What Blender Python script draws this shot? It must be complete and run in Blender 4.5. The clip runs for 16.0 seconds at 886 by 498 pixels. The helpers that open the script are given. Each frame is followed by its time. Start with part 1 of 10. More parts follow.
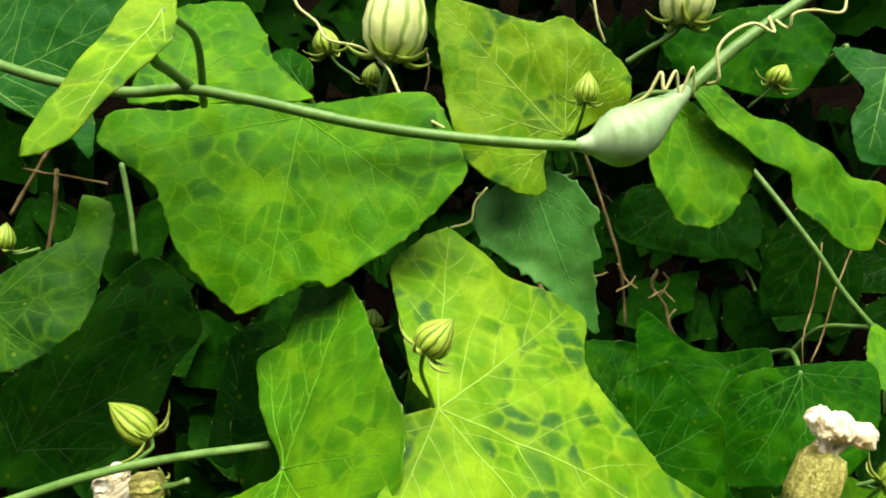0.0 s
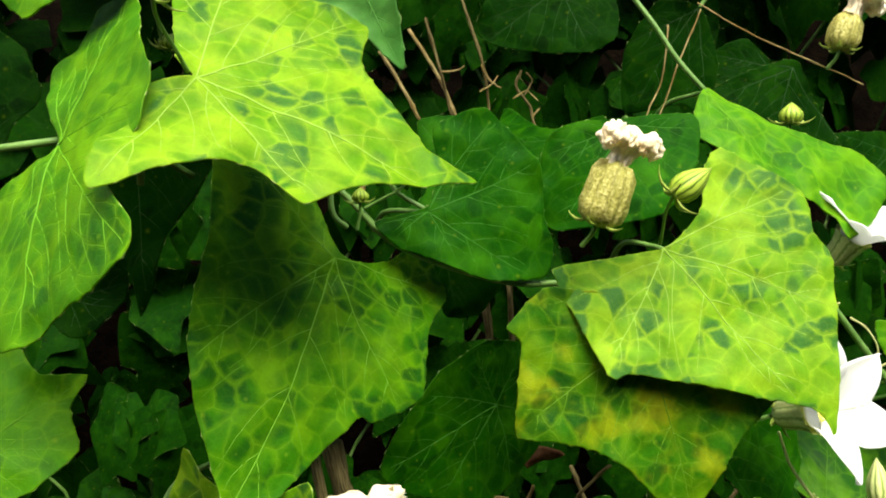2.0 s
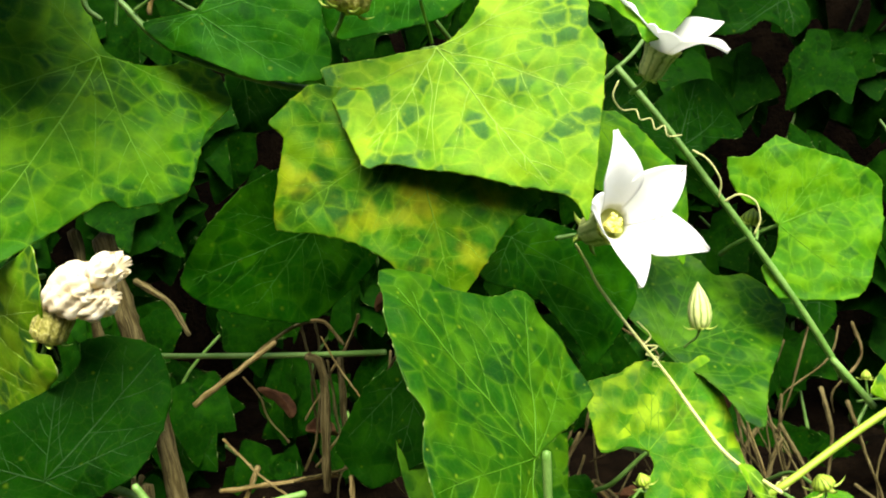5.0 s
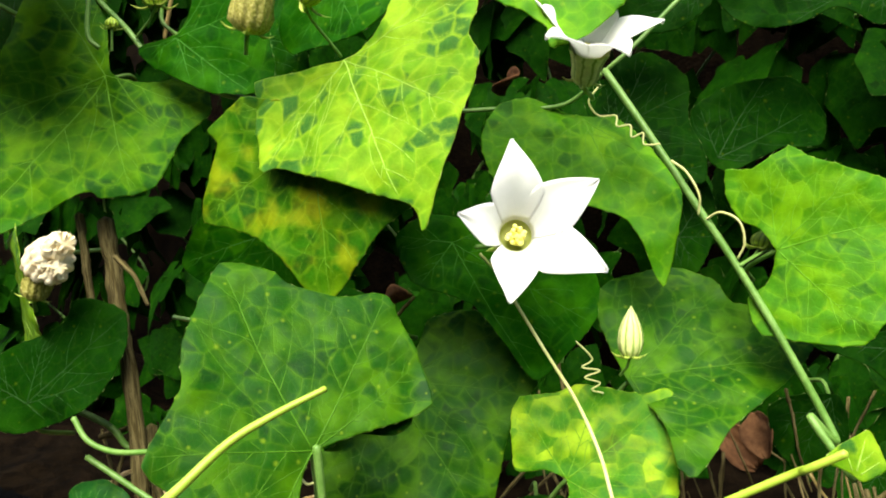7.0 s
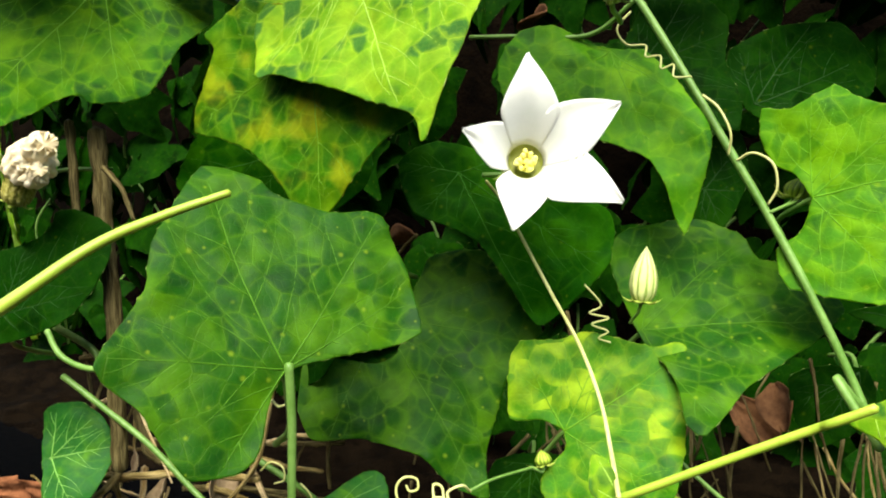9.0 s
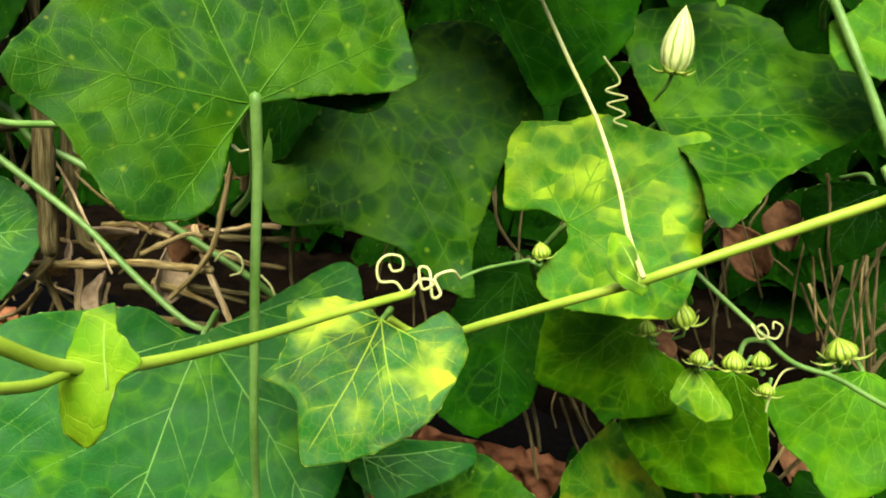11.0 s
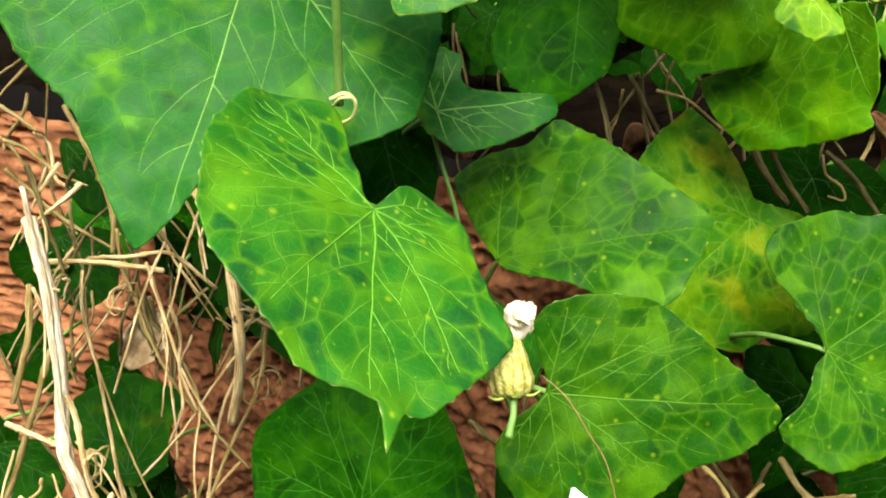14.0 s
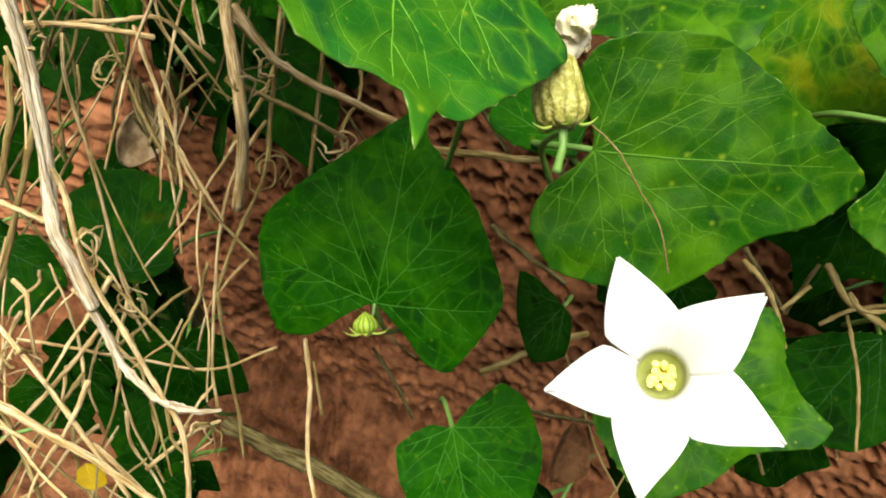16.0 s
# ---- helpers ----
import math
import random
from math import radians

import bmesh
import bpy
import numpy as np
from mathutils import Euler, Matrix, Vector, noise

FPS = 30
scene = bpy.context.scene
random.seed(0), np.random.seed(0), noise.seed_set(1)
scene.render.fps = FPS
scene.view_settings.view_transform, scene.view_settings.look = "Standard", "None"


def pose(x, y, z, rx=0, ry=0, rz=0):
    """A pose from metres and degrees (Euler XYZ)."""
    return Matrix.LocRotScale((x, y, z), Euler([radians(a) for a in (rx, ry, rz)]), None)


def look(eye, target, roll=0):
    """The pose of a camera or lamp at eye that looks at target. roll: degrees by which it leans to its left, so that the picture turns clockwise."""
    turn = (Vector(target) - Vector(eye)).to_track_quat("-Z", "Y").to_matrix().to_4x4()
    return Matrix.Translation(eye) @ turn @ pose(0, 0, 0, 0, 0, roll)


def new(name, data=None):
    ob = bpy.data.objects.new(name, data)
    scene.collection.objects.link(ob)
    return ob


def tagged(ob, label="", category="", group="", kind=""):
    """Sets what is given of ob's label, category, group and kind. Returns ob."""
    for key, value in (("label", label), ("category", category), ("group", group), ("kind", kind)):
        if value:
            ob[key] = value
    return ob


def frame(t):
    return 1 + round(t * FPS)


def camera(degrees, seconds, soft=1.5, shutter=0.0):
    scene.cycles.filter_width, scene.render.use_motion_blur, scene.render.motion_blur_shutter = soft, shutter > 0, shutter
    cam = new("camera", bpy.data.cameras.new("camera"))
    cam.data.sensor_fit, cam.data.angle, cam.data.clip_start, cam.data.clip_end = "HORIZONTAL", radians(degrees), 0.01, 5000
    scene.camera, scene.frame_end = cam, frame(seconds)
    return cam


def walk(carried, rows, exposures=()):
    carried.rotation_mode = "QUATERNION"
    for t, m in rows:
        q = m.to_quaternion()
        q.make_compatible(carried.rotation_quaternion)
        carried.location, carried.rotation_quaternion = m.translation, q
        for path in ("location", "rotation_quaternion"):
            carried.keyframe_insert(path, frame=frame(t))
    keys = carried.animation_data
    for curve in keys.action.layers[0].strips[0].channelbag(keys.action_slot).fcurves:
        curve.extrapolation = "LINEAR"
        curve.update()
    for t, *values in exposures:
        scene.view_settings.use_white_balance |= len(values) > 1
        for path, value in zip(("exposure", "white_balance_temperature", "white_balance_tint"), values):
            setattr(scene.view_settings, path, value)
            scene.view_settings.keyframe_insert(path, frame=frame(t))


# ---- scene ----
from mathutils.bvhtree import BVHTree
from mathutils.geometry import delaunay_2d_cdt

cam = camera(59.7, 16.0, 2.0)
EXPOSURES = [(0.0, 1.58), (1.0, 1.80), (2.5, 1.86), (4.5, 2.08), (8.0, 1.96), (11.0, 1.90), (12.5, 1.90), (13.5, 2.16), (14.5, 2.27), (15.0, 2.17), (15.5, 1.93), (16.0, 1.67)]
PATH = [
    (0, (0.04323, 0.00075, 1.20669), (-0.1036, 1.9953, 1.1967), -2.04),
    (0.5, (0.05984, -0.00191, 1.19124), (-0.0873, 1.9921, 1.1419), -2.36),
    (1, (0.07699, -0.00222, 1.16598), (-0.0793, 1.9903, 1.0916), -2.78),
    (1.5, (0.09271, -0.00446, 1.14165), (-0.0491, 1.9881, 1.0431), -3.26),
    (2, (0.10448, -0.00898, 1.12922), (-0.0657, 1.9809, 1.0231), -4.00),
    (2.5, (0.11800, -0.01817, 1.11858), (-0.0718, 1.9690, 0.9957), -4.56),
    (3, (0.12991, -0.02097, 1.10019), (-0.0781, 1.9635, 0.9640), -4.91),
    (3.5, (0.13842, -0.01469, 1.08376), (-0.0644, 1.9698, 0.9396), -4.98),
    (4, (0.15549, -0.00426, 1.07056), (-0.0214, 1.9814, 0.9096), -5.13),
    (4.5, (0.18023, -0.00237, 1.06690), (-0.0680, 1.9752, 0.9012), -5.03),
    (4.7, (0.18797, -0.00408, 1.06244), (-0.0880, 1.9698, 0.8963), -5.01),
    (6.8, (0.33664, 0.04143, 1.06855), (-0.7247, 1.7245, 0.8659), -2.93),
    (7, (0.35126, 0.04679, 1.05693), (-0.7771, 1.6928, 0.9244), -2.52),
    (7.5, (0.35949, 0.05545, 1.04882), (-0.8052, 1.6785, 0.9532), -1.97),
    (8, (0.36227, 0.06011, 1.04530), (-0.8366, 1.6578, 0.9444), -1.15),
    (8.2, (0.36057, 0.05873, 1.04478), (-0.8436, 1.6528, 0.9513), -0.94),
    (10.3, (0.32540, 0.08978, 1.01022), (-0.7569, 1.7219, 0.6043), 4.57),
    (10.5, (0.32377, 0.09003, 1.00773), (-0.7500, 1.7213, 0.5765), 4.52),
    (11, (0.31818, 0.08956, 0.99700), (-0.7170, 1.7269, 0.4993), 4.73),
    (11.5, (0.31289, 0.08824, 0.97933), (-0.7078, 1.7232, 0.4452), 4.40),
    (12, (0.31623, 0.08600, 0.96154), (-0.6909, 1.7204, 0.4010), 4.12),
    (12.5, (0.31853, 0.08437, 0.94691), (-0.6798, 1.7172, 0.3663), 3.93),
    (13, (0.31311, 0.07901, 0.93300), (-0.6837, 1.7004, 0.3186), 3.45),
    (13.5, (0.30727, 0.07426, 0.92091), (-0.6962, 1.6750, 0.2646), 2.71),
    (14, (0.30450, 0.07527, 0.90986), (-0.6788, 1.6531, 0.1725), 2.16),
    (14.5, (0.29869, 0.08230, 0.89323), (-0.6166, 1.6671, 0.0866), 2.93),
    (15, (0.29704, 0.08576, 0.88616), (-0.6522, 1.5712, -0.0586), 2.41),
    (15.5, (0.29622, 0.08411, 0.87933), (-0.6619, 1.5257, -0.1226), 2.80),
    (16, (0.29443, 0.08594, 0.87329), (-0.6121, 1.5126, -0.1958), 2.92),
]
walk(cam, [(t, look(eye, target, roll)) for t, eye, target, roll in PATH], [(t, e, 6900, 4) for t, e in EXPOSURES])

# ---- light: bright overcast day, soft sun high behind the viewer ----
world = bpy.data.worlds.new("overcast_sky")
scene.world = world
world.use_nodes = True
wn, wl = world.node_tree.nodes, world.node_tree.links
sky = wn.new("ShaderNodeTexSky")
sky.sky_type, sky.sun_disc = "NISHITA", False
sky.sun_elevation, sky.sun_rotation = radians(55), radians(213)
sky.air_density, sky.dust_density = 1.0, 3.0
wl.new(sky.outputs[0], wn["Background"].inputs[0])
wn["Background"].inputs[1].default_value = 0.085
sun = new("sun", bpy.data.lights.new("sun", "SUN"))
sun.data.energy, sun.data.angle, sun.data.color = 2.9, radians(45), (1.0, 0.96, 0.88)
sun.matrix_world = look((0.9, -0.95, 3.1), (0.1, 0.3, 1.0))


# ---- materials ----
def base(name, rough=0.5, spec=0.4):
    m = bpy.data.materials.new(name)
    m.use_nodes = True
    n = m.node_tree.nodes
    b = n["Principled BSDF"]
    b.inputs["Roughness"].default_value = rough
    b.inputs["Specular IOR Level"].default_value = spec
    return m, n, m.node_tree.links, b


def mixc(n, l, fac, a, b):
    x = n.new("ShaderNodeMix")
    x.data_type = "RGBA"
    for socket, value in ((x.inputs[0], fac), (x.inputs[6], a), (x.inputs[7], b)):
        if isinstance(value, bpy.types.NodeSocket):
            l.new(value, socket)
        elif isinstance(value, tuple):
            socket.default_value = (*value, 1)
        else:
            socket.default_value = value
    return x.outputs[2]


def math1(n, l, op, a, b=None, clamp=False):
    x = n.new("ShaderNodeMath")
    x.operation, x.use_clamp = op, clamp
    for socket, value in zip(x.inputs, (a, b)):
        if value is None:
            continue
        if isinstance(value, bpy.types.NodeSocket):
            l.new(value, socket)
        else:
            socket.default_value = value
    return x.outputs[0]


def ramp(n, l, value, lo, hi, flip=False):
    x = n.new("ShaderNodeMapRange")
    x.interpolation_type = "SMOOTHSTEP"
    l.new(value, x.inputs[0])
    x.inputs[1].default_value, x.inputs[2].default_value = lo, hi
    x.inputs[3].default_value, x.inputs[4].default_value = (1, 0) if flip else (0, 1)
    return x.outputs[0]


def noise_tex(n, l, vec, scale, detail=3, rough=0.5):
    x = n.new("ShaderNodeTexNoise")
    x.inputs["Scale"].default_value, x.inputs["Detail"].default_value, x.inputs["Roughness"].default_value = scale, detail, rough
    l.new(vec, x.inputs["Vector"])
    return x.outputs[0]


def voronoi(n, l, vec, scale, feature="F1"):
    x = n.new("ShaderNodeTexVoronoi")
    x.feature, x.voronoi_dimensions = feature, "2D"
    x.inputs["Scale"].default_value = scale
    l.new(vec, x.inputs["Vector"])
    return x


def shifted(n, l, vec, by=9.0):
    """Coordinates moved by each object's own random number, so that no two leaves are alike."""
    info = n.new("ShaderNodeObjectInfo")
    comb = n.new("ShaderNodeCombineXYZ")
    l.new(math1(n, l, "MULTIPLY", info.outputs["Random"], by), comb.inputs[0])
    l.new(math1(n, l, "MULTIPLY", info.outputs["Random"], by * 1.7), comb.inputs[1])
    add = n.new("ShaderNodeVectorMath")
    l.new(vec, add.inputs[0])
    l.new(comb.outputs[0], add.inputs[1])
    return add.outputs[0], info.outputs["Random"]


def leaf_material(name, green, yellow, dark, mottle, blotch, gloss, spots=0.6, gold=0.0, spread=0.51, soft=0.14):
    """Blade of a vine leaf: yellowish along the ribs, a net of fine veins, dark islands between them, pale dots."""
    m, n, l, b = base(name, 0.5, max(0.015, 0.02 + 0.32 * gloss))
    uv = n.new("ShaderNodeUVMap")
    vec, rnd = shifted(n, l, uv.outputs[0])
    wob = n.new("ShaderNodeTexNoise")
    wob.inputs["Scale"].default_value, wob.inputs["Detail"].default_value = 4.0, 1.0
    l.new(vec, wob.inputs["Vector"])
    warp = n.new("ShaderNodeVectorMath")
    warp.operation = "MULTIPLY_ADD"
    l.new(wob.outputs[1], warp.inputs[0])
    warp.inputs[1].default_value = (0.14, 0.14, 0.0)
    l.new(vec, warp.inputs[2])
    w = warp.outputs[0]
    edge = n.new("ShaderNodeAttribute")
    edge.attribute_name = "edge"
    rib = n.new("ShaderNodeAttribute")
    rib.attribute_name = "rib"
    halo = ramp(n, l, rib.outputs["Fac"], 0.0001, 0.0032, True)
    patch = noise_tex(n, l, vec, 2.3, 3, 0.5)
    cloud = noise_tex(n, l, vec, 6.5, 3, 0.5)
    mixed = math1(n, l, "ADD", math1(n, l, "MULTIPLY", patch, 0.72), math1(n, l, "MULTIPLY", cloud, 0.28))
    broad = ramp(n, l, mixed, spread - soft, spread + soft)
    col = mixc(n, l, broad, green, yellow)
    pale = (min(1, yellow[0] * 1.3 + 0.03), min(1, yellow[1] * 1.15 + 0.03), yellow[2] * 1.5 + 0.012)
    # islands between the veins: each cell from yellowish over green to dark, yellowish borders
    isle = voronoi(n, l, w, 8.0)
    rim = voronoi(n, l, w, 8.0, "DISTANCE_TO_EDGE").outputs["Distance"]
    sep = n.new("ShaderNodeSeparateColor")
    l.new(isle.outputs["Color"], sep.inputs[0])
    where = ramp(n, l, noise_tex(n, l, vec, 2.9, 2), 0.32, 0.68)
    value = math1(n, l, "ADD", math1(n, l, "MULTIPLY", sep.outputs[0], 0.45), math1(n, l, "MULTIPLY", where, 0.55))
    border = mixc(n, l, math1(n, l, "ADD", math1(n, l, "MULTIPLY", broad, 0.6), 0.4), green, yellow)
    fill = mixc(n, l, ramp(n, l, value, 0.28, 0.58), col, green)
    fill = mixc(n, l, math1(n, l, "MULTIPLY", ramp(n, l, value, 0.86 - 0.42 * blotch, 1.02 - 0.42 * blotch), 0.78), fill, dark)
    ragged = math1(n, l, "ADD", rim, math1(n, l, "MULTIPLY", math1(n, l, "SUBTRACT", noise_tex(n, l, vec, 22.0, 3), 0.5), 0.36))
    inside = math1(n, l, "MULTIPLY", ramp(n, l, ragged, -0.02, 0.20), math1(n, l, "SUBTRACT", 1.0, math1(n, l, "MULTIPLY", halo, min(1.0, 0.75 * mottle)), True))
    col = mixc(n, l, math1(n, l, "ADD", math1(n, l, "MULTIPLY", inside, min(1.0, 0.85 * mottle)), 1.0 - min(1.0, 0.85 * mottle)), border, fill)
    # fine net of veins
    net = ramp(n, l, rim, 0.004, 0.030, True)
    fine = ramp(n, l, voronoi(n, l, w, 25.0, "DISTANCE_TO_EDGE").outputs["Distance"], 0.0, 0.09, True)
    broken = ramp(n, l, noise_tex(n, l, vec, 5.0, 2), 0.32, 0.58)
    col = mixc(n, l, math1(n, l, "MULTIPLY", math1(n, l, "MULTIPLY", net, broken), 0.30 * mottle), col, pale)
    col = mixc(n, l, math1(n, l, "MULTIPLY", fine, 0.07), col, pale)
    col = mixc(n, l, math1(n, l, "MULTIPLY", ramp(n, l, edge.outputs["Fac"], 0.45, 1.0), 0.75), col, pale)
    col = mixc(n, l, math1(n, l, "MULTIPLY", ramp(n, l, edge.outputs["Fac"], 0.78, 0.98), 0.7), col, (0.42, 0.50, 0.20))
    # pale dots, a few larger than the rest
    cell = voronoi(n, l, vec, 7.0)
    sep2 = n.new("ShaderNodeSeparateColor")
    l.new(cell.outputs["Color"], sep2.inputs[0])
    reach = math1(n, l, "ADD", math1(n, l, "MULTIPLY", sep2.outputs[0], 0.13), 0.02)
    dot = ramp(n, l, math1(n, l, "DIVIDE", cell.outputs["Distance"], reach), 0.0, 1.1, True)
    col = mixc(n, l, math1(n, l, "MULTIPLY", math1(n, l, "MULTIPLY", dot, ramp(n, l, sep2.outputs[1], 0.35, 0.7)), spots * 0.6), col, (0.24, 0.34, 0.016))
    if gold:
        col = mixc(n, l, math1(n, l, "MULTIPLY", ramp(n, l, noise_tex(n, l, vec, 3.7, 3), 0.50, 0.68), gold), col, (0.34, 0.33, 0.008))
    speck = noise_tex(n, l, vec, 60.0, 2)
    mid = ramp(n, l, noise_tex(n, l, w, 11.0, 3, 0.5), 0.30, 0.70)
    hsv = n.new("ShaderNodeHueSaturation")
    l.new(col, hsv.inputs["Color"])
    shade = math1(n, l, "ADD", math1(n, l, "MULTIPLY", speck, 0.22), math1(n, l, "MULTIPLY", mid, 0.20))
    l.new(math1(n, l, "ADD", math1(n, l, "ADD", math1(n, l, "MULTIPLY", rnd, 0.16), 0.71), shade), hsv.inputs["Value"])
    l.new(hsv.outputs[0], b.inputs["Base Color"])
    l.new(math1(n, l, "ADD", math1(n, l, "MULTIPLY", cloud, 0.28), 0.42 - 0.24 * gloss), b.inputs["Roughness"])
    bump = n.new("ShaderNodeBump")
    bump.inputs["Strength"].default_value, bump.inputs["Distance"].default_value = 0.40, 0.0005
    h = math1(n, l, "ADD", math1(n, l, "MULTIPLY", net, -0.35), math1(n, l, "MULTIPLY", cloud, 0.7))
    h = math1(n, l, "ADD", h, math1(n, l, "MULTIPLY", speck, 0.25))
    l.new(math1(n, l, "ADD", h, math1(n, l, "MULTIPLY", fine, -0.2)), bump.inputs["Height"])
    l.new(bump.outputs[0], b.inputs["Normal"])
    tr = n.new("ShaderNodeBsdfTranslucent")
    through_blade = n.new("ShaderNodeHueSaturation")
    through_blade.inputs["Value"].default_value, through_blade.inputs["Hue"].default_value = 1.8, 0.485
    l.new(hsv.outputs[0], through_blade.inputs["Color"])
    l.new(through_blade.outputs[0], tr.inputs[0])
    mx = n.new("ShaderNodeMixShader")
    mx.inputs[0].default_value = 0.22
    l.new(b.outputs[0], mx.inputs[1])
    l.new(tr.outputs[0], mx.inputs[2])
    l.new(mx.outputs[0], n["Material Output"].inputs[0])
    return m


def plain_material(name, c1, c2, scale, rough=0.55, spec=0.3, bump=0.3, stretch=(1, 1, 1), translucent=0.0, relief=0.0006):
    m, n, l, b = base(name, rough, spec)
    tc = n.new("ShaderNodeTexCoord")
    mp = n.new("ShaderNodeMapping")
    mp.inputs["Scale"].default_value = stretch
    l.new(tc.outputs["Object"], mp.inputs[0])
    vec, rnd = shifted(n, l, mp.outputs[0], 3.0)
    a = noise_tex(n, l, vec, scale, 5, 0.6)
    c = noise_tex(n, l, vec, scale * 6, 3, 0.6)
    fac = math1(n, l, "ADD", math1(n, l, "MULTIPLY", a, 0.7), math1(n, l, "MULTIPLY", c, 0.3))
    col = mixc(n, l, ramp(n, l, fac, 0.34, 0.66), c1, c2)
    l.new(col, b.inputs["Base Color"])
    bp = n.new("ShaderNodeBump")
    bp.inputs["Strength"].default_value, bp.inputs["Distance"].default_value = bump, relief
    l.new(fac, bp.inputs["Height"])
    l.new(bp.outputs[0], b.inputs["Normal"])
    if translucent:
        tr = n.new("ShaderNodeBsdfTranslucent")
        l.new(col, tr.inputs[0])
        mx = n.new("ShaderNodeMixShader")
        mx.inputs[0].default_value = translucent
        l.new(b.outputs[0], mx.inputs[1])
        l.new(tr.outputs[0], mx.inputs[2])
        l.new(mx.outputs[0], n["Material Output"].inputs[0])
    return m


def striped_material(name, light, line, bands, rough=0.5):
    """Lengthwise ribs and dark lines, as on buds and calyx tubes."""
    m, n, l, b = base(name, rough, 0.3)
    uv = n.new("ShaderNodeUVMap")
    sep = n.new("ShaderNodeSeparateXYZ")
    l.new(uv.outputs[0], sep.inputs[0])
    nz = noise_tex(n, l, uv.outputs[0], 7.0, 3)
    ang = math1(n, l, "ADD", math1(n, l, "MULTIPLY", sep.outputs[0], bands), math1(n, l, "MULTIPLY", nz, 0.55))
    saw = math1(n, l, "PINGPONG", ang, 0.5)
    mask = ramp(n, l, saw, 0.07, 0.20, True)
    col = mixc(n, l, ramp(n, l, nz, 0.3, 0.7), light, tuple(min(1, c * 1.25) for c in light))
    col = mixc(n, l, math1(n, l, "MULTIPLY", mask, 0.85), col, line)
    l.new(col, b.inputs["Base Color"])
    bp = n.new("ShaderNodeBump")
    bp.inputs["Strength"].default_value, bp.inputs["Distance"].default_value = 0.6, 0.0006
    l.new(math1(n, l, "ADD", saw, math1(n, l, "MULTIPLY", nz, 0.4)), bp.inputs["Height"])
    l.new(bp.outputs[0], b.inputs["Normal"])
    return m


def husk_material(name, dark, mid, light, bands):
    """Papery husk: uneven brownish lines along it, crumpled pale skin between them."""
    m, n, l, b = base(name, 0.55, 0.35)
    uv = n.new("ShaderNodeUVMap")
    sep = n.new("ShaderNodeSeparateXYZ")
    l.new(uv.outputs[0], sep.inputs[0])
    place = n.new("ShaderNodeTexCoord")
    crumple = noise_tex(n, l, place.outputs["Object"], 950.0, 3, 0.6)
    broad = noise_tex(n, l, place.outputs["Object"], 260.0, 2)
    ang = math1(n, l, "ADD", math1(n, l, "MULTIPLY", sep.outputs[0], bands), math1(n, l, "MULTIPLY", broad, 1.1))
    saw = math1(n, l, "PINGPONG", ang, 0.5)
    line = math1(n, l, "MULTIPLY", ramp(n, l, saw, 0.02, 0.16, True), ramp(n, l, broad, 0.30, 0.55))
    col = mixc(n, l, ramp(n, l, crumple, 0.44, 0.68), mid, light)
    col = mixc(n, l, math1(n, l, "MULTIPLY", ramp(n, l, crumple, 0.34, 0.50, True), 0.6), col, dark)
    col = mixc(n, l, math1(n, l, "MULTIPLY", line, 0.75), col, dark)
    l.new(col, b.inputs["Base Color"])
    bp = n.new("ShaderNodeBump")
    bp.inputs["Strength"].default_value, bp.inputs["Distance"].default_value = 0.9, 0.0007
    l.new(math1(n, l, "ADD", math1(n, l, "MULTIPLY", saw, 0.6), crumple), bp.inputs["Height"])
    l.new(bp.outputs[0], b.inputs["Normal"])
    return m


def fibrous_material(name, dark, mid, light):
    """Dry stalk: lengthwise fibres and cracks, patches of bark and bleached places; u runs round the stalk, v along it in metres."""
    m, n, l, b = base(name, 0.8, 0.05)
    uv = n.new("ShaderNodeUVMap")
    vec, rnd = shifted(n, l, uv.outputs[0], 5.0)
    mp = n.new("ShaderNodeMapping")
    mp.inputs["Scale"].default_value = (9.0, 70.0, 1.0)
    l.new(vec, mp.inputs[0])
    fibre = noise_tex(n, l, mp.outputs[0], 1.0, 4, 0.6)
    mp2 = n.new("ShaderNodeMapping")
    mp2.inputs["Scale"].default_value = (1.6, 75.0, 1.0)
    l.new(vec, mp2.inputs[0])
    patch = noise_tex(n, l, mp2.outputs[0], 1.0, 4, 0.6)
    col = mixc(n, l, ramp(n, l, patch, 0.36, 0.62), mid, light)
    col = mixc(n, l, math1(n, l, "MULTIPLY", ramp(n, l, fibre, 0.36, 0.56, True), 0.9), col, dark)
    hsv = n.new("ShaderNodeHueSaturation")
    l.new(col, hsv.inputs["Color"])
    l.new(math1(n, l, "ADD", math1(n, l, "MULTIPLY", rnd, 0.45), 0.90), hsv.inputs["Value"])
    l.new(hsv.outputs[0], b.inputs["Base Color"])
    bp = n.new("ShaderNodeBump")
    bp.inputs["Strength"].default_value, bp.inputs["Distance"].default_value = 0.9, 0.0006
    l.new(math1(n, l, "ADD", fibre, math1(n, l, "MULTIPLY", patch, 0.5)), bp.inputs["Height"])
    l.new(bp.outputs[0], b.inputs["Normal"])
    return m


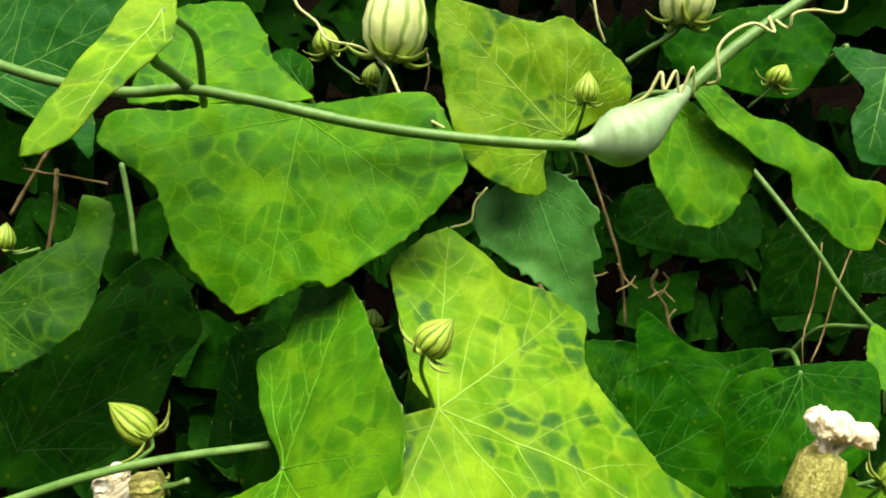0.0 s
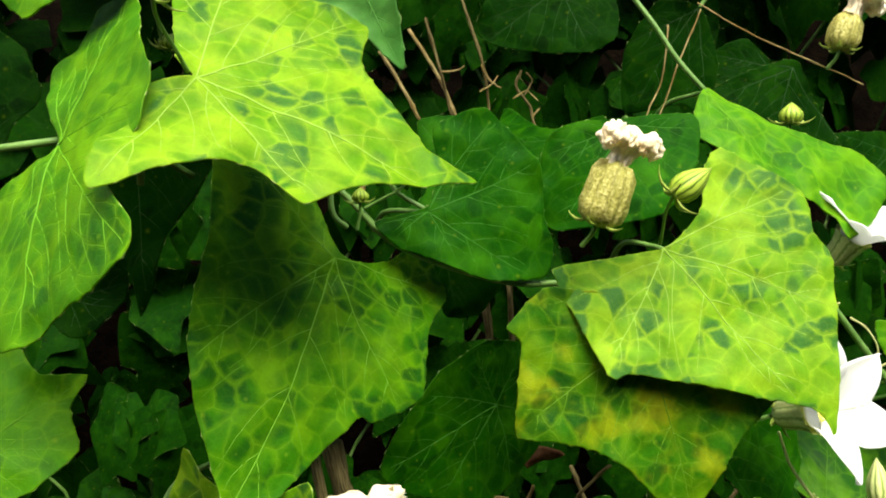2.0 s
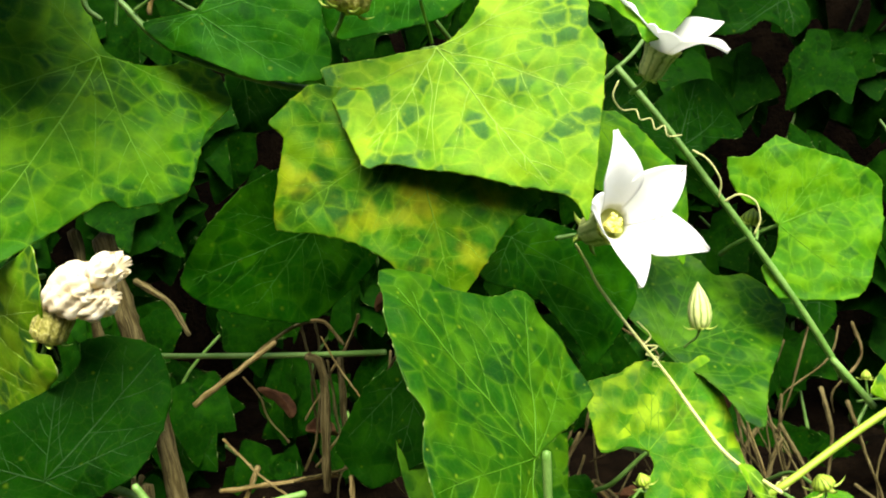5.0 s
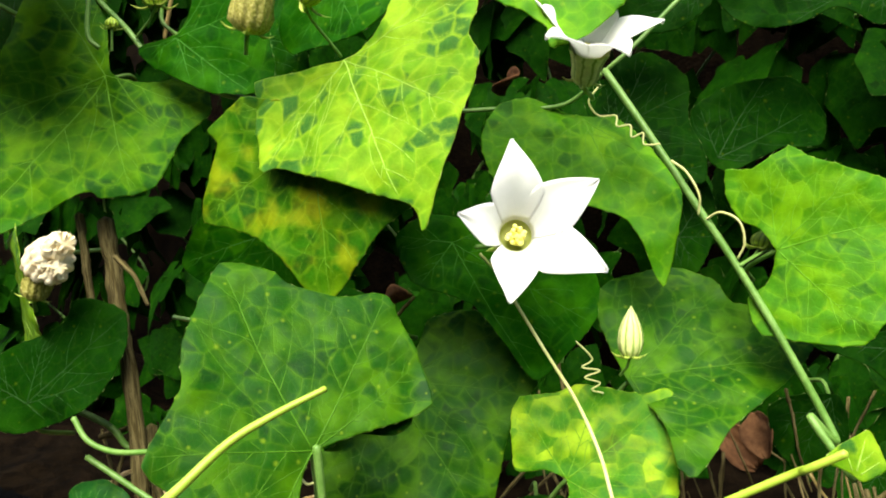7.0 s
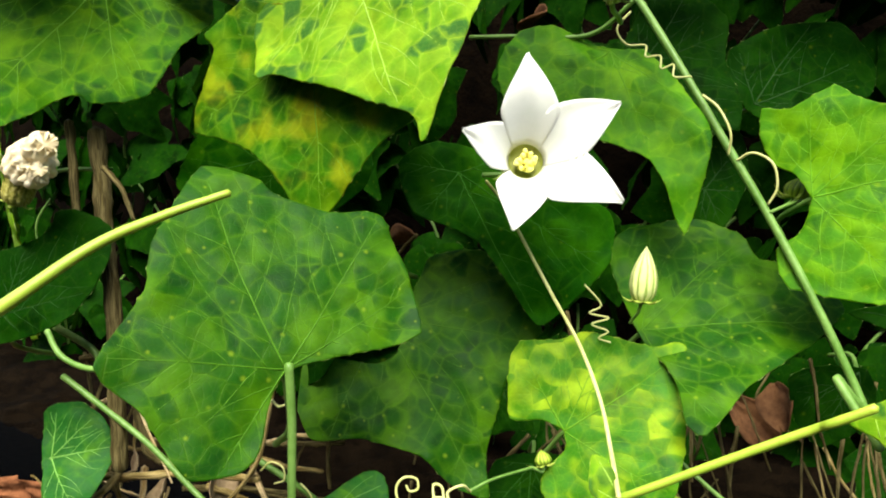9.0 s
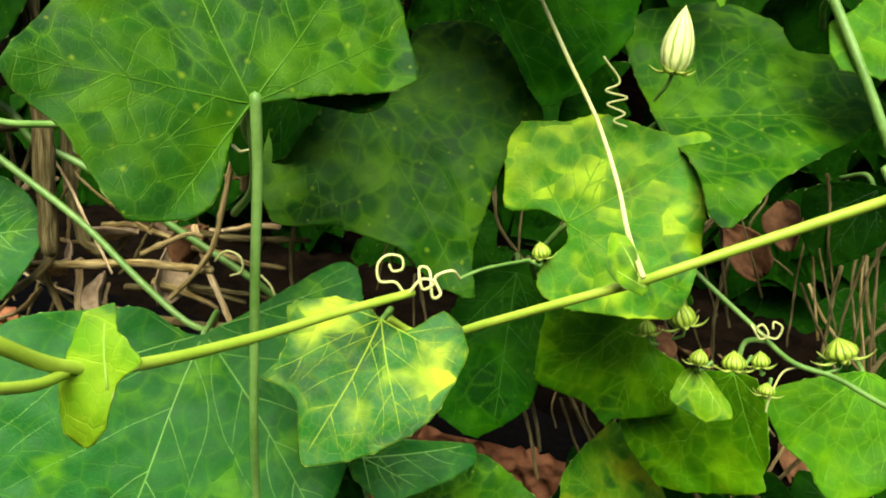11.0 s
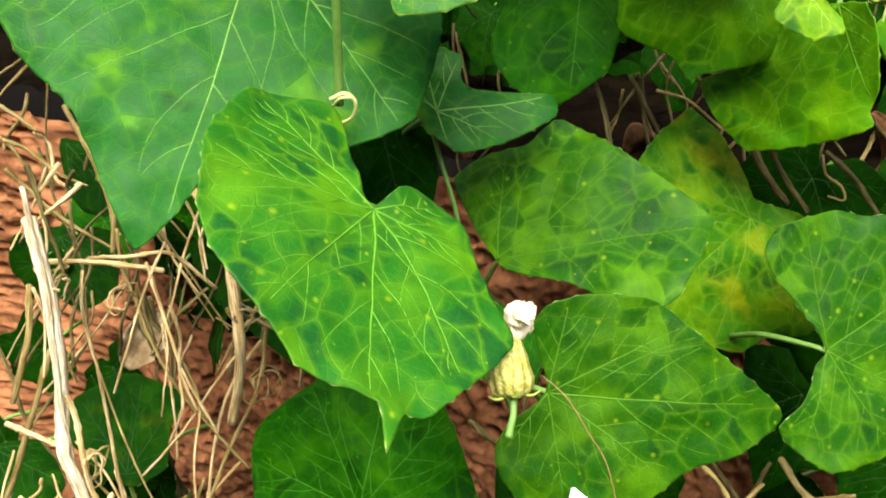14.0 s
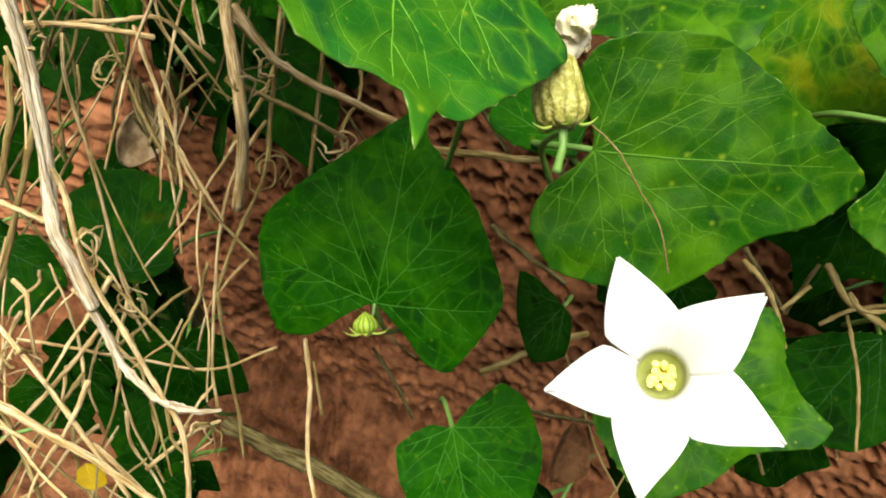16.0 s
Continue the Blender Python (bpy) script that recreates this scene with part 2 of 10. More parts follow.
# kind of leaf: green, yellow-green, dark; mottle, blotch, gloss, spots, gold, spread, softness
TONES = [
    ("leaf_green", (0.036, 0.150, 0.0020), (0.110, 0.270, 0.0033), (0.013, 0.080, 0.004), 0.6, 0.4, 0.18, 0.5),
    ("leaf_lime_mottled", (0.078, 0.210, 0.004), (0.200, 0.345, 0.012), (0.014, 0.084, 0.014), 0.8, 0.66, 0.2, 0.5, 0.0, 0.48),
    # tone for inner leaves: their shade is part of the base colour
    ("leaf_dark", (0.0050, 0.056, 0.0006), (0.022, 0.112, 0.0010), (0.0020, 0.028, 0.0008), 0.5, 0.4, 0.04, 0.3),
    ("leaf_bluish_glossy", (0.0085, 0.088, 0.0085), (0.060, 0.195, 0.0050), (0.0055, 0.058, 0.0060), 0.45, 0.2, 0.29, 0.0, 0.0, 0.57, 0.06),
    ("leaf_matt_bluish", (0.062, 0.235, 0.036), (0.092, 0.275, 0.046), (0.048, 0.20, 0.030), 0.3, 0.0, 0.45, 0.0),
    ("leaf_yellowing", (0.019, 0.100, 0.0018), (0.092, 0.194, 0.0030), (0.0066, 0.050, 0.0034), 0.75, 0.60, 0.12, 0.4, 0.35),
    ("leaf_deep_spotted", (0.0080, 0.060, 0.0010), (0.052, 0.146, 0.0018), (0.0034, 0.034, 0.0022), 0.62, 0.45, 0.22, 0.7),
    ("leaf_variegated", (0.030, 0.150, 0.0025), (0.235, 0.380, 0.010), (0.008, 0.075, 0.004), 0.22, 0.3, 0.25, 0.0, 0.10, 0.46, 0.12),
    ("leaf_bright_veined", (0.0125, 0.096, 0.0070), (0.060, 0.180, 0.0056), (0.0055, 0.058, 0.0105), 0.85, 0.65, 0.28, 0.9),
    ("leaf_dark_gold_edge", (0.0025, 0.024, 0.0010), (0.008, 0.044, 0.0012), (0.0018, 0.016, 0.0012), 0.4, 0.3, -0.1, 0.0, 0.05),
    # near-black green: the shade deep in the hedge is put into this colour
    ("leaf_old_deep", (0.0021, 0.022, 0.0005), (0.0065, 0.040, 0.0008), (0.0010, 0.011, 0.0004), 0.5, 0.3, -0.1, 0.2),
    ("leaf_sheen_variegated", (0.014, 0.105, 0.0090), (0.310, 0.420, 0.020), (0.0055, 0.056, 0.006), 0.22, 0.5, 0.36, 0.0, 0.0, 0.55, 0.09),
    ("leaf_yellow", (0.36, 0.25, 0.010), (0.45, 0.32, 0.015), (0.25, 0.17, 0.010), 0.3, 0.1, 0.1, 0.0),
    ("leaf_half_mottled", (0.025, 0.125, 0.0016), (0.100, 0.245, 0.0030), (0.0065, 0.058, 0.0035), 0.75, 0.65, 0.12, 0.4, 0.0, 0.50),
]
BLADES = [leaf_material(*tone) for tone in TONES]
BLADE_WORDS = ["mid-green lobed vine leaf with yellowish veins", "bright lime-green vine leaf mottled with dark patches",
               "vine leaf with shade put into its dark green", "glossy blue-green vine leaf with pale veins", "matt bluish-green toothed pointed leaf",
               "yellowing vine leaf with dark green blotches", "deep green vine leaf sprinkled with yellow dots",
               "variegated green and cream-yellow vine leaf", "glossy green vine leaf with a net of lime veins", "dark round leaf with a yellowish rim", "vine leaf with deep shade put into its near-black green", "shiny young vine leaf, dark green with yellow patches", "small bright yellow fallen leaf", "green vine leaf mottled with deep green patches and lime veins"]
PALER = {"leaf_lime_mottled": (0.050, 0.050, 0.035), "leaf_half_mottled": (0.020, 0.040, 0.008), "leaf_bluish_glossy": (0.065, 0.090, 0.040), "leaf_bright_veined": (0.012, 0.018, 0.004), "leaf_dark": (0.004, 0.016, 0.002), "leaf_green": (-0.014, -0.022, 0.0), "leaf_sheen_variegated": (0.110, 0.110, 0.012)}
VEIN = []
for tone in TONES:
    lean = 0.25 if "variegated" in tone[0] else 0.7
    mean = [(1 - lean) * g + lean * y + p for g, y, p in zip(tone[1], tone[2], PALER.get(tone[0], (0, 0, 0)))]
    VEIN.append(plain_material(tone[0].replace("leaf", "vein"), tuple(1.0 * v + 0.003 for v in mean), tuple(1.25 * v + 0.008 for v in mean), 60, 0.5, 0.1, 0.1))
MATS = {
    "stem": plain_material("green_stem", (0.070, 0.165, 0.022), (0.145, 0.265, 0.060), 90, 0.45, 0.35, 0.25),
    "lime": plain_material("lime_stem", (0.216, 0.336, 0.024), (0.304, 0.416, 0.042), 80, 0.45, 0.4, 0.2),
    "pale": plain_material("tendril_pale", (0.442, 0.459, 0.15), (0.561, 0.561, 0.24), 90, 0.5, 0.35, 0.2),
    "dry": fibrous_material("bark_grey_brown", (0.014, 0.0105, 0.004), (0.060, 0.046, 0.016), (0.145, 0.118, 0.050)),
    "tan": fibrous_material("dry_tan", (0.054, 0.034, 0.009), (0.160, 0.112, 0.036), (0.31, 0.240, 0.105)),
    "bleached": fibrous_material("bleached_stalk", (0.12, 0.075, 0.032), (0.44, 0.345, 0.215), (0.72, 0.63, 0.49)),
    "straw": fibrous_material("dry_straw", (0.13, 0.070, 0.020), (0.36, 0.245, 0.100), (0.60, 0.47, 0.27)),
    "gall": plain_material("pale_swelling", (0.19, 0.31, 0.12), (0.33, 0.45, 0.23), 70, 0.42, 0.4, 0.25),
    "petal": plain_material("petal_white", (0.86, 0.87, 0.84), (0.92, 0.92, 0.90), 60, 0.6, 0.2, 0.3, (1, 1, 1), 0.4, 0.0004),
    "throat": plain_material("throat_green", (0.425, 0.4845, 0.08), (0.612, 0.6375, 0.256), 90, 0.6, 0.2, 0.3, (1, 1, 1), 0.5),
    "stamen": plain_material("stamen_yellow", (0.80, 0.72, 0.12), (0.90, 0.84, 0.30), 200, 0.7, 0.2, 0.5),
    "withered": plain_material("withered_cream", (0.78, 0.64, 0.38), (0.94, 0.88, 0.70), 120, 0.75, 0.15, 0.3, (1, 1, 1), 0.25, 0.0004),
    "sepal": plain_material("sepal_green", (0.208, 0.32, 0.036), (0.384, 0.448, 0.084), 120, 0.5),
    "wall": plain_material("red_laterite", (0.105, 0.038, 0.016), (0.31, 0.128, 0.060), 30, 0.9, 0.08, 1.0, (1, 1, 1), 0, 0.003),
    "litter": plain_material("dead_leaf_beige", (0.16, 0.105, 0.055), (0.36, 0.27, 0.165), 70, 0.85, 0.1, 0.6),
    "dead": plain_material("dead_leaf_brown", (0.050, 0.020, 0.008), (0.16, 0.075, 0.032), 60, 0.8, 0.12, 0.6),
    # darker than any soil: shade is put into this colour so gaps look black
    "soil": plain_material("shade_black_soil", (0.0010, 0.0006, 0.0003), (0.0048, 0.0030, 0.0015), 40, 0.95, 0.02, 1.0, (1, 1, 1), 0, 0.006),
}
STRIPED = striped_material("bud_striped", (0.26, 0.36, 0.035), (0.045, 0.105, 0.008), 13)
STRIPED_PALE = striped_material("closed_flower_striped", (0.51, 0.561, 0.21), (0.17, 0.2805, 0.035), 10)
HUSK = husk_material("husk_olive", (0.155, 0.140, 0.022), (0.300, 0.285, 0.052), (0.47, 0.43, 0.150), 11)


# ---- builders ----
def part(name, verts, faces, mat, parent=None, label="", smooth=True):
    me = bpy.data.meshes.new(name)
    me.from_pydata([tuple(v) for v in verts], [], faces)
    if smooth:
        me.polygons.foreach_set("use_smooth", [True] * len(me.polygons))
    me.materials.append(mat)
    ob = new(name, me)
    if parent:
        ob.parent = parent
    if label:
        ob["label"] = label
    return ob


def smooth_line(points, per=8, radii=None):
    """A Catmull-Rom line through the points; also the radii, blended along it."""
    p = np.array(points, float)
    q = np.vstack([2 * p[0] - p[1], p, 2 * p[-1] - p[-2]])
    r = None if radii is None else np.interp(np.linspace(0, len(p) - 1, (len(p) - 1) * per + 1), np.arange(len(p)), radii)
    out = []
    for i in range(len(p) - 1):
        a, b, c, d = q[i:i + 4]
        for k in range(per):
            t = k / per
            out.append(0.5 * (2 * b + (c - a) * t + (2 * a - 5 * b + 4 * c - d) * t * t + (3 * b - a - 3 * c + d) * t ** 3))
    out.append(p[-1])
    return np.array(out), r


def tube(line, radii, sides=8, wobble=0.0, seed=0, tip=0.6):
    """Vertices and faces of a tube along a line, closed by domed ends."""
    line = np.array(line)
    n = len(line)
    radii = np.broadcast_to(np.asarray(radii, float), (n,)).copy()
    tan = np.gradient(line, axis=0)
    tan /= np.linalg.norm(tan, axis=1)[:, None] + 1e-12
    up = np.array((0.31, -0.2, 0.93))
    verts, faces = [], []
    side = np.cross(tan[0], up)
    side /= np.linalg.norm(side) + 1e-12
    rng = np.random.RandomState(seed)
    ph = rng.uniform(0, 6.28, 4)
    for i in range(n):
        side = side - tan[i] * (side @ tan[i])
        side /= np.linalg.norm(side) + 1e-12
        oth = np.cross(tan[i], side)
        for k in range(sides):
            a = 2 * math.pi * k / sides
            w = 1 + wobble * (0.5 * math.sin(i * 0.9 + ph[0] + 2 * a) + 0.35 * math.sin(i * 2.3 + ph[1] + 3 * a) + 0.3 * math.sin(i * 0.37 + ph[2]))
            verts.append(line[i] + radii[i] * w * (math.cos(a) * side + math.sin(a) * oth))
    for i in range(n - 1):
        for k in range(sides):
            faces.append((i * sides + k, i * sides + (k + 1) % sides, (i + 1) * sides + (k + 1) % sides, (i + 1) * sides + k))
    verts += [line[0] - tan[0] * radii[0] * tip, line[-1] + tan[-1] * radii[-1] * tip]
    a, b = n * sides, n * sides + 1
    for k in range(sides):
        faces.append((a, (k + 1) % sides, k))
        faces.append((b, (n - 1) * sides + k, (n - 1) * sides + (k + 1) % sides))
    return verts, faces


WORDS = {"stem": "smooth green vine stem", "lime": "yellow-green young vine stem", "pale": "thin pale green curling tendril",
         "dry": "rough grey-brown dry branch", "tan": "thin tan dry twig", "straw": "bare straw-coloured dry plant stalk", "bleached": "thick bleached grey-white dry stalk"}
CATEGORY = {"vine_stem": "stem", "peduncle": "stem", "petiole": "stem", "dry_branch": "branch", "dry_twig": "twig", "dry_stalk": "stalk",
            "tendril": "tendril", "dry_tendril": "tendril"}
count = [0]


def stem(name, points, r0, r1, mat, label=""):
    """A stem, twig or tendril through the points; radii in millimetres."""
    count[0] += 1
    dry = mat in ("dry", "tan", "straw", "bleached")
    line, radii = smooth_line(points, 8, np.linspace(r0, r1, len(points)) / 1000)
    if dry:
        rng = np.random.RandomState(count[0])
        jit = np.cumsum(rng.normal(0, 1, line.shape), axis=0)
        jit -= np.linspace(0, 1, len(line))[:, None] * jit[-1]
        line = line + jit * (0.00014 if r0 > 1.2 else 0.00010)
        for k in range(3, len(line) - 2, rng.randint(7, 12)):
            radii[k] *= rng.uniform(1.04, 1.18) if r0 > 1.6 else rng.uniform(1.10, 1.45)
    sides = 12 if r0 > 1.6 else 10 if r0 > 0.7 else 6
    verts, faces = tube(line, radii, sides, (0.18 if mat == "dry" else 0.09) if dry else 0.03, count[0])
    ob = part(name, verts, faces, MATS[mat])
    along = np.concatenate([[0.0], np.cumsum(np.linalg.norm(np.diff(line, axis=0), axis=1))])
    with_uv(ob, [(abs(2 * (i % sides) / sides - 1) * r0, along[min(i // sides, len(line) - 1)]) for i in range(len(verts))])
    group = {"tendril": "tendrils of the vine", "dry_tendril": "dry curled tendrils", "dry_twig": "dry twigs in the hedge",
             "dry_stalk": "dry stalks by the wall"}.get(name, "")
    return tagged(ob, label or WORDS[mat], CATEGORY[name], group)


def relief(u, v, size, fold, droop):
    s = np.sqrt(u * u + (0.08 * size) ** 2) - 0.08 * size
    return fold * s - droop * np.where(v > 0, v * v, 0.5 * v * v) / size - 0.25 * droop * u * u / size


def blade_rim(lobes, fine=1.0):
    """The rim of a blade: a smooth closed line round the ends of its lobes (bearing from the midrib in degrees, reach in mm)."""
    p = np.array([(r * math.sin(radians(a)), r * math.cos(radians(a))) for a, r in lobes]) / 1000
    n = len(p)
    out = []
    for i in range(n):
        a, b, c, d = p[i - 1], p[i], p[(i + 1) % n], p[(i + 2) % n]
        steps = max(2, int(fine * np.linalg.norm(c - b) / 0.0014))
        for k in range(steps):
            t = k / steps
            curve = 0.5 * (2 * b + (c - a) * t + (2 * a - 5 * b + 4 * c - d) * t * t + (3 * b - a - 3 * c + d) * t ** 3)
            out.append(0.55 * curve + 0.45 * (b + (c - b) * t))
    return np.array(out)


leaf_count = [0]


def leaf(at, turn, size, lobes, tone, fold=0.1, droop=0.12, stalk=True, group="leaves of the vine", fine=1.0):
    """A lobed leaf. at: where blade and stalk join; turn: its pose (midrib along y, upper face along z); size: midrib in mm."""
    leaf_count[0] += 1
    seed = leaf_count[0]
    rng = np.random.RandomState(seed)
    size /= 1000
    rim = blade_rim(lobes, fine)
    step = np.concatenate([[0], np.cumsum(np.linalg.norm(np.diff(rim, axis=0), axis=1))])
    tooth = np.clip(1 - np.abs((step / 0.0068 + 0.35 * np.sin(step * 210)) % 1 - 0.5) * 7, 0, 1) * (0.0019 if tone == 4 else 0.0006)
    area = 0.5 * np.sum(rim[:, 0] * np.roll(rim[:, 1], -1) - np.roll(rim[:, 0], -1) * rim[:, 1])
    cross = rim[:, 0] * np.roll(rim[:, 1], -1) - np.roll(rim[:, 0], -1) * rim[:, 1]
    mid = np.array([np.sum((rim[:, 0] + np.roll(rim[:, 0], -1)) * cross), np.sum((rim[:, 1] + np.roll(rim[:, 1], -1)) * cross)]) / (6 * area)
    best = None
    lo, hi = rim.min(axis=0), rim.max(axis=0)
    for fx in np.linspace(0.15, 0.85, 15):
        for fy in np.linspace(0.15, 0.85, 15):
            p = lo + (hi - lo) * (fx, fy)
            d = rim - p
            turn_sign = (d[:, 0] * np.roll(d[:, 1], -1) - np.roll(d[:, 0], -1) * d[:, 1]) * np.sign(area)
            hidden = -np.minimum(turn_sign, 0).sum() / abs(area) + 0.004 * np.linalg.norm(p - mid) / size
            if best is None or hidden < best[0]:
                best = (hidden, p)
    mid = best[1]
    out = rim - mid
    rim = rim + out / (np.linalg.norm(out, axis=1)[:, None] + 1e-9) * tooth[:, None]
    # ribs: from the joint towards the lobes, with side branches that end where they meet another
    bear, reach = np.degrees(np.arctan2(rim[:, 0], rim[:, 1])), np.linalg.norm(rim, axis=1)
    x0, y0, x1, y1 = rim[:, 0], rim[:, 1], np.roll(rim[:, 0], -1), np.roll(rim[:, 1], -1)
    rise = np.where(np.abs(y1 - y0) < 1e-12, 1e-12, y1 - y0)

    def inside(p):
        hit = (y0 > p[1]) != (y1 > p[1])
        return np.sum(hit & (p[0] < (x1 - x0) * (p[1] - y0) / rise + x0)) % 2 == 1

    crossed = np.zeros((0, 2))

    def grow(p, way, bend, length, step=0.0022, wander=0.05):
        line = [np.array(p)]
        for k in range(int(length / step)):
            way += bend * step / length + rng.normal(0, wander)
            q = line[-1] + step * np.array((math.sin(way), math.cos(way)))
            if not inside(q + 0.6 * (q - line[-1])):
                break
            line.append(q)
            if k > 1 and len(crossed) and np.min(np.sum((crossed - q) ** 2, axis=1)) < 0.0011 ** 2:
                break
        return np.array(line)

    bold = 1.15 if tone in (3, 8) else 0.95
    groups = {}
    ends = [0.0]
    for goal in (50, -50, 98, -98, 142, -142):
        near = np.abs((bear - goal + 180) % 360 - 180) < 19
        if near.any():
            i = np.flatnonzero(near)[np.argmax(reach[near])]
            if reach[i] > (0.24 if abs(goal) < 120 else 0.34) * size and all(abs(bear[i] - e) > 24 for e in ends):
                ends.append(bear[i])
    for number, a in enumerate(ends):
        i = np.argmin(np.abs((bear - a + 180) % 360 - 180))
        bend = rng.uniform(-0.16, 0.16)
        main = grow((0, 0), radians(a) - bend / 2, bend, (size if a == 0 else reach[i]) * 0.97, 0.0026, 0.015)
        if len(main) > 3:
            groups[number] = [(main, (0.00034 if a == 0 else 0.00027) * bold)]
            crossed = np.concatenate([crossed, main[2:]])
    for number, g in groups.items():
        main = g[0][0]
        gap = max(2, int(round(len(main) / 4.4)))
        for s in (-1, 1):
            for k in range(2 if s > 0 else 3, len(main) - 2, gap):
                way = math.atan2(*(main[k + 1] - main[k])) + s * rng.uniform(0.72, 0.95)
                line = grow(main[k], way, -s * rng.uniform(0.3, 0.7), 0.0026 * (len(main) - k) * 0.85)
                if len(line) < 4:
                    continue
                g.append((line, 0.00016 * bold))
                crossed = np.concatenate([crossed, line[2:]])
    ribs = [rib for g in groups.values() for rib in g]
    # blade: the rim, a line just inside it, the ribs, and a net of points between
    n = len(rim)
    along = np.roll(rim, -1, axis=0) - np.roll(rim, 1, axis=0)
    inward = np.column_stack([-along[:, 1], along[:, 0]]) * np.sign(area) / (np.linalg.norm(along, axis=1)[:, None] + 1e-9)
    gap = 0.0019 / fine
    x, y = np.meshgrid(np.arange(lo[0], hi[0], gap), np.arange(lo[1], hi[1], gap * 0.866))
    x[1::2] += gap / 2
    net = np.column_stack([x.ravel(), y.ravel()])
    within = np.zeros(len(net), bool)
    for a, b, c, d in zip(x0, y0, x1, y1):
        hit = (b > net[:, 1]) != (d > net[:, 1])
        if hit.any():
            within ^= hit & (net[:, 0] < (c - a) * (net[:, 1] - b) / (d - b if d != b else 1e-12) + a)
    net = net[within]
    ribline = np.concatenate([line for line, thick in ribs]) if ribs else np.zeros((0, 2))
    near_rim = np.min(np.sum((net[:, None] - rim[None, ::2]) ** 2, axis=2), axis=1) < (0.55 * gap) ** 2
    net = net[~near_rim]
    if len(ribline):
        net = net[np.min(np.sum((net[:, None] - ribline[None]) ** 2, axis=2), axis=1) > (0.4 * gap) ** 2]
    second = [p for p in rim + inward * 0.0005 if inside(p)]
    flat = [Vector(p) for p in np.concatenate([rim, second, net, ribline])]
    flat, _, tris, origin, _, _ = delaunay_2d_cdt(flat, [], [list(range(n))], 1, 1e-6)
    pts = np.array([tuple(p) for p in flat])
    on_rim = np.zeros(len(pts))
    for k, given in enumerate(origin):
        first = [q for q in given if q < n]
        if first:
            on_rim[k] = 1.0 if tooth[first[0]] > 0.4 * tooth.max() else 0.7
    dist = np.full(len(pts), 1.0)
    for line, thick in ribs:
        side = 0.0022 if thick < 0.00012 else 0.0010 if thick < 0.00022 else 0.0
        for a, b in zip(line[:-1], line[1:]):
            ab = b - a
            f = np.clip(((pts - a) @ ab) / (ab @ ab + 1e-12), 0, 1)
            dist = np.minimum(dist, np.linalg.norm(pts - a - f[:, None] * ab, axis=1) + side)
    off = Vector((seed * 3.7, seed * 1.3, 0))

    def lift(uv, d):
        z = relief(uv[:, 0], uv[:, 1], size, fold, droop)
        wave = np.array([noise.noise(Vector((p[0] * 42, p[1] * 42, 0)) + off) for p in uv]) * 0.0016
        wave += np.array([noise.noise(Vector((p[0] * 130, p[1] * 130, 3)) + off) for p in uv]) * 0.0007
        return z + wave - 0.0003 * np.exp(-(d / 0.0016) ** 2)

    z = lift(pts, dist)
    apart = np.sqrt(np.array([np.min(np.sum((rim[::2] - p) ** 2, axis=1)) for p in pts]))
    z = z + np.array([noise.noise(Vector((p[0] * 75, p[1] * 75, 7)) + off) for p in pts]) * 0.0024 * np.exp(-(apart / (0.11 * size)) ** 2)
    verts = np.column_stack([pts, z])
    faces = []
    for f in tris:
        a, b, c = pts[f[0]], pts[f[1]], pts[f[2]]
        faces.append(tuple(f) if (b[0] - a[0]) * (c[1] - a[1]) > (b[1] - a[1]) * (c[0] - a[0]) else tuple(f[::-1]))
    root = new("leaf")
    root.matrix_world = pose(*at, *turn)
    ob = part("blade", verts, faces, BLADES[tone], root)
    me = ob.data
    uv = me.uv_layers.new(name="UVMap")
    idx = np.empty(len(me.loops), int)
    me.loops.foreach_get("vertex_index", idx)
    uv.data.foreach_set("uv", (pts[idx] / 0.06).ravel())
    at_edge = me.attributes.new("edge", "FLOAT", "POINT")
    at_edge.data.foreach_set("value", on_rim)
    at_rib = me.attributes.new("rib", "FLOAT", "POINT")
    at_rib.data.foreach_set("value", dist)
    sol = ob.modifiers.new("thickness", "SOLIDIFY")
    sol.thickness, sol.offset = 0.00035, -1
    surface = BVHTree.FromPolygons([tuple(v) for v in verts], faces)
    for g in groups.values():
        vv, ff = [], []
        for line, r in g:
            places = []
            for p in line:
                hit = surface.ray_cast(Vector((p[0], p[1], 0.2)), Vector((0, 0, -1)))[0]
                if hit is None:
                    if places:
                        break
                    continue
                places.append((p[0], p[1], hit.z + 0.1 * r))
            if len(places) < 3:
                continue
            v, f = tube(places, np.linspace(r, r * 0.35, len(places)), 5 if r > 0.0002 else 4, 0, seed, 0.3)
            ff += [tuple(i + len(vv) for i in q) for q in f]
            vv += v
        if vv:
            part("vein", vv, ff, VEIN[tone], root)
    if stalk:
        back = min(size, 0.05)
        line, rad = smooth_line([(0, 0, -0.0014), (0, -0.08 * back, -0.12 * back), (0.02 * back, -0.28 * back, -0.42 * back), (0.05 * back, -0.3 * back, -0.9 * back)], 6, [0.0009, 0.0009, 0.0010, 0.0011])
        part("petiole", *tube(line, rad, 8), MATS["stem"], root, "green leaf stalk")
    return tagged(root, BLADE_WORDS[tone], "leaf", group)


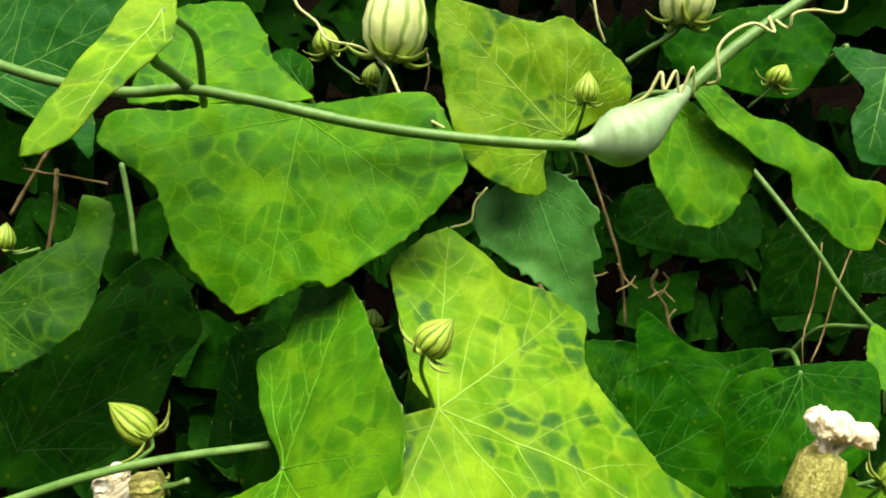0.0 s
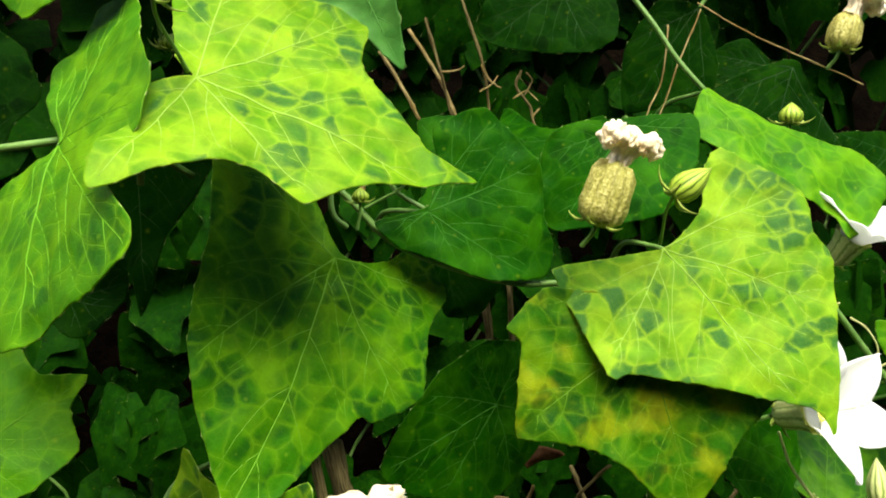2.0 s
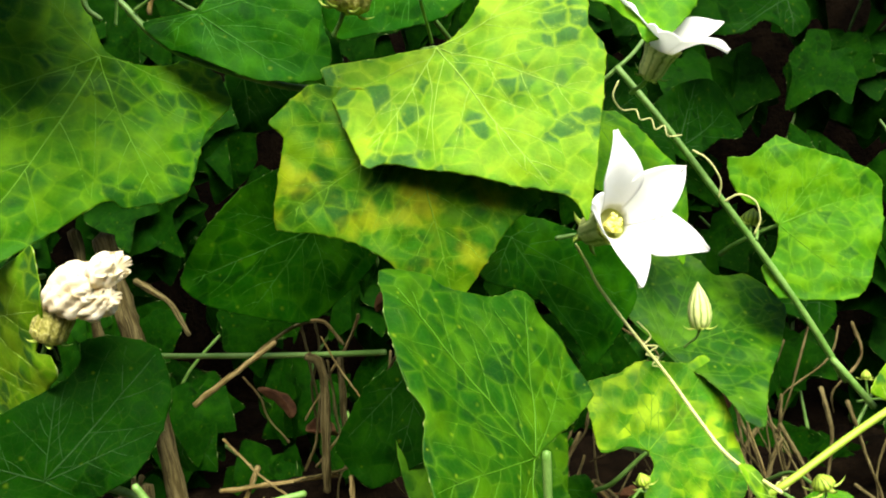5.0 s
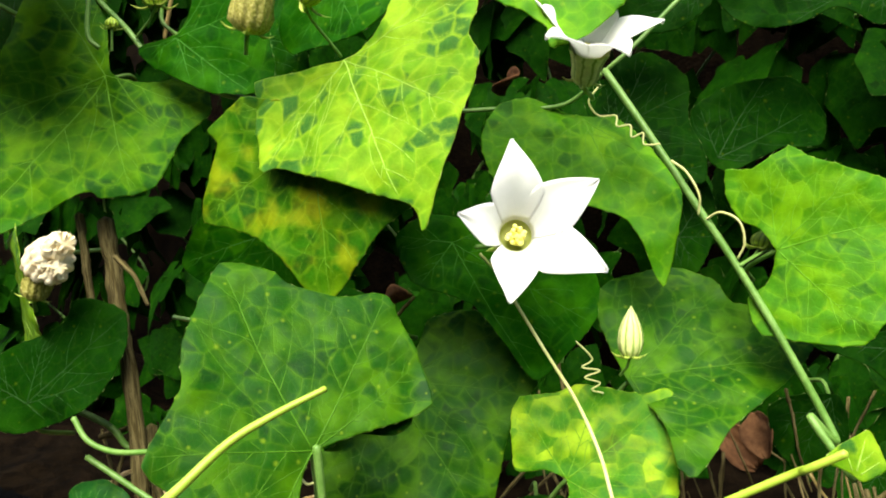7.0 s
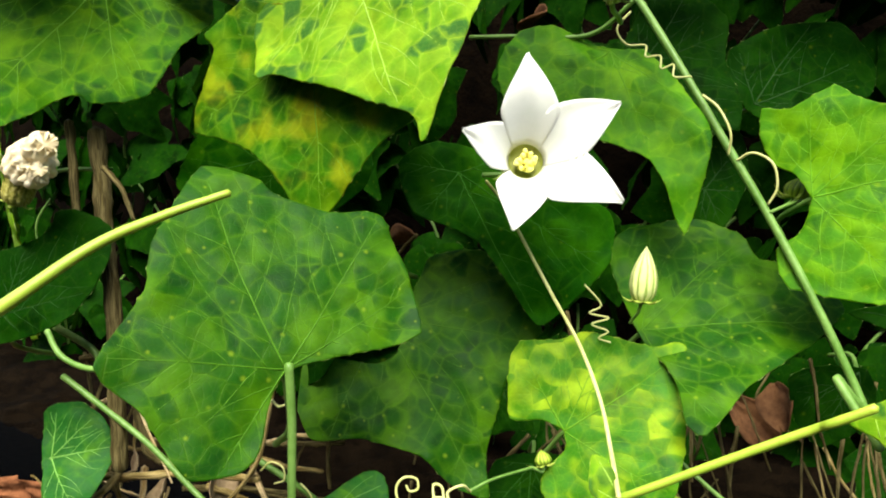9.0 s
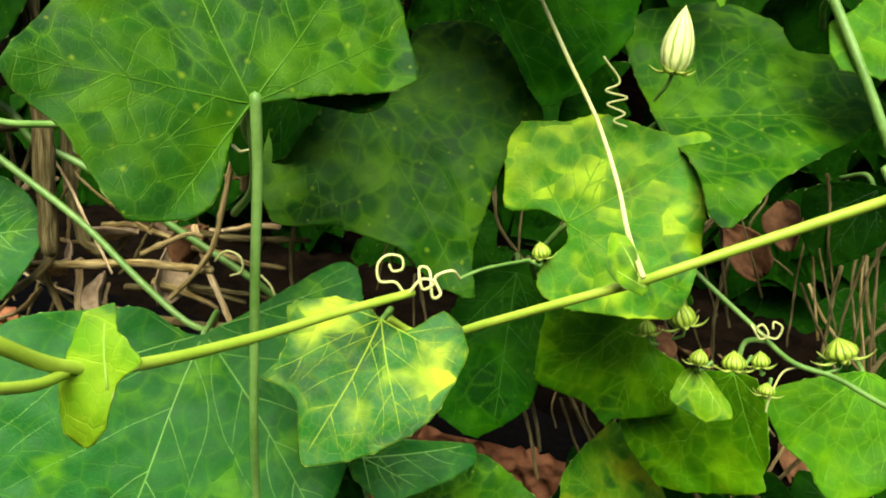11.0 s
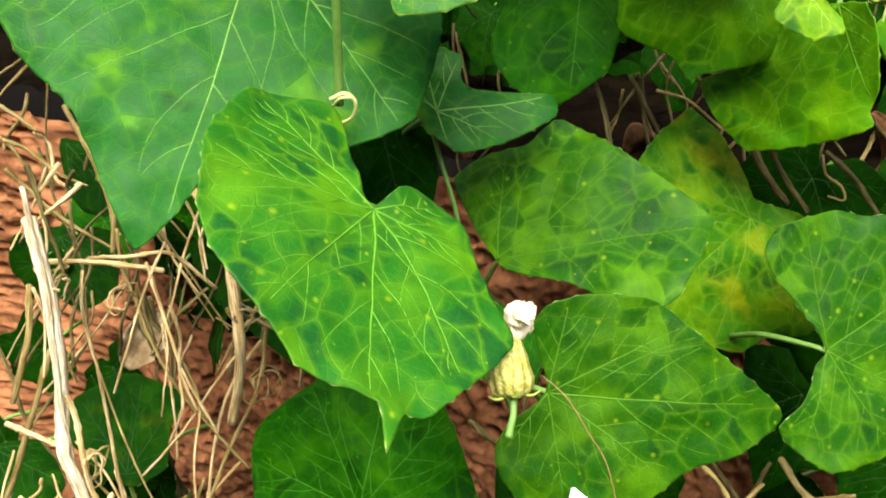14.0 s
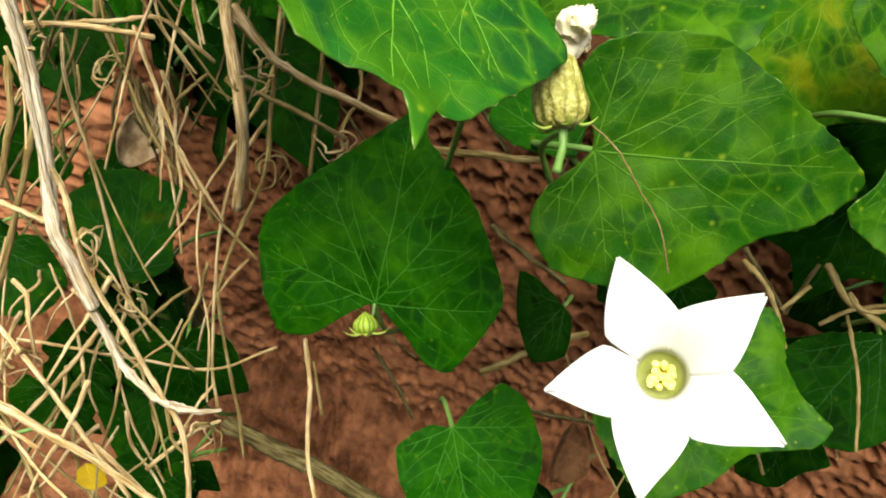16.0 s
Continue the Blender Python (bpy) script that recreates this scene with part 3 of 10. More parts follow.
def lathe(profile, sides, ribs=0.0, n_ribs=10):
    """Vertices, faces and uv of a body turned round z from (radius, height) pairs, with lengthwise ribs."""
    verts, faces, uvs = [], [], []
    for j, (r, z) in enumerate(profile):
        for k in range(sides + 1):
            a = 2 * math.pi * k / sides
            rr = r * (1 + ribs * math.cos(n_ribs * a))
            verts.append((rr * math.cos(a), rr * math.sin(a), z))
            uvs.append((k / sides, j / (len(profile) - 1)))
    w = sides + 1
    for j in range(len(profile) - 1):
        for k in range(sides):
            faces.append((j * w + k, j * w + k + 1, (j + 1) * w + k + 1, (j + 1) * w + k))
    return verts, faces, uvs


def with_uv(ob, uvs):
    me = ob.data
    lay = me.uv_layers.new(name="UVMap")
    idx = np.empty(len(me.loops), int)
    me.loops.foreach_get("vertex_index", idx)
    lay.data.foreach_set("uv", np.array(uvs)[idx].ravel())
    return ob


def sepal(length, width, flare):
    """A narrow pointed tooth that starts at the body's base and bends outwards; x is out, z along the body."""
    verts, faces = [], []
    n = 7
    for i in range(n):
        t = i / (n - 1)
        w = width * (1 - t) ** 0.8 * 0.5 + 0.00008
        x = flare * length * t
        z = length * (0.70 * t * t - 0.45 * t)
        verts += [(x, -w, z), (x + 0.15 * w, 0, z - 0.45 * w), (x, w, z), (x - 0.1 * w, 0, z + 0.35 * w)]
    for i in range(n - 1):
        a, b = 4 * i, 4 * (i + 1)
        faces += [(a + k, a + (k + 1) % 4, b + (k + 1) % 4, b + k) for k in range(4)]
    return verts, faces


def upright(at, towards):
    d = Vector(towards) - Vector(at)
    return Matrix.Translation(at) @ d.to_track_quat("Z", "Y").to_matrix().to_4x4(), d.length


def stalk_between(root, m, target, r):
    """A curved stalk from the thing's own base to a place on its stem."""
    t = m.inverted() @ Vector(target)
    line, rad = smooth_line([(0, 0, 0.0004), (0.25 * t.x, 0.25 * t.y, 0.2 * t.z - 0.002), (0.7 * t.x, 0.7 * t.y, 0.65 * t.z - 0.001), tuple(t)], 6, [r, r * 0.85, r * 0.85, r])
    part("pedicel", *tube(line, rad, 7), MATS["stem"], root, "green flower stalk")


def bud(name, at, tip, width, pedicel):
    """A closed flower: a ribbed, striped body with a pointed end and five spreading sepals; width in mm."""
    m, ln = upright(at, tip)
    root = new(name)
    root.matrix_world = m
    w = width / 2000
    closed = name == "closed_flower"
    prof = [(0.25 * w, -0.03 * ln), (0.62 * w, 0.03 * ln), (0.9 * w, 0.15 * ln), (w, 0.32 * ln), (0.93 * w, 0.5 * ln), (0.74 * w, 0.66 * ln), (0.5 * w, 0.8 * ln), (0.27 * w, 0.91 * ln), (0.08 * w, 0.99 * ln), (0.0002, 1.02 * ln)]
    v, f, uv = lathe(prof, 40, 0.045, 10)
    with_uv(part("bud_body", v, f, STRIPED_PALE if closed else STRIPED, root), uv)
    sv, sf = sepal(max(0.6 * ln, 1.6 * w) if not closed else 1.1 * w, 0.62 * w, 1.0)
    for k in range(5):
        s = part("sepal", sv, sf, MATS["sepal"], root)
        s.matrix_basis = pose(0, 0, 0.02 * ln, 0, 0, 72 * k + 20) @ Matrix.Translation((0.45 * w, 0, 0))
    if pedicel:
        stalk_between(root, m, pedicel, max(0.0006, 0.13 * w))
    label = "pale green striped closed flower on a stalk" if closed else "small green striped flower bud with pointed sepals"
    return tagged(root, label, "bud", "buds of the vine")


def crumple(r, seed, flat=1.0):
    """A crumpled, lumpy mass of withered petals."""
    bm = bmesh.new()
    bmesh.ops.create_icosphere(bm, subdivisions=5, radius=1.0)
    off = Vector((seed * 5.1, seed * 2.3, seed * 7.7))
    for v in bm.verts:
        p = v.co.copy()
        q = Vector((p.x * 3.2, p.y * 3.2, p.z * 1.1))
        d = 0.80 + 0.40 * noise.noise(p * 1.4 + off) + 0.34 * abs(noise.noise(q + off)) + 0.07 * noise.noise(p * 8.0 + off)
        v.co = p * r * d
        v.co.z *= flat
    vs = [v.co[:] for v in bm.verts]
    fs = [tuple(v.index for v in f.verts) for f in bm.faces]
    bm.free()
    return vs, fs


def shroud(length, radius, seed, pleats, profile, frill):
    """A body of withered petals round z: twisted pleats, creases and a frayed end."""
    rng = np.random.RandomState(seed)
    rows, sides = 44, 60
    ph = rng.uniform(0, 6.28, 6)
    off = Vector((seed * 3.3, seed * 1.7, 0))
    verts, faces = [], []
    for j in range(rows):
        t = j / (rows - 1)
        r0 = radius * np.interp(t, np.linspace(0, 1, len(profile)), profile)
        for k in range(sides):
            a = 2 * math.pi * k / sides
            fold = abs(math.sin(0.5 * pleats * (a + 0.9 * t + 0.25 * math.sin(2 * a + ph[0])) + ph[1]))
            p = Vector((math.cos(a), math.sin(a), 2.2 * t))
            r = r0 * (0.82 + 0.24 * fold ** 0.6 + 0.24 * noise.noise(p * 1.2 + off) + 0.09 * noise.noise(Vector((4 * p.x, 4 * p.y, 1.2 * p.z)) + off) + 0.05 * t * noise.noise(p * 7.0 + off))
            z = length * t + frill * length * t ** 4 * (noise.noise(p * 3.0 - off) + 0.6 * noise.noise(p * 9.0 - off))
            verts.append((r * math.cos(a) + 0.16 * radius * math.sin(4 * t + ph[2]), r * math.sin(a) + 0.16 * radius * math.sin(3 * t + ph[3]), z))
    for j in range(rows - 1):
        for k in range(sides):
            faces.append((j * sides + k, j * sides + (k + 1) % sides, (j + 1) * sides + (k + 1) % sides, (j + 1) * sides + k))
    verts.append((0, 0, length * 0.93))
    faces += [(len(verts) - 1, (rows - 1) * sides + k, (rows - 1) * sides + (k + 1) % sides) for k in range(sides)]
    return verts, faces


def withered_flower(at, top, width, crown, radius, style="knobs"):
    """A spent flower: ribbed olive husk, five dry sepals and a cream crown, knobby, pouch-like or twisted; sizes in mm."""
    m, ln = upright(at, top)
    root = new("withered_flower")
    root.matrix_world = m
    w, r = width / 2000, radius / 1000
    prof = [(0.2 * w, -0.02 * ln), (0.62 * w, 0.02 * ln), (0.92 * w, 0.12 * ln), (w, 0.3 * ln), (0.99 * w, 0.55 * ln), (0.93 * w, 0.78 * ln), (0.74 * w, 0.93 * ln), (0.40 * w, 1.02 * ln), (0.28 * w, 1.14 * ln)]
    v, f, uv = lathe(prof, 60, 0.04, 14)
    v = [tuple(Vector(p) * (1 + 0.15 * noise.noise(Vector(p) * 230 + Vector(at) * 90) + 0.06 * abs(noise.noise(Vector(p) * 620)))) for p in v]
    with_uv(part("husk", v, f, HUSK, root, "ribbed olive-brown husk"), uv)
    c = m.inverted() @ Vector(crown)
    seed = int(abs(at[0]) * 1000) % 17 + 1
    rng = np.random.RandomState(seed)
    axis = Vector((c.x, c.y, c.z - ln)).normalized()
    turn = axis.to_track_quat("Z", "Y").to_matrix().to_4x4()
    if style == "pouch":
        pieces = [((0, 0, -0.1 * r), 1.45 * r, 0.66 * r, 9, (0.40, 0.80, 1.0, 1.02, 0.86, 0.55), 0.12), ((0.10 * r, 0.24 * r, 0.9 * r), 1.05 * r, 0.44 * r, 7, (0.8, 0.9, 0.75, 1.0, 0.9, 0.6), 0.30),
                  ((0.05 * r, -0.36 * r, 0.75 * r), 0.80 * r, 0.36 * r, 6, (0.9, 1.0, 0.85, 0.6), 0.30)]
        start = Vector((0, 0, 0.92 * ln))
    elif style == "twist":
        pieces = [((0, 0, 0), 1.25 * r, 0.46 * r, 5, (0.42, 0.50, 0.8, 1.0, 1.1, 0.7), 0.14), ((-0.50 * r, 0.1 * r, 0.62 * r), 0.72 * r, 0.40 * r, 5, (0.6, 1.0, 0.9, 0.6), 0.28),
                  ((-0.92 * r, -0.1 * r, 0.78 * r), 0.62 * r, 0.34 * r, 4, (0.7, 1.0, 0.9, 0.4), 0.32), ((0.30 * r, -0.25 * r, 0.75 * r), 0.50 * r, 0.30 * r, 4, (0.7, 1.0, 0.8, 0.4), 0.32)]
        start = Vector((0, 0, 0.97 * ln))
    else:
        pieces = [((0, 0, -0.1 * r), 1.05 * r, 0.58 * r, 8, (0.72, 0.62, 0.65, 0.80, 0.9, 0.75), 0.12)]
        start = Vector((0, 0, ln))
    for k, (place, length, wide, pleats, profile, frill) in enumerate(pieces):
        sv, sf = shroud(length, wide, seed + k, pleats, profile, frill)
        fold = part("withered_petal", sv, sf, MATS["withered"], root, "pleated cream withered petals")
        fold.matrix_basis = Matrix.Translation(start) @ turn @ Matrix.Translation(place)
    if style == "knobs":
        for k in range(8):
            a, out = 0.8 * k + rng.uniform(-0.25, 0.25), 0.0 if k == 7 else rng.uniform(0.50, 0.98)
            cv, cf = crumple(r * rng.uniform(0.34, 0.50), seed + k)
            lump = part("withered_petal", cv, cf, MATS["withered"], root, "crumpled cream withered petal tip")
            lump.matrix_basis = Matrix.Translation(start) @ turn @ Matrix.Translation((out * r * math.cos(a), out * r * math.sin(a), r * (0.98 + rng.uniform(-0.30, 0.26) + 0.20 * (k == 7))))
    sv, sf = sepal(0.75 * w, 0.42 * w, 1.0)
    for k in range(5):
        s = part("sepal", sv, sf, MATS["sepal"], root)
        s.matrix_basis = pose(0, 0, 0.02 * ln, 0, 0, 72 * k + 10) @ Matrix.Translation((0.6 * w, 0, 0))
    down = m @ Vector((0.003, 0.002, -0.008))
    stalk_between(root, m, down, 0.0009)
    return tagged(root, "withered cream flower on an olive husk", "withered flower", "withered flowers of the vine")


def petal(r, seed, mouth, lift, wide):
    """One of five lobes: broad at the base, drawn out to a point, faintly pleated; x points outwards. mouth: the flower's mean reach."""
    rng = np.random.RandomState(seed)
    nr, nw = 18, 13
    verts, faces = [], []
    skew = rng.uniform(-0.05, 0.05)
    for i in range(nr):
        t = i / (nr - 1)
        rad = 0.20 * mouth + (r - 0.20 * mouth) * t
        s = max(0.0, (t - 0.27) / 0.73)
        fan = wide - (wide - radians(36.2)) * min(1.0, t / 0.27)
        half = (0.20 * mouth + (r - 0.20 * mouth) * min(t, 0.27)) * math.tan(fan) * ((1 - s ** 1.22) * (1 + 0.06 * math.sin(s * 2.9))) + 0.0002
        arc = max(0.0, 1 - t / 0.27)
        for k in range(nw):
            q = 2 * k / (nw - 1) - 1
            a = q * fan
            x, y = rad + arc * rad * (math.cos(a) - 1), q * half * (1 - arc) + arc * rad * math.sin(a)
            deep = max(0.0, 1 - (math.hypot(x, y) - 0.20 * mouth) / (0.80 * mouth))
            z = 0.00010 * (seed % 5) - 0.56 * mouth * deep ** 2.2 + (0.015 * r * math.cos(q * 6) + 0.03 * r * math.sin(5 * t + 3 * q + seed)) * s - 0.05 * r * t * t + lift * t ** 1.5
            verts.append((x, y + skew * r * t * t, z))
    for i in range(nr - 1):
        for k in range(nw - 1):
            a = i * nw + k
            faces.append((a, a + nw, a + nw + 1, a + 1))
    return verts, faces


def flower(at, facing, first, spokes, foot):
    """An open white five-lobed flower; spokes: each lobe's bearing in degrees, reach and lift in mm, foot: where its stalk begins."""
    r = sum(s[1] for s in spokes) / 5000
    z = Vector(facing).normalized()
    x = Vector(first)
    x = (x - z * x.dot(z)).normalized()
    y = z.cross(x)
    m = Matrix((x, y, z)).transposed().to_4x4()
    m.translation = at
    root = new("flower")
    root.matrix_world = m
    gap = max((spokes[(k + 1) % 5][0] - spokes[k][0]) % 360 for k in range(5))
    for k, (bearing, reach, lift) in enumerate(spokes):
        v, f = petal(reach / 1000, k + int(1000 * r), r, lift / 1000, radians(gap / 2 + 0.4))
        p = part("petal", v, f, MATS["petal"], root)
        p.matrix_basis = pose(0, 0, 0, 0, 0, bearing)
        s = p.modifiers.new("thickness", "SOLIDIFY")
        s.thickness, s.offset = 0.0004, -1
    v, f, uv = lathe([(0.225 * r, -0.53 * r), (0.21 * r, -0.58 * r), (0.18 * r, -0.63 * r), (0.13 * r, -0.67 * r), (0.07 * r, -0.69 * r), (0.0003, -0.70 * r)], 32)
    part("throat", v, f, MATS["throat"], root, "yellow-green throat")
    rng = np.random.RandomState(3)
    vv, ff = [], []
    for k in range(30):
        a, q = rng.uniform(0, 6.28), math.sqrt(rng.uniform(0, 1)) * 0.10 * r
        line = [(0.5 * q * math.cos(a), 0.5 * q * math.sin(a), -0.69 * r), (q * math.cos(a), q * math.sin(a), -0.60 * r), (q * 1.3 * math.cos(a + 0.3), q * 1.3 * math.sin(a + 0.3), -0.50 * r + rng.uniform(-0.03, 0.03) * r)]
        l2, rr = smooth_line(line, 4, [0.02 * r, 0.025 * r, 0.032 * r])
        v, f = tube(l2, rr, 6)
        ff += [tuple(i + len(vv) for i in g) for g in f]
        vv += v
    part("stamen_cluster", vv, ff, MATS["stamen"], root, "yellow cluster of stamens")
    tubep = [(0.06 * r, -1.13 * r), (0.16 * r, -1.07 * r), (0.215 * r, -0.95 * r), (0.225 * r, -0.80 * r), (0.245 * r, -0.70 * r), (0.275 * r, -0.60 * r), (0.31 * r, -0.52 * r)]
    v, f, uv = lathe(tubep, 40, 0.04, 10)
    with_uv(part("calyx_tube", v, f, STRIPED_PALE, root, "pale green striped flower tube"), uv)
    sv, sf = sepal(0.2 * r, 0.1 * r, 0.9)
    for k in range(5):
        s = part("sepal", sv, sf, MATS["sepal"], root)
        s.matrix_basis = pose(0, 0, -1.04 * r, 0, 0, 72 * k + 36) @ Matrix.Translation((0.17 * r, 0, 0))
    t = m.inverted() @ Vector(foot)
    line, rad = smooth_line([(0, 0, -1.1 * r), (0.3 * t.x, 0.3 * t.y, 0.6 * (-1.1 * r) + 0.4 * t.z), (0.7 * t.x, 0.7 * t.y, 0.3 * (-1.1 * r) + 0.7 * t.z), tuple(t)], 6, [0.0010, 0.0009, 0.0009, 0.0010])
    part("pedicel", *tube(line, rad, 8), MATS["stem"], root, "green flower stalk")
    return tagged(root, "open white five-petalled flower with yellow stamens", "flower", "open flowers of the vine")


def swollen_node(points, radii):
    line, rad = smooth_line(points, 8, np.array(radii) / 1000)
    ob = part("swollen_node", *tube(line, rad, 28, 0.02, 4), MATS["gall"])
    return tagged(ob, "pale green swollen gall on the vine stem", "gall")


def dead_leaf(at, width, mat="dead"):
    """A curled brown fallen leaf caught among the twigs; width in mm."""
    count[0] += 1
    rng = np.random.RandomState(count[0] + 50)
    w = width / 1000
    nu, nv = 14, 18
    verts, faces = [], []
    for j in range(nv + 1):
        t = j / nv
        half = 0.5 * w * math.sin(math.pi * min(0.97, t * 0.93 + 0.04)) ** 0.7
        for i in range(nu + 1):
            q = 2 * i / nu - 1
            p = Vector((q * 3 + count[0], t * 4, 1.0))
            verts.append((q * half, (t - 0.5) * 1.6 * w, 0.35 * w * q * q * half / w * 2 + 0.16 * w * math.sin(3 * t + 1) + 0.10 * w * noise.noise(p)))
    for j in range(nv):
        for i in range(nu):
            a = j * (nu + 1) + i
            faces.append((a, a + 1, a + nu + 2, a + nu + 1))
    ob = part("dead_leaf", verts, faces, MATS[mat])
    s = ob.modifiers.new("thickness", "SOLIDIFY")
    s.thickness = 0.0004
    ob.matrix_world = pose(*at, 60 + rng.uniform(-30, 30), rng.uniform(-40, 40), rng.uniform(0, 360))
    return tagged(ob, "curled reddish-brown dead leaf caught among twigs" if mat == "dead" else "curled beige dead leaf caught among twigs", "dead leaf", "dead leaves among the twigs")


# ---- setting: wall, bank and ground ----
def sheet(name, origin, ax, ay, across, up, mat, rough, seed, label, category, pitted=False):
    """A rough sheet spanned by ax and ay; across and up: the places of its grid lines from 0 to 1."""
    o, ax, ay = Vector(origin), Vector(ax), Vector(ay)
    nrm = ax.cross(ay).normalized()
    off = Vector((seed, seed * 2.0, 0))
    nx, ny = len(across) - 1, len(up) - 1
    verts = []
    for g in up:
        for f in across:
            p = o + ax * f + ay * g
            d = noise.noise(p * 14 + off) * 0.6 + abs(noise.noise(p * 55 + off)) * 0.5 - abs(noise.noise(p * 120 + off)) * 0.35
            if pitted:
                q = Vector((p.x + 0.45 * p.z, p.y, 0.85 * p.z)) + 0.003 * noise.noise_vector(p * 70)
                hole = noise.voronoi(q * 125 + off)[0][0]
                d = 0.6 * noise.noise(p * 13 + off) + 0.14 * noise.noise(p * 60 - off) + 0.07 * noise.noise(p * 190)
                d -= 0.40 * min(1.0, max(0.0, (0.55 - hole) / 0.28)) * min(1.0, max(0.25, 0.8 + 1.4 * noise.noise(p * 24 - off)))
            verts.append(p + nrm * d * rough)
    faces = [(j * (nx + 1) + i, j * (nx + 1) + i + 1, (j + 1) * (nx + 1) + i + 1, (j + 1) * (nx + 1) + i) for j in range(ny) for i in range(nx)]
    return tagged(part(name, verts, faces, mat), label, category, "", "structure")


def steps(*stops):
    """Grid lines from 0 to 1: pairs of a place and the number of cells up to it."""
    out, last = [0.0], 0.0
    for place, cells in stops:
        out += [last + (place - last) * (k + 1) / cells for k in range(cells)]
        last = place
    return out


sheet("wall_north", (-3.0, 0.05, 0.0), (2.4, 0.24, 0.0), (0, 0, 0.79), steps((1, 120)), steps((1, 50)), MATS["wall"], 0.022, 3, "rough pitted red laterite wall behind the vine", "wall")
sheet("wall_north", (-0.60, 0.29, 0.0), (1.5, 0.30, 0.0), (0, 0, 0.79), steps((0.30, 60), (0.74, 520), (1, 40)), steps((0.60, 50), (1, 240)), MATS["wall"], 0.022, 3, "rough pitted red laterite wall behind the vine", "wall", True)
# soil sheet and added backing behind it, near-black to give the hollow its shade
sheet("wall_top", (-3.0, 0.05, 0.79), (3.9, 0.54, 0.0), (-0.06, 0.75, 0.04), steps((0.65, 80), (0.95, 160), (1, 12)), steps((1, 110)), MATS["soil"], 0.02, 5, "soil on top of the wall, near-black in place of shade", "soil")
sheet("bank", (-4.0, 0.62, 0.70), (8.0, 0.5, 0.0), (0, 0.25, 1.9), steps((1, 160)), steps((1, 50)), MATS["soil"], 0.03, 9, "near-black backing sheet added to darken the hedge gaps", "bank")


def slab(name, lo, hi, mat, label, category):
    v = [(x, y, z) for z in (lo[2], hi[2]) for y in (lo[1], hi[1]) for x in (lo[0], hi[0])]
    f = [(0, 2, 3, 1), (4, 5, 7, 6), (0, 1, 5, 4), (2, 6, 7, 3), (0, 4, 6, 2), (1, 3, 7, 5)]
    return tagged(part(name, v, f, mat, smooth=False), label, category, "", "structure")


# added out of view: keeps low sky light off the hedge, so light falls steeply
slab("wall_south", (-5, -2.4, 0.0), (5, -2.2, 2.8), plain_material("light_block_grey", (0.10, 0.095, 0.085), (0.17, 0.165, 0.15), 6, 0.9, 0.1, 0.5), "unseen plain wall added to block low sky light", "wall")
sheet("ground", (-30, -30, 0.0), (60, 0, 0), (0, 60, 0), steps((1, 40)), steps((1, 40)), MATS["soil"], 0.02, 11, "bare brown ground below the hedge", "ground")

# ---- leaves ----
leaf((-0.0108, 0.2145, 1.2445), (-68.0, -11.8, 176.2), 58.8, [(70, 57.3), (78, 54.9), (81, 45.7), (-112, 26.9), (-106, 37.7), (-78, 50.8), (-53, 48.3), (-24, 51.0), (-18, 48.2), (3, 57.6), (28, 50.3), (50, 44.5)], 0, 0.10, 0.12)
leaf((-0.0521, 0.2218, 1.2543), (63.8, 16.4, 8.0), 37.9, [(-20, 31.7), (-3, 42.8), (9, 45.9), (31, 37.3), (51, 32.5), (76, 41.8), (83, 23.1), (91, 6.8), (-123, 11.9)], 0, 0.10, 0.12)
leaf((-0.0205, 0.2582, 1.2607), (73.4, -30.1, 13.2), 18.9, [(-7, 19.6), (9, 19.4), (36, 11.6), (90, 3.6), (-119, 1.9), (-28, 8.9)], 2, 0.10, 0.12)
leaf((0.0648, 0.2450, 1.2393), (90.2, -42.7, 13.4), 57.3, [(2, 58.2), (31, 36.6), (45, 37.7), (82, 29.5), (95, 27.1), (108, 21.3), (-81, 7.3), (-115, 18.2), (-100, 22.7), (-76, 27.9), (-57, 33.3), (-35, 37.3)], 1, 0.10, 0.12)
leaf((0.0542, 0.2545, 1.2267), (-80.9, 20.8, 174.9), 53.7, [(-86, 8.7), (-55, 16.8), (-36, 25.9), (-29, 25.0), (-20, 32.8), (-14, 32.9), (0, 53.5), (14, 35.4), (53, 26.2), (73, 23.8), (97, 17.1), (128, 3.8)], 4, 0.15, 0.12)
leaf((0.1044, 0.2689, 1.2508), (-71.5, 13.1, -160.9), 42.9, [(55, 14.4), (46, 24.8), (35, 32.6), (21, 40.1), (7, 42.3), (-5, 41.8), (-37, 33.1), (-74, 9.1), (-155, 1.1)], 0, 0.10, 0.12)
leaf((0.1121, 0.2652, 1.2549), (-66.6, 39.6, -146.9), 76.9, [(124, 3.3), (-73, 6.6), (-25, 19.3), (-29, 34.7), (-21, 60.0), (-23, 75.3), (-22, 81.4), (-6, 81.0), (0, 72.0), (6, 50.8), (-2, 41.2), (7, 28.8), (27, 13.3)], 0, 0.02, 0.12)
leaf((-0.0292, 0.1660, 1.2616), (-51.1, -20.2, 179.8), 48.0, [(158, 15.0), (-150, 3.8), (-39, 9.7), (-23, 17.9), (-2, 38.9), (5, 44.9), (9, 42.5)], 1, 0.02, 0.12)
leaf((-0.1273, 0.2506, 1.2665), (-74.1, 50.3, -161.6), 44.8, [(-125, 36.4), (-73, 57.4), (-58, 44.9), (-37, 32.0), (-14, 38.6), (0, 42.3), (-4, 31.6), (47, 4.1), (-159, 16.8)], 3, 0.10, 0.12)
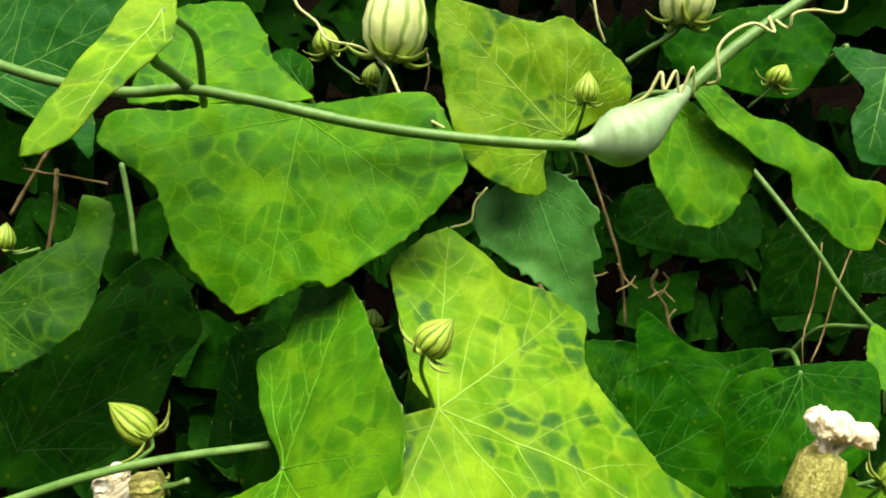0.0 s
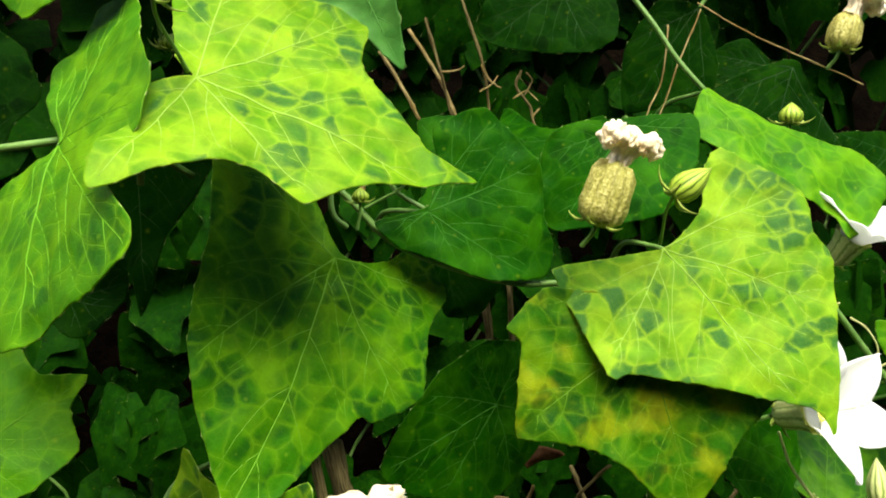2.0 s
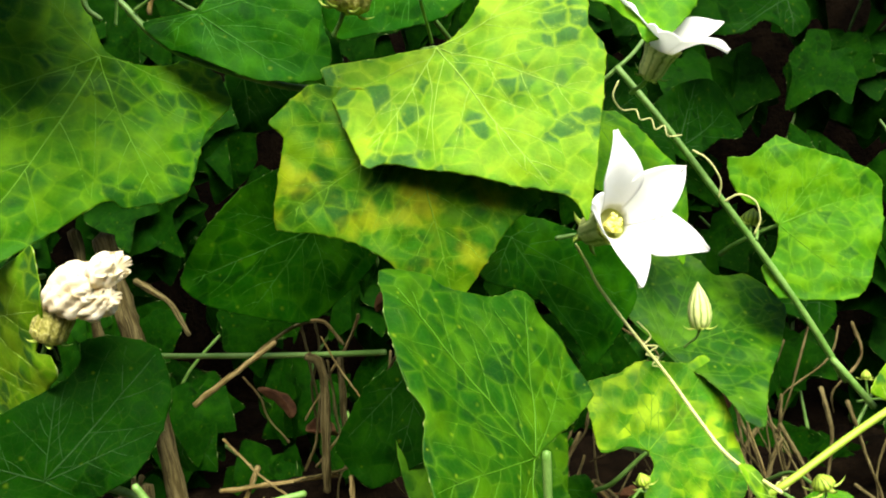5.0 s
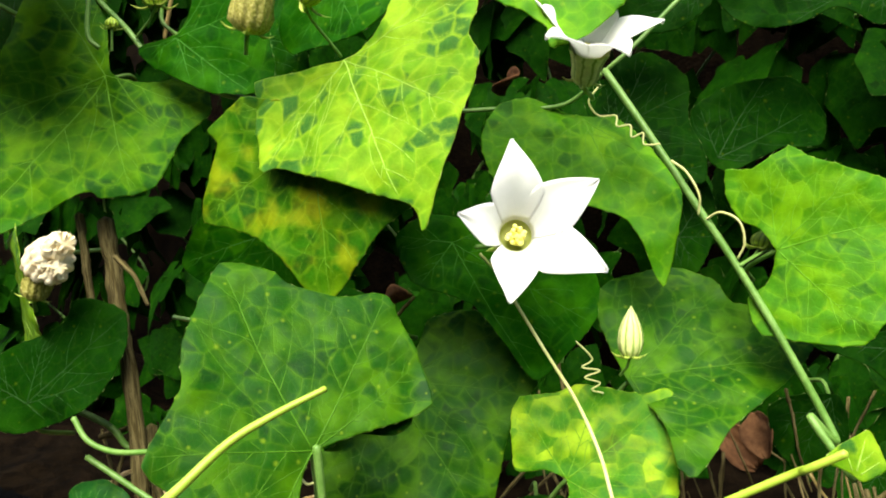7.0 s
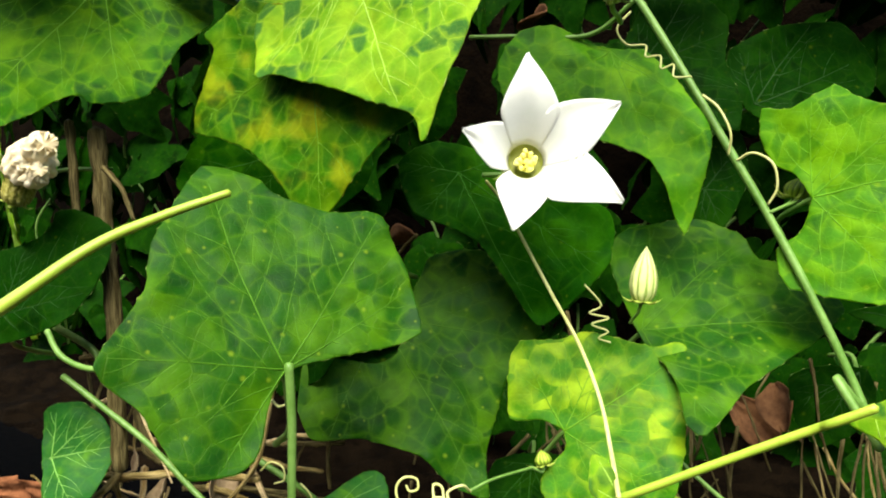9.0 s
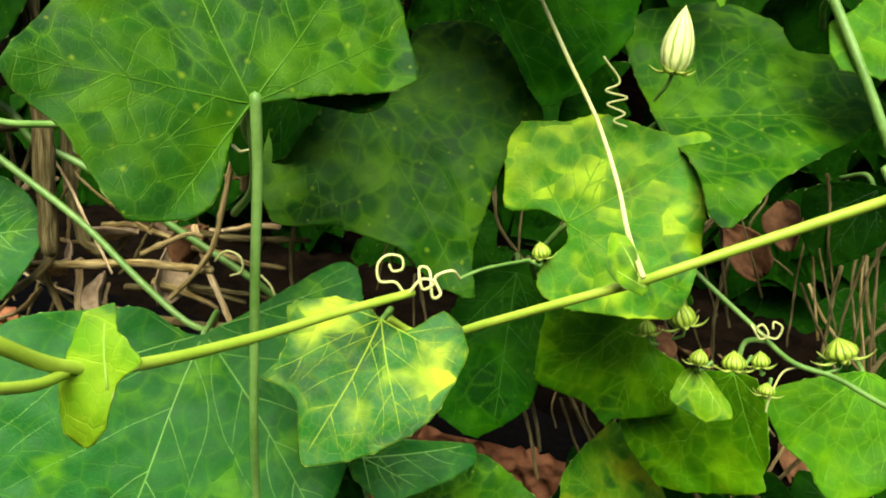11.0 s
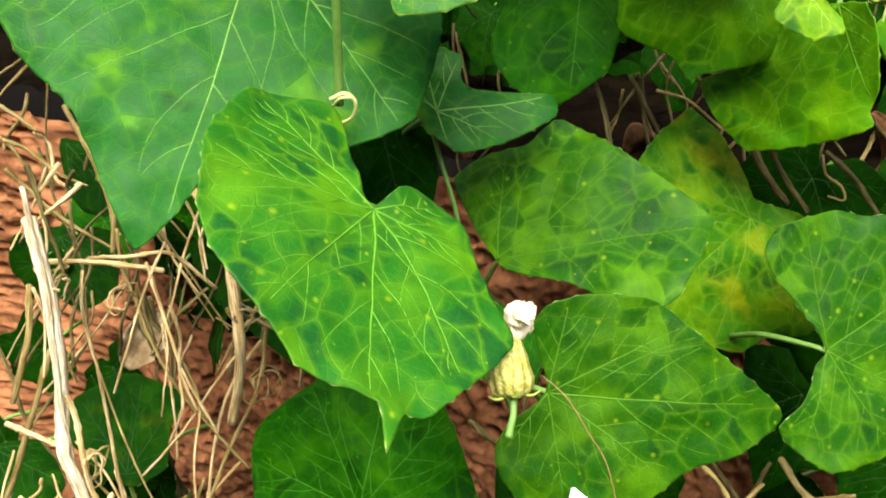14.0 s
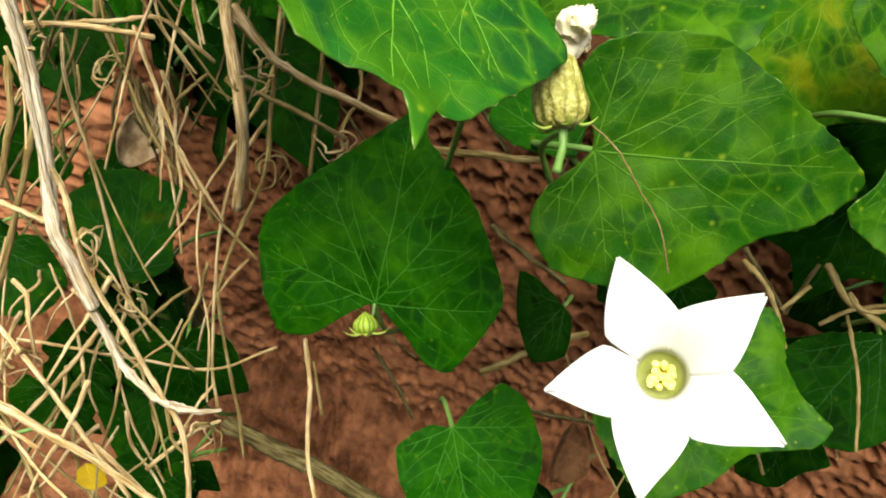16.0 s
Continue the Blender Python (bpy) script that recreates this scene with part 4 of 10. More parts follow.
leaf((-0.1050, 0.2091, 1.1913), (69.3, 44.8, -5.3), 47.9, [(-2, 47.9), (-11, 44.3), (-3, 32.2), (-24, 13.2), (-101, 5.8), (141, 12.8), (108, 18.5), (78, 22.2), (53, 28.7), (37, 31.6), (8, 42.7)], 6, 0.10, 0.12)
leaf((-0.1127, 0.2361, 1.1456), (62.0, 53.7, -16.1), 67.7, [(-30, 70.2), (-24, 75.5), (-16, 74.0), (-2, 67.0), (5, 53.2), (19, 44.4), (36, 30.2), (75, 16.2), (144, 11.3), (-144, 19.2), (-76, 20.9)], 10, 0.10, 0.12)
leaf((-0.0127, 0.1865, 1.1532), (-61.7, 11.5, 154.8), 56.8, [(-164, 50.6), (-107, 37.1), (-81, 37.5), (-59, 31.7), (-50, 52.6), (-43, 57.6), (1, 54.3), (12, 55.0), (16, 52.1), (14, 43.9), (45, 41.7), (71, 31.7), (65, 11.2), (107, 1.1), (153, 32.5), (170, 36.8), (175, 51.3)], 0, 0.05, 0.12)
leaf((0.0271, 0.1867, 1.1671), (-32.2, 41.2, -105.5), 75.5, [(-123, 42.4), (-113, 52.4), (-101, 60.1), (-81, 52.3), (-56, 58.0), (-40, 47.6), (-10, 62.8), (-7, 78.9), (14, 52.0), (35, 46.3), (41, 32.9), (61, 30.3), (96, 45.5), (106, 34.5), (106, 23.1), (139, 12.6), (-165, 0.9), (-150, 8.4)], 1, 0.05, 0.12)
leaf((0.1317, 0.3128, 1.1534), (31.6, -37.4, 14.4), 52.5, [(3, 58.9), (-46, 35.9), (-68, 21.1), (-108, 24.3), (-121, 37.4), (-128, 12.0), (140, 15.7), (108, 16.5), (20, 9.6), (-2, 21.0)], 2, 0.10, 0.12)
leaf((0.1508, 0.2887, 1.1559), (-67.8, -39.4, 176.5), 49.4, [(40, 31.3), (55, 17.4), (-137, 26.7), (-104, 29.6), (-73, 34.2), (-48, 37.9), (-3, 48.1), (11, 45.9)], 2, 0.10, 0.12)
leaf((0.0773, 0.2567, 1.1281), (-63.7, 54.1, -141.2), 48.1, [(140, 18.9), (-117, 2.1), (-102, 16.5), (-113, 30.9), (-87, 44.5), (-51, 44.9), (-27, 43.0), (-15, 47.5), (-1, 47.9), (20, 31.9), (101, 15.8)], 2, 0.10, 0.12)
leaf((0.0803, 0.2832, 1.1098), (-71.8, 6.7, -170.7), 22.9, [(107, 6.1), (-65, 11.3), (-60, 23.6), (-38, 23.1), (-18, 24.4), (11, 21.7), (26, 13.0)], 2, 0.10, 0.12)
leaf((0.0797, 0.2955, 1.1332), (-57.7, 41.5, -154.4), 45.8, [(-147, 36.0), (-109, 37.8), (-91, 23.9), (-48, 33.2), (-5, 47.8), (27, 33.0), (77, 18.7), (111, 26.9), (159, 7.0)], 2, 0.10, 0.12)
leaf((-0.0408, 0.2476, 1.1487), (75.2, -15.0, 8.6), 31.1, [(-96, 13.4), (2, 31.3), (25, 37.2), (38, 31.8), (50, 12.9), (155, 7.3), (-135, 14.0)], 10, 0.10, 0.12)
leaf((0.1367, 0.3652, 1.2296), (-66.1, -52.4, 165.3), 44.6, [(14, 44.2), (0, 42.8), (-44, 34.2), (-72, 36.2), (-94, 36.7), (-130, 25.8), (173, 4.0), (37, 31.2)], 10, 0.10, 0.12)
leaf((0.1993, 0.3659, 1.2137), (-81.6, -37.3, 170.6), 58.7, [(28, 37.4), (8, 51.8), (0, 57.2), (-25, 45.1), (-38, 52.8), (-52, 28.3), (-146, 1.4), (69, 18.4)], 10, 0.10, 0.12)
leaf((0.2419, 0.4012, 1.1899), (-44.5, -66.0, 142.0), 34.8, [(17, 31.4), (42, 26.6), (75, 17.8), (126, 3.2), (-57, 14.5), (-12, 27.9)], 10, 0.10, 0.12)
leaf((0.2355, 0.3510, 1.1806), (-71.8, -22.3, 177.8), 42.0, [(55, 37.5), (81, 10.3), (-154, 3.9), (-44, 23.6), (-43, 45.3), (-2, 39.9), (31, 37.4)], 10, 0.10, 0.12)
leaf((0.1971, 0.3491, 1.2874), (-68.7, -47.1, 168.8), 37.4, [(48, 79.2), (60, 55.2), (81, 29.6), (83, 6.0), (-1, 22.0), (0, 34.8), (22, 52.0), (36, 72.4)], 2, 0.10, 0.12)
leaf((0.2117, 0.3458, 1.2760), (-74.6, -21.2, 179.0), 45.1, [(86, 25.3), (115, 12.6), (168, 5.4), (-132, 13.5), (-40, 35.6), (-15, 42.9), (1, 42.1), (16, 29.6), (27, 15.2)], 3, 0.10, 0.12)
leaf((0.1871, 0.3125, 1.1692), (-49.6, 12.9, -151.2), 80.8, [(-138, 1.4), (-34, 30.3), (-43, 67.8), (-37, 80.1), (-24, 80.5), (-11, 78.1), (-13, 67.9), (-2, 52.2), (32, 30.3), (51, 23.1)], 0, 0.02, 0.20)
leaf((0.1587, 0.2675, 1.1098), (-60.8, 30.4, -159.5), 80.9, [(112, 40.6), (117, 36.0), (0, 0.0), (-97, 19.9), (-113, 35.5), (-110, 45.6), (-75, 55.8), (-58, 52.7), (-47, 58.3), (-1, 81.0), (0, 70.2), (54, 46.9), (64, 51.2)], 1, 0.03, 0.05)
leaf((0.1494, 0.2587, 1.0806), (-78.8, 7.2, -168.9), 60.5, [(99, 43.7), (105, 48.7), (117, 42.9), (128, 37.7), (147, 20.9), (-115, 17.6), (-70, 35.1), (-53, 49.4), (-43, 47.6), (-31, 46.7), (-19, 50.6), (-7, 57.5), (0, 60.5), (9, 55.4), (13, 51.5), (22, 45.2), (38, 42.6), (54, 47.6), (66, 56.6), (82, 47.9)], 5, 0.04, 0.04)
leaf((0.0461, 0.2432, 1.1146), (-65.1, -32.4, -147.0), 89.9, [(-161, 2.6), (-116, 20.8), (-125, 31.1), (-117, 41.8), (-101, 46.3), (-81, 42.4), (-55, 54.9), (-33, 54.9), (-26, 53.0), (0, 88.6), (6, 84.0), (26, 65.0), (45, 52.4), (74, 42.7), (120, 62.8), (143, 61.0)], 13, 0.02, 0.04)
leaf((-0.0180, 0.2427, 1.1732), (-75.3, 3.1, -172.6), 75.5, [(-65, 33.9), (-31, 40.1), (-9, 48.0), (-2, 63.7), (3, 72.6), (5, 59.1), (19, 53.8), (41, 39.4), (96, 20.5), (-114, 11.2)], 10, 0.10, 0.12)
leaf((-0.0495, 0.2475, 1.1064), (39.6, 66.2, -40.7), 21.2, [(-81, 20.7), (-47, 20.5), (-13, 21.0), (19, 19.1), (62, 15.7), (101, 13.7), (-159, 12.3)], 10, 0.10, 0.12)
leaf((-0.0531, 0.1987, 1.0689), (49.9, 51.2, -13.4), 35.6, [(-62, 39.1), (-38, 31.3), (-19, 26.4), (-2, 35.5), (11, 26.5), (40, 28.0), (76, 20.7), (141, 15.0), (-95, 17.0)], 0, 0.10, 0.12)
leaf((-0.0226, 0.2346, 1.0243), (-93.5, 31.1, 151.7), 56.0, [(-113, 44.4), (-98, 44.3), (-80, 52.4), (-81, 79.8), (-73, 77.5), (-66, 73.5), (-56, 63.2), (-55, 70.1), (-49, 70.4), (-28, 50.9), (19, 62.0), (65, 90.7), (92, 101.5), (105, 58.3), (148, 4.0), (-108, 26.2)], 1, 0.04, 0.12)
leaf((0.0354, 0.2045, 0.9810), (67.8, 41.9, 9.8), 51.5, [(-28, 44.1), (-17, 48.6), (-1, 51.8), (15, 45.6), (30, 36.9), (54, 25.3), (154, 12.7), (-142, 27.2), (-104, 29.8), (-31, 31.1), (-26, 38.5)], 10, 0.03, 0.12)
leaf((0.0389, 0.2196, 0.9205), (24.2, 58.6, -31.2), 26.7, [(-99, 19.2), (-59, 24.1), (-31, 24.8), (-2, 25.3), (33, 24.6), (64, 26.7), (93, 24.4)], 3, 0.10, 0.12)
leaf((0.0956, 0.3027, 1.0476), (-99.1, -75.5, -128.4), 58.7, [(-2, 56.1), (19, 44.9), (50, 34.0), (92, 28.5), (143, 28.3), (-167, 31.4), (-135, 32.2), (-72, 37.1), (-44, 40.6), (-16, 51.2)], 2, 0.10, 0.12)
leaf((0.1867, 0.2127, 0.9823), (61.6, -13.7, 71.8), 66.2, [(3, 69.7), (16, 62.3), (22, 56.1), (39, 53.0), (55, 59.4), (97, 42.8), (173, 0.6), (-139, 23.6), (-133, 30.7), (-116, 38.9), (-86, 39.6), (-69, 49.4), (-39, 43.5), (-22, 52.1)], 6, 0.06, 0.12)
leaf((0.1482, 0.2985, 0.9797), (-57.2, 27.0, -127.0), 79.2, [(-104, 42.3), (-91, 51.6), (-66, 58.8), (-55, 62.8), (-41, 53.7), (-8, 64.5), (-1, 78.3), (7, 68.2), (15, 54.1), (39, 47.0), (58, 53.4), (72, 46.8), (96, 32.0), (123, 15.3), (-153, 1.0), (-104, 15.6), (-115, 31.9)], 6, 0.10, 0.12)
leaf((0.1414, 0.2827, 0.9965), (-64.5, -43.9, 168.8), 43.6, [(2, 48.2), (20, 25.1), (32, 11.6), (-169, 7.1), (-79, 20.2), (-46, 36.8), (-21, 52.6)], 10, 0.10, 0.12)
leaf((0.2126, 0.3609, 1.0885), (-61.9, 15.7, -140.8), 82.4, [(98, 45.0), (119, 37.6), (132, 24.1), (-158, 1.1), (-73, 12.8), (-42, 30.8), (-30, 49.2), (-22, 57.5), (-2, 80.0), (1, 49.8), (40, 39.6), (66, 48.7), (81, 48.1)], 0, 0.10, 0.12)
leaf((0.2152, 0.3846, 1.0845), (68.8, 32.0, 23.5), 44.9, [(-74, 11.0), (-23, 34.7), (-2, 48.6), (22, 48.4), (50, 36.8), (80, 45.2), (94, 46.7), (120, 9.6)], 10, 0.10, 0.12)
leaf((0.2565, 0.4085, 1.0694), (50.5, 61.2, -0.8), 51.2, [(-90, 25.3), (-48, 37.7), (-21, 58.7), (1, 62.5), (17, 49.5), (15, 31.3), (84, 8.2), (-135, 8.0)], 10, 0.10, 0.12)
leaf((0.1764, 0.3086, 1.0384), (-71.3, 25.8, -134.7), 63.8, [(125, 23.1), (172, 15.1), (-87, 15.6), (-49, 58.7), (-33, 66.0), (-18, 64.6), (-1, 64.0), (11, 27.0), (74, 23.2)], 2, 0.10, 0.12)
leaf((0.2375, 0.4088, 1.0335), (-70.7, 22.3, -137.4), 18.2, [(-155, 25.6), (-125, 32.0), (-79, 19.4), (-2, 18.6), (39, 16.2), (115, 13.5)], 10, 0.10, 0.12)
leaf((0.2907, 0.3585, 1.0316), (45.7, 70.4, -37.0), 49.9, [(-106, 36.9), (-92, 32.7), (-70, 40.4), (-56, 37.0), (-22, 45.1), (-5, 53.5), (24, 45.4), (64, 45.0), (112, 32.4), (132, 21.5), (117, 12.7), (128, 0.5), (-112, 10.2), (-124, 17.6), (-117, 27.7)], 0, 0.10, 0.12)
leaf((0.2381, 0.3416, 0.9811), (10.5, 39.2, -57.4), 68.8, [(-104, 37.6), (-96, 46.6), (-82, 54.1), (-60, 62.7), (-46, 63.0), (-34, 59.3), (-23, 71.5), (-7, 75.0), (12, 55.6), (43, 43.2), (73, 50.4), (78, 44.1), (71, 25.8), (142, 2.0)], 6, 0.10, 0.12)
leaf((0.2250, 0.3070, 0.9485), (55.4, 44.4, -4.0), 51.2, [(-92, 32.1), (-80, 35.7), (-58, 32.8), (-41, 36.6), (-9, 44.2), (-1, 53.4), (44, 40.8), (76, 42.1), (124, 26.7), (147, 22.2), (152, 15.2), (123, 6.2), (0, 0.0), (-118, 8.5), (-132, 20.0)], 7, 0.06, 0.12)
leaf((0.2984, 0.4326, 0.9575), (-69.6, -28.6, -155.0), 35.7, [(53, 30.2), (66, 18.5), (-139, 3.5), (-46, 19.9), (-3, 35.3), (18, 34.3)], 10, 0.10, 0.12)
leaf((0.3275, 0.4322, 0.9821), (16.9, -71.3, 107.3), 37.9, [(1, 36.0), (14, 21.7), (93, 8.6), (-174, 14.7), (-82, 17.3), (-22, 18.7)], 10, 0.10, 0.12)
leaf((0.3195, 0.4361, 1.1433), (-46.2, -63.8, 174.3), 63.0, [(27, 73.3), (12, 65.4), (2, 58.9), (-8, 40.7), (-11, 24.8), (-59, 22.6), (-115, 16.9), (119, 10.8)], 10, 0.10, 0.12)
leaf((0.2535, 0.3980, 1.1458), (-60.2, -51.9, -169.2), 42.1, [(41, 44.3), (18, 36.8), (2, 39.6), (-26, 24.9), (-80, 9.8), (131, 8.2)], 10, 0.10, 0.12)
leaf((0.2005, 0.2476, 0.9258), (-41.9, -18.2, -156.9), 44.7, [(-89, 7.1), (-123, 17.2), (-108, 22.0), (-90, 25.3), (-49, 30.8), (-23, 35.3), (-6, 40.0), (2, 41.8), (19, 30.7), (35, 34.4), (39, 28.8), (56, 24.2), (71, 25.2), (86, 14.7), (99, 6.1)], 11, 0.10, 0.15)
leaf((0.1430, 0.2359, 0.9091), (-50.1, -18.5, -144.1), 89.6, [(57, 67.7), (72, 52.2), (90, 20.1), (-21, 0.4), (-142, 46.5), (-131, 51.5), (-84, 53.3), (-56, 64.3), (-40, 62.2), (-21, 59.2), (-8, 66.0), (1, 88.9), (22, 67.5), (37, 67.6)], 3, 0.08, 0.12)
leaf((0.2063, 0.2037, 0.8548), (-22.3, -26.4, -131.2), 63.0, [(133, 40.1), (164, 33.0), (144, 5.3), (-164, 1.6), (-147, 14.5), (-133, 22.9), (-105, 25.1), (-71, 28.7), (-53, 42.3), (-16, 49.6), (-9, 49.8), (-4, 57.8), (-2, 49.0), (17, 47.9), (45, 44.1), (63, 41.3), (90, 38.9), (117, 39.2)], 8, 0.05, 0.12)
leaf((0.1944, 0.2861, 0.8127), (33.1, 44.3, -51.6), 66.3, [(-113, 34.9), (-101, 37.8), (-71, 41.1), (-57, 52.9), (-14, 60.1), (0, 68.1), (23, 60.3), (33, 51.2), (29, 28.6), (70, 2.3)], 6, 0.10, 0.12)
leaf((0.2562, 0.3738, 0.8166), (-55.0, -18.1, -154.0), 53.0, [(125, 47.6), (134, 48.3), (141, 35.8), (152, 21.7), (168, 8.0), (-143, 10.1), (-112, 20.8), (-85, 31.6), (-63, 42.4), (-43, 47.7), (-24, 45.5), (-13, 51.0), (-1, 50.8), (13, 50.9), (29, 49.9), (49, 44.3), (75, 45.1), (94, 48.5), (111, 47.7)], 5, 0.08, 0.10)
leaf((0.2717, 0.3586, 0.8962), (-77.0, 31.1, 170.4), 40.9, [(84, 50.2), (76, 30.1), (102, 15.9), (121, 2.0), (-64, 8.4), (-29, 16.8), (-8, 29.2), (2, 35.3), (2, 40.3), (18, 42.6), (51, 53.7)], 0, 0.10, 0.12)
leaf((0.2412, 0.3477, 0.9142), (-83.2, -12.0, -147.5), 45.1, [(40, 46.0), (75, 35.2), (92, 25.1), (145, 7.0), (-34, 14.2), (-51, 25.0), (-34, 39.5), (-4, 42.8), (-2, 46.2), (13, 40.4)], 0, 0.10, 0.12)
leaf((0.1884, 0.3495, 0.9156), (-58.2, -7.3, -154.0), 65.3, [(29, 52.7), (84, 15.0), (-117, 13.2), (-58, 20.0), (-19, 50.2), (1, 64.1), (16, 61.3)], 2, 0.10, 0.12)
leaf((0.1741, 0.2778, 0.8608), (15.0, 58.1, -38.8), 37.4, [(-95, 21.3), (-59, 20.0), (-50, 13.8), (-25, 13.1), (-2, 37.9), (8, 38.3), (24, 27.4), (68, 16.1), (128, 6.8), (-129, 13.3)], 3, 0.10, 0.12)
leaf((0.1469, 0.2807, 0.8597), (-58.0, 14.2, -141.0), 44.1, [(68, 18.3), (10, 2.0), (-48, 20.8), (-27, 33.4), (-10, 44.0), (6, 44.9), (28, 38.7), (45, 28.5)], 10, 0.10, 0.12)
leaf((0.3099, 0.3803, 0.9012), (-54.1, -15.4, -163.2), 46.4, [(47, 37.8), (56, 29.2), (165, 0.4), (-82, 15.5), (-37, 33.8), (-20, 40.9), (-2, 44.7), (10, 38.6), (27, 38.4)], 0, 0.10, 0.12)
leaf((0.2632, 0.3371, 0.9021), (-55.2, -25.9, -166.6), 13.1, [(4, 13.2), (37, 4.3), (150, 0.6), (-98, 5.3), (-78, 15.9), (-69, 19.3), (-45, 17.0)], 1, 0.10, 0.12, False)
leaf((0.2939, 0.3282, 0.7924), (-40.8, 52.5, -101.0), 45.8, [(-148, 37.4), (-138, 42.3), (-126, 43.1), (-111, 45.8), (-98, 46.1), (-82, 52.7), (-60, 53.7), (-34, 51.6), (-13, 48.9), (0, 45.8), (19, 41.1), (43, 37.8), (67, 38.1), (90, 32.9), (101, 30.0), (95, 20.0), (94, 11.5), (103, 5.9), (67, 0.4), (-145, 7.2), (-149, 18.2), (-151, 29.8)], 6, 0.08, 0.10)
leaf((0.2349, 0.2428, 0.7983), (3.4, 70.4, -61.8), 58.9, [(-94, 23.8), (-72, 28.9), (-49, 36.5), (-37, 39.6), (0, 62.1), (6, 61.1), (15, 52.9), (25, 42.7), (57, 38.5), (97, 30.5), (114, 26.5), (129, 21.0), (137, 13.3), (-97, 0.7), (-106, 18.0)], 6, 0.05, 0.12)
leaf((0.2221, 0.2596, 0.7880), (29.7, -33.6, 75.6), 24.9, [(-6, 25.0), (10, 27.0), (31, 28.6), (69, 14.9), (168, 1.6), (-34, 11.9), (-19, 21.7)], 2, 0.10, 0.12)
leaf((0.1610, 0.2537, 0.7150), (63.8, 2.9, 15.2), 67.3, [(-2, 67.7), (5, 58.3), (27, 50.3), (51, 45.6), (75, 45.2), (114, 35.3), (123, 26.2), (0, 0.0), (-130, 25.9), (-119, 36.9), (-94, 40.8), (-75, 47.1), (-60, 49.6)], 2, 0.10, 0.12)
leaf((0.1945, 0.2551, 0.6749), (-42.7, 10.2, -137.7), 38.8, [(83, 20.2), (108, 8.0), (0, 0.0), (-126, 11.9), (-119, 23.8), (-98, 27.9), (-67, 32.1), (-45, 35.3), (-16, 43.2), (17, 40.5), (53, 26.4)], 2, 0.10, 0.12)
leaf((0.0408, 0.2403, 0.6859), (43.5, -4.2, 35.8), 45.4, [(-40, 44.8), (-17, 48.0), (-3, 47.7), (33, 41.2), (44, 26.3), (85, 17.5), (155, 6.3), (-88, 9.3), (-59, 29.9)], 9, 0.10, 0.12)
leaf((0.2620, 0.2790, 0.7052), (7.4, 49.5, -65.5), 44.4, [(-57, 40.8), (-42, 40.0), (-31, 35.5), (-14, 37.3), (0, 45.7), (9, 41.2), (26, 25.3), (65, 24.6), (101, 30.6), (130, 26.4), (164, 26.9), (-156, 19.9)], 6, 0.10, 0.12)
leaf((0.0276, 0.2681, 0.6065), (-40.4, -18.3, -168.9), 55.5, [(62, 70.3), (75, 54.2), (85, 26.0), (167, 1.5), (-23, 28.3), (1, 57.1), (36, 50.0)], 10, 0.10, 0.12)
leaf((0.3108, 0.3756, 0.6937), (-35.5, -27.4, 178.6), 47.9, [(38, 37.2), (50, 21.8), (-135, 4.3), (-51, 33.8), (-24, 45.1), (-2, 46.5)], 10, 0.10, 0.12)
leaf((-0.0387, 0.2832, 0.8147), (-39.6, 37.3, -114.6), 50.3, [(-180, 4.0), (-33, 15.8), (-8, 43.8), (7, 46.0), (25, 37.4), (39, 22.0)], 10, 0.10, 0.12)
leaf((0.1926, 0.3490, 0.6723), (-36.0, -26.6, 179.8), 27.7, [(83, 24.8), (92, 14.0), (-68, 5.6), (-42, 22.4), (-12, 28.9), (33, 21.9)], 10, 0.10, 0.12)
leaf((0.0205, 0.3405, 0.7598), (-39.9, 19.5, -126.8), 75.3, [(113, 31.5), (178, 13.5), (-63, 24.4), (-25, 53.2), (-1, 75.4), (17, 51.0), (54, 33.9)], 10, 0.10, 0.12)
leaf((0.2166, 0.1558, 0.9416), (-61.2, -9.2, -154.0), 9.3, [(107, 7.9), (143, 12.4), (164, 13.7), (170, 8.9), (-146, 6.8), (-140, 1.5), (-17, 6.0), (3, 9.5), (29, 9.0), (74, 7.2)], 1, 0.20, 0.12, False)
leaf((0.3203, 0.3219, 0.9603), (71.1, 25.9, 28.7), 16.5, [(-83, 11.4), (-36, 11.5), (3, 17.0), (21, 13.7), (51, 11.3), (84, 3.4), (-67, 2.9)], 1, 0.10, 0.12, False)
leaf((0.1759, 0.2273, 0.9833), (32.9, 55.5, -20.8), 31.8, [(102, 0.5), (-9, 13.4), (-10, 31.6), (-2, 32.3), (17, 29.6), (26, 24.0), (28, 12.9)], 10, 0.10, 0.12)
leaf((-0.0614, 0.2862, 0.7607), (-38.5, 22.4, -123.1), 46.6, [(147, 12.7), (-65, 27.1), (-20, 42.4), (8, 42.9), (41, 24.0)], 10, 0.10, 0.12)
leaf((-0.0203, 0.2154, 0.6888), (-20.0, 39.7, -88.3), 39.8, [(154, 2.4), (-34, 21.7), (0, 37.9), (29, 39.3), (64, 28.6)], 10, 0.10, 0.12)
leaf((0.0416, 0.2558, 0.6042), (28.9, -34.3, 77.0), 62.6, [(-4, 71.7), (17, 62.6), (47, 39.3), (57, 16.6), (-134, 5.5), (-33, 25.4), (-19, 50.6)], 10, 0.10, 0.12)
leaf((0.0773, 0.1838, 0.6433), (-40.0, 19.3, -127.1), 9.9, [(71, 4.7), (-161, 0.4), (-49, 7.4), (-26, 10.9), (4, 10.1), (38, 7.6)], 12, 0.10, 0.12, False)
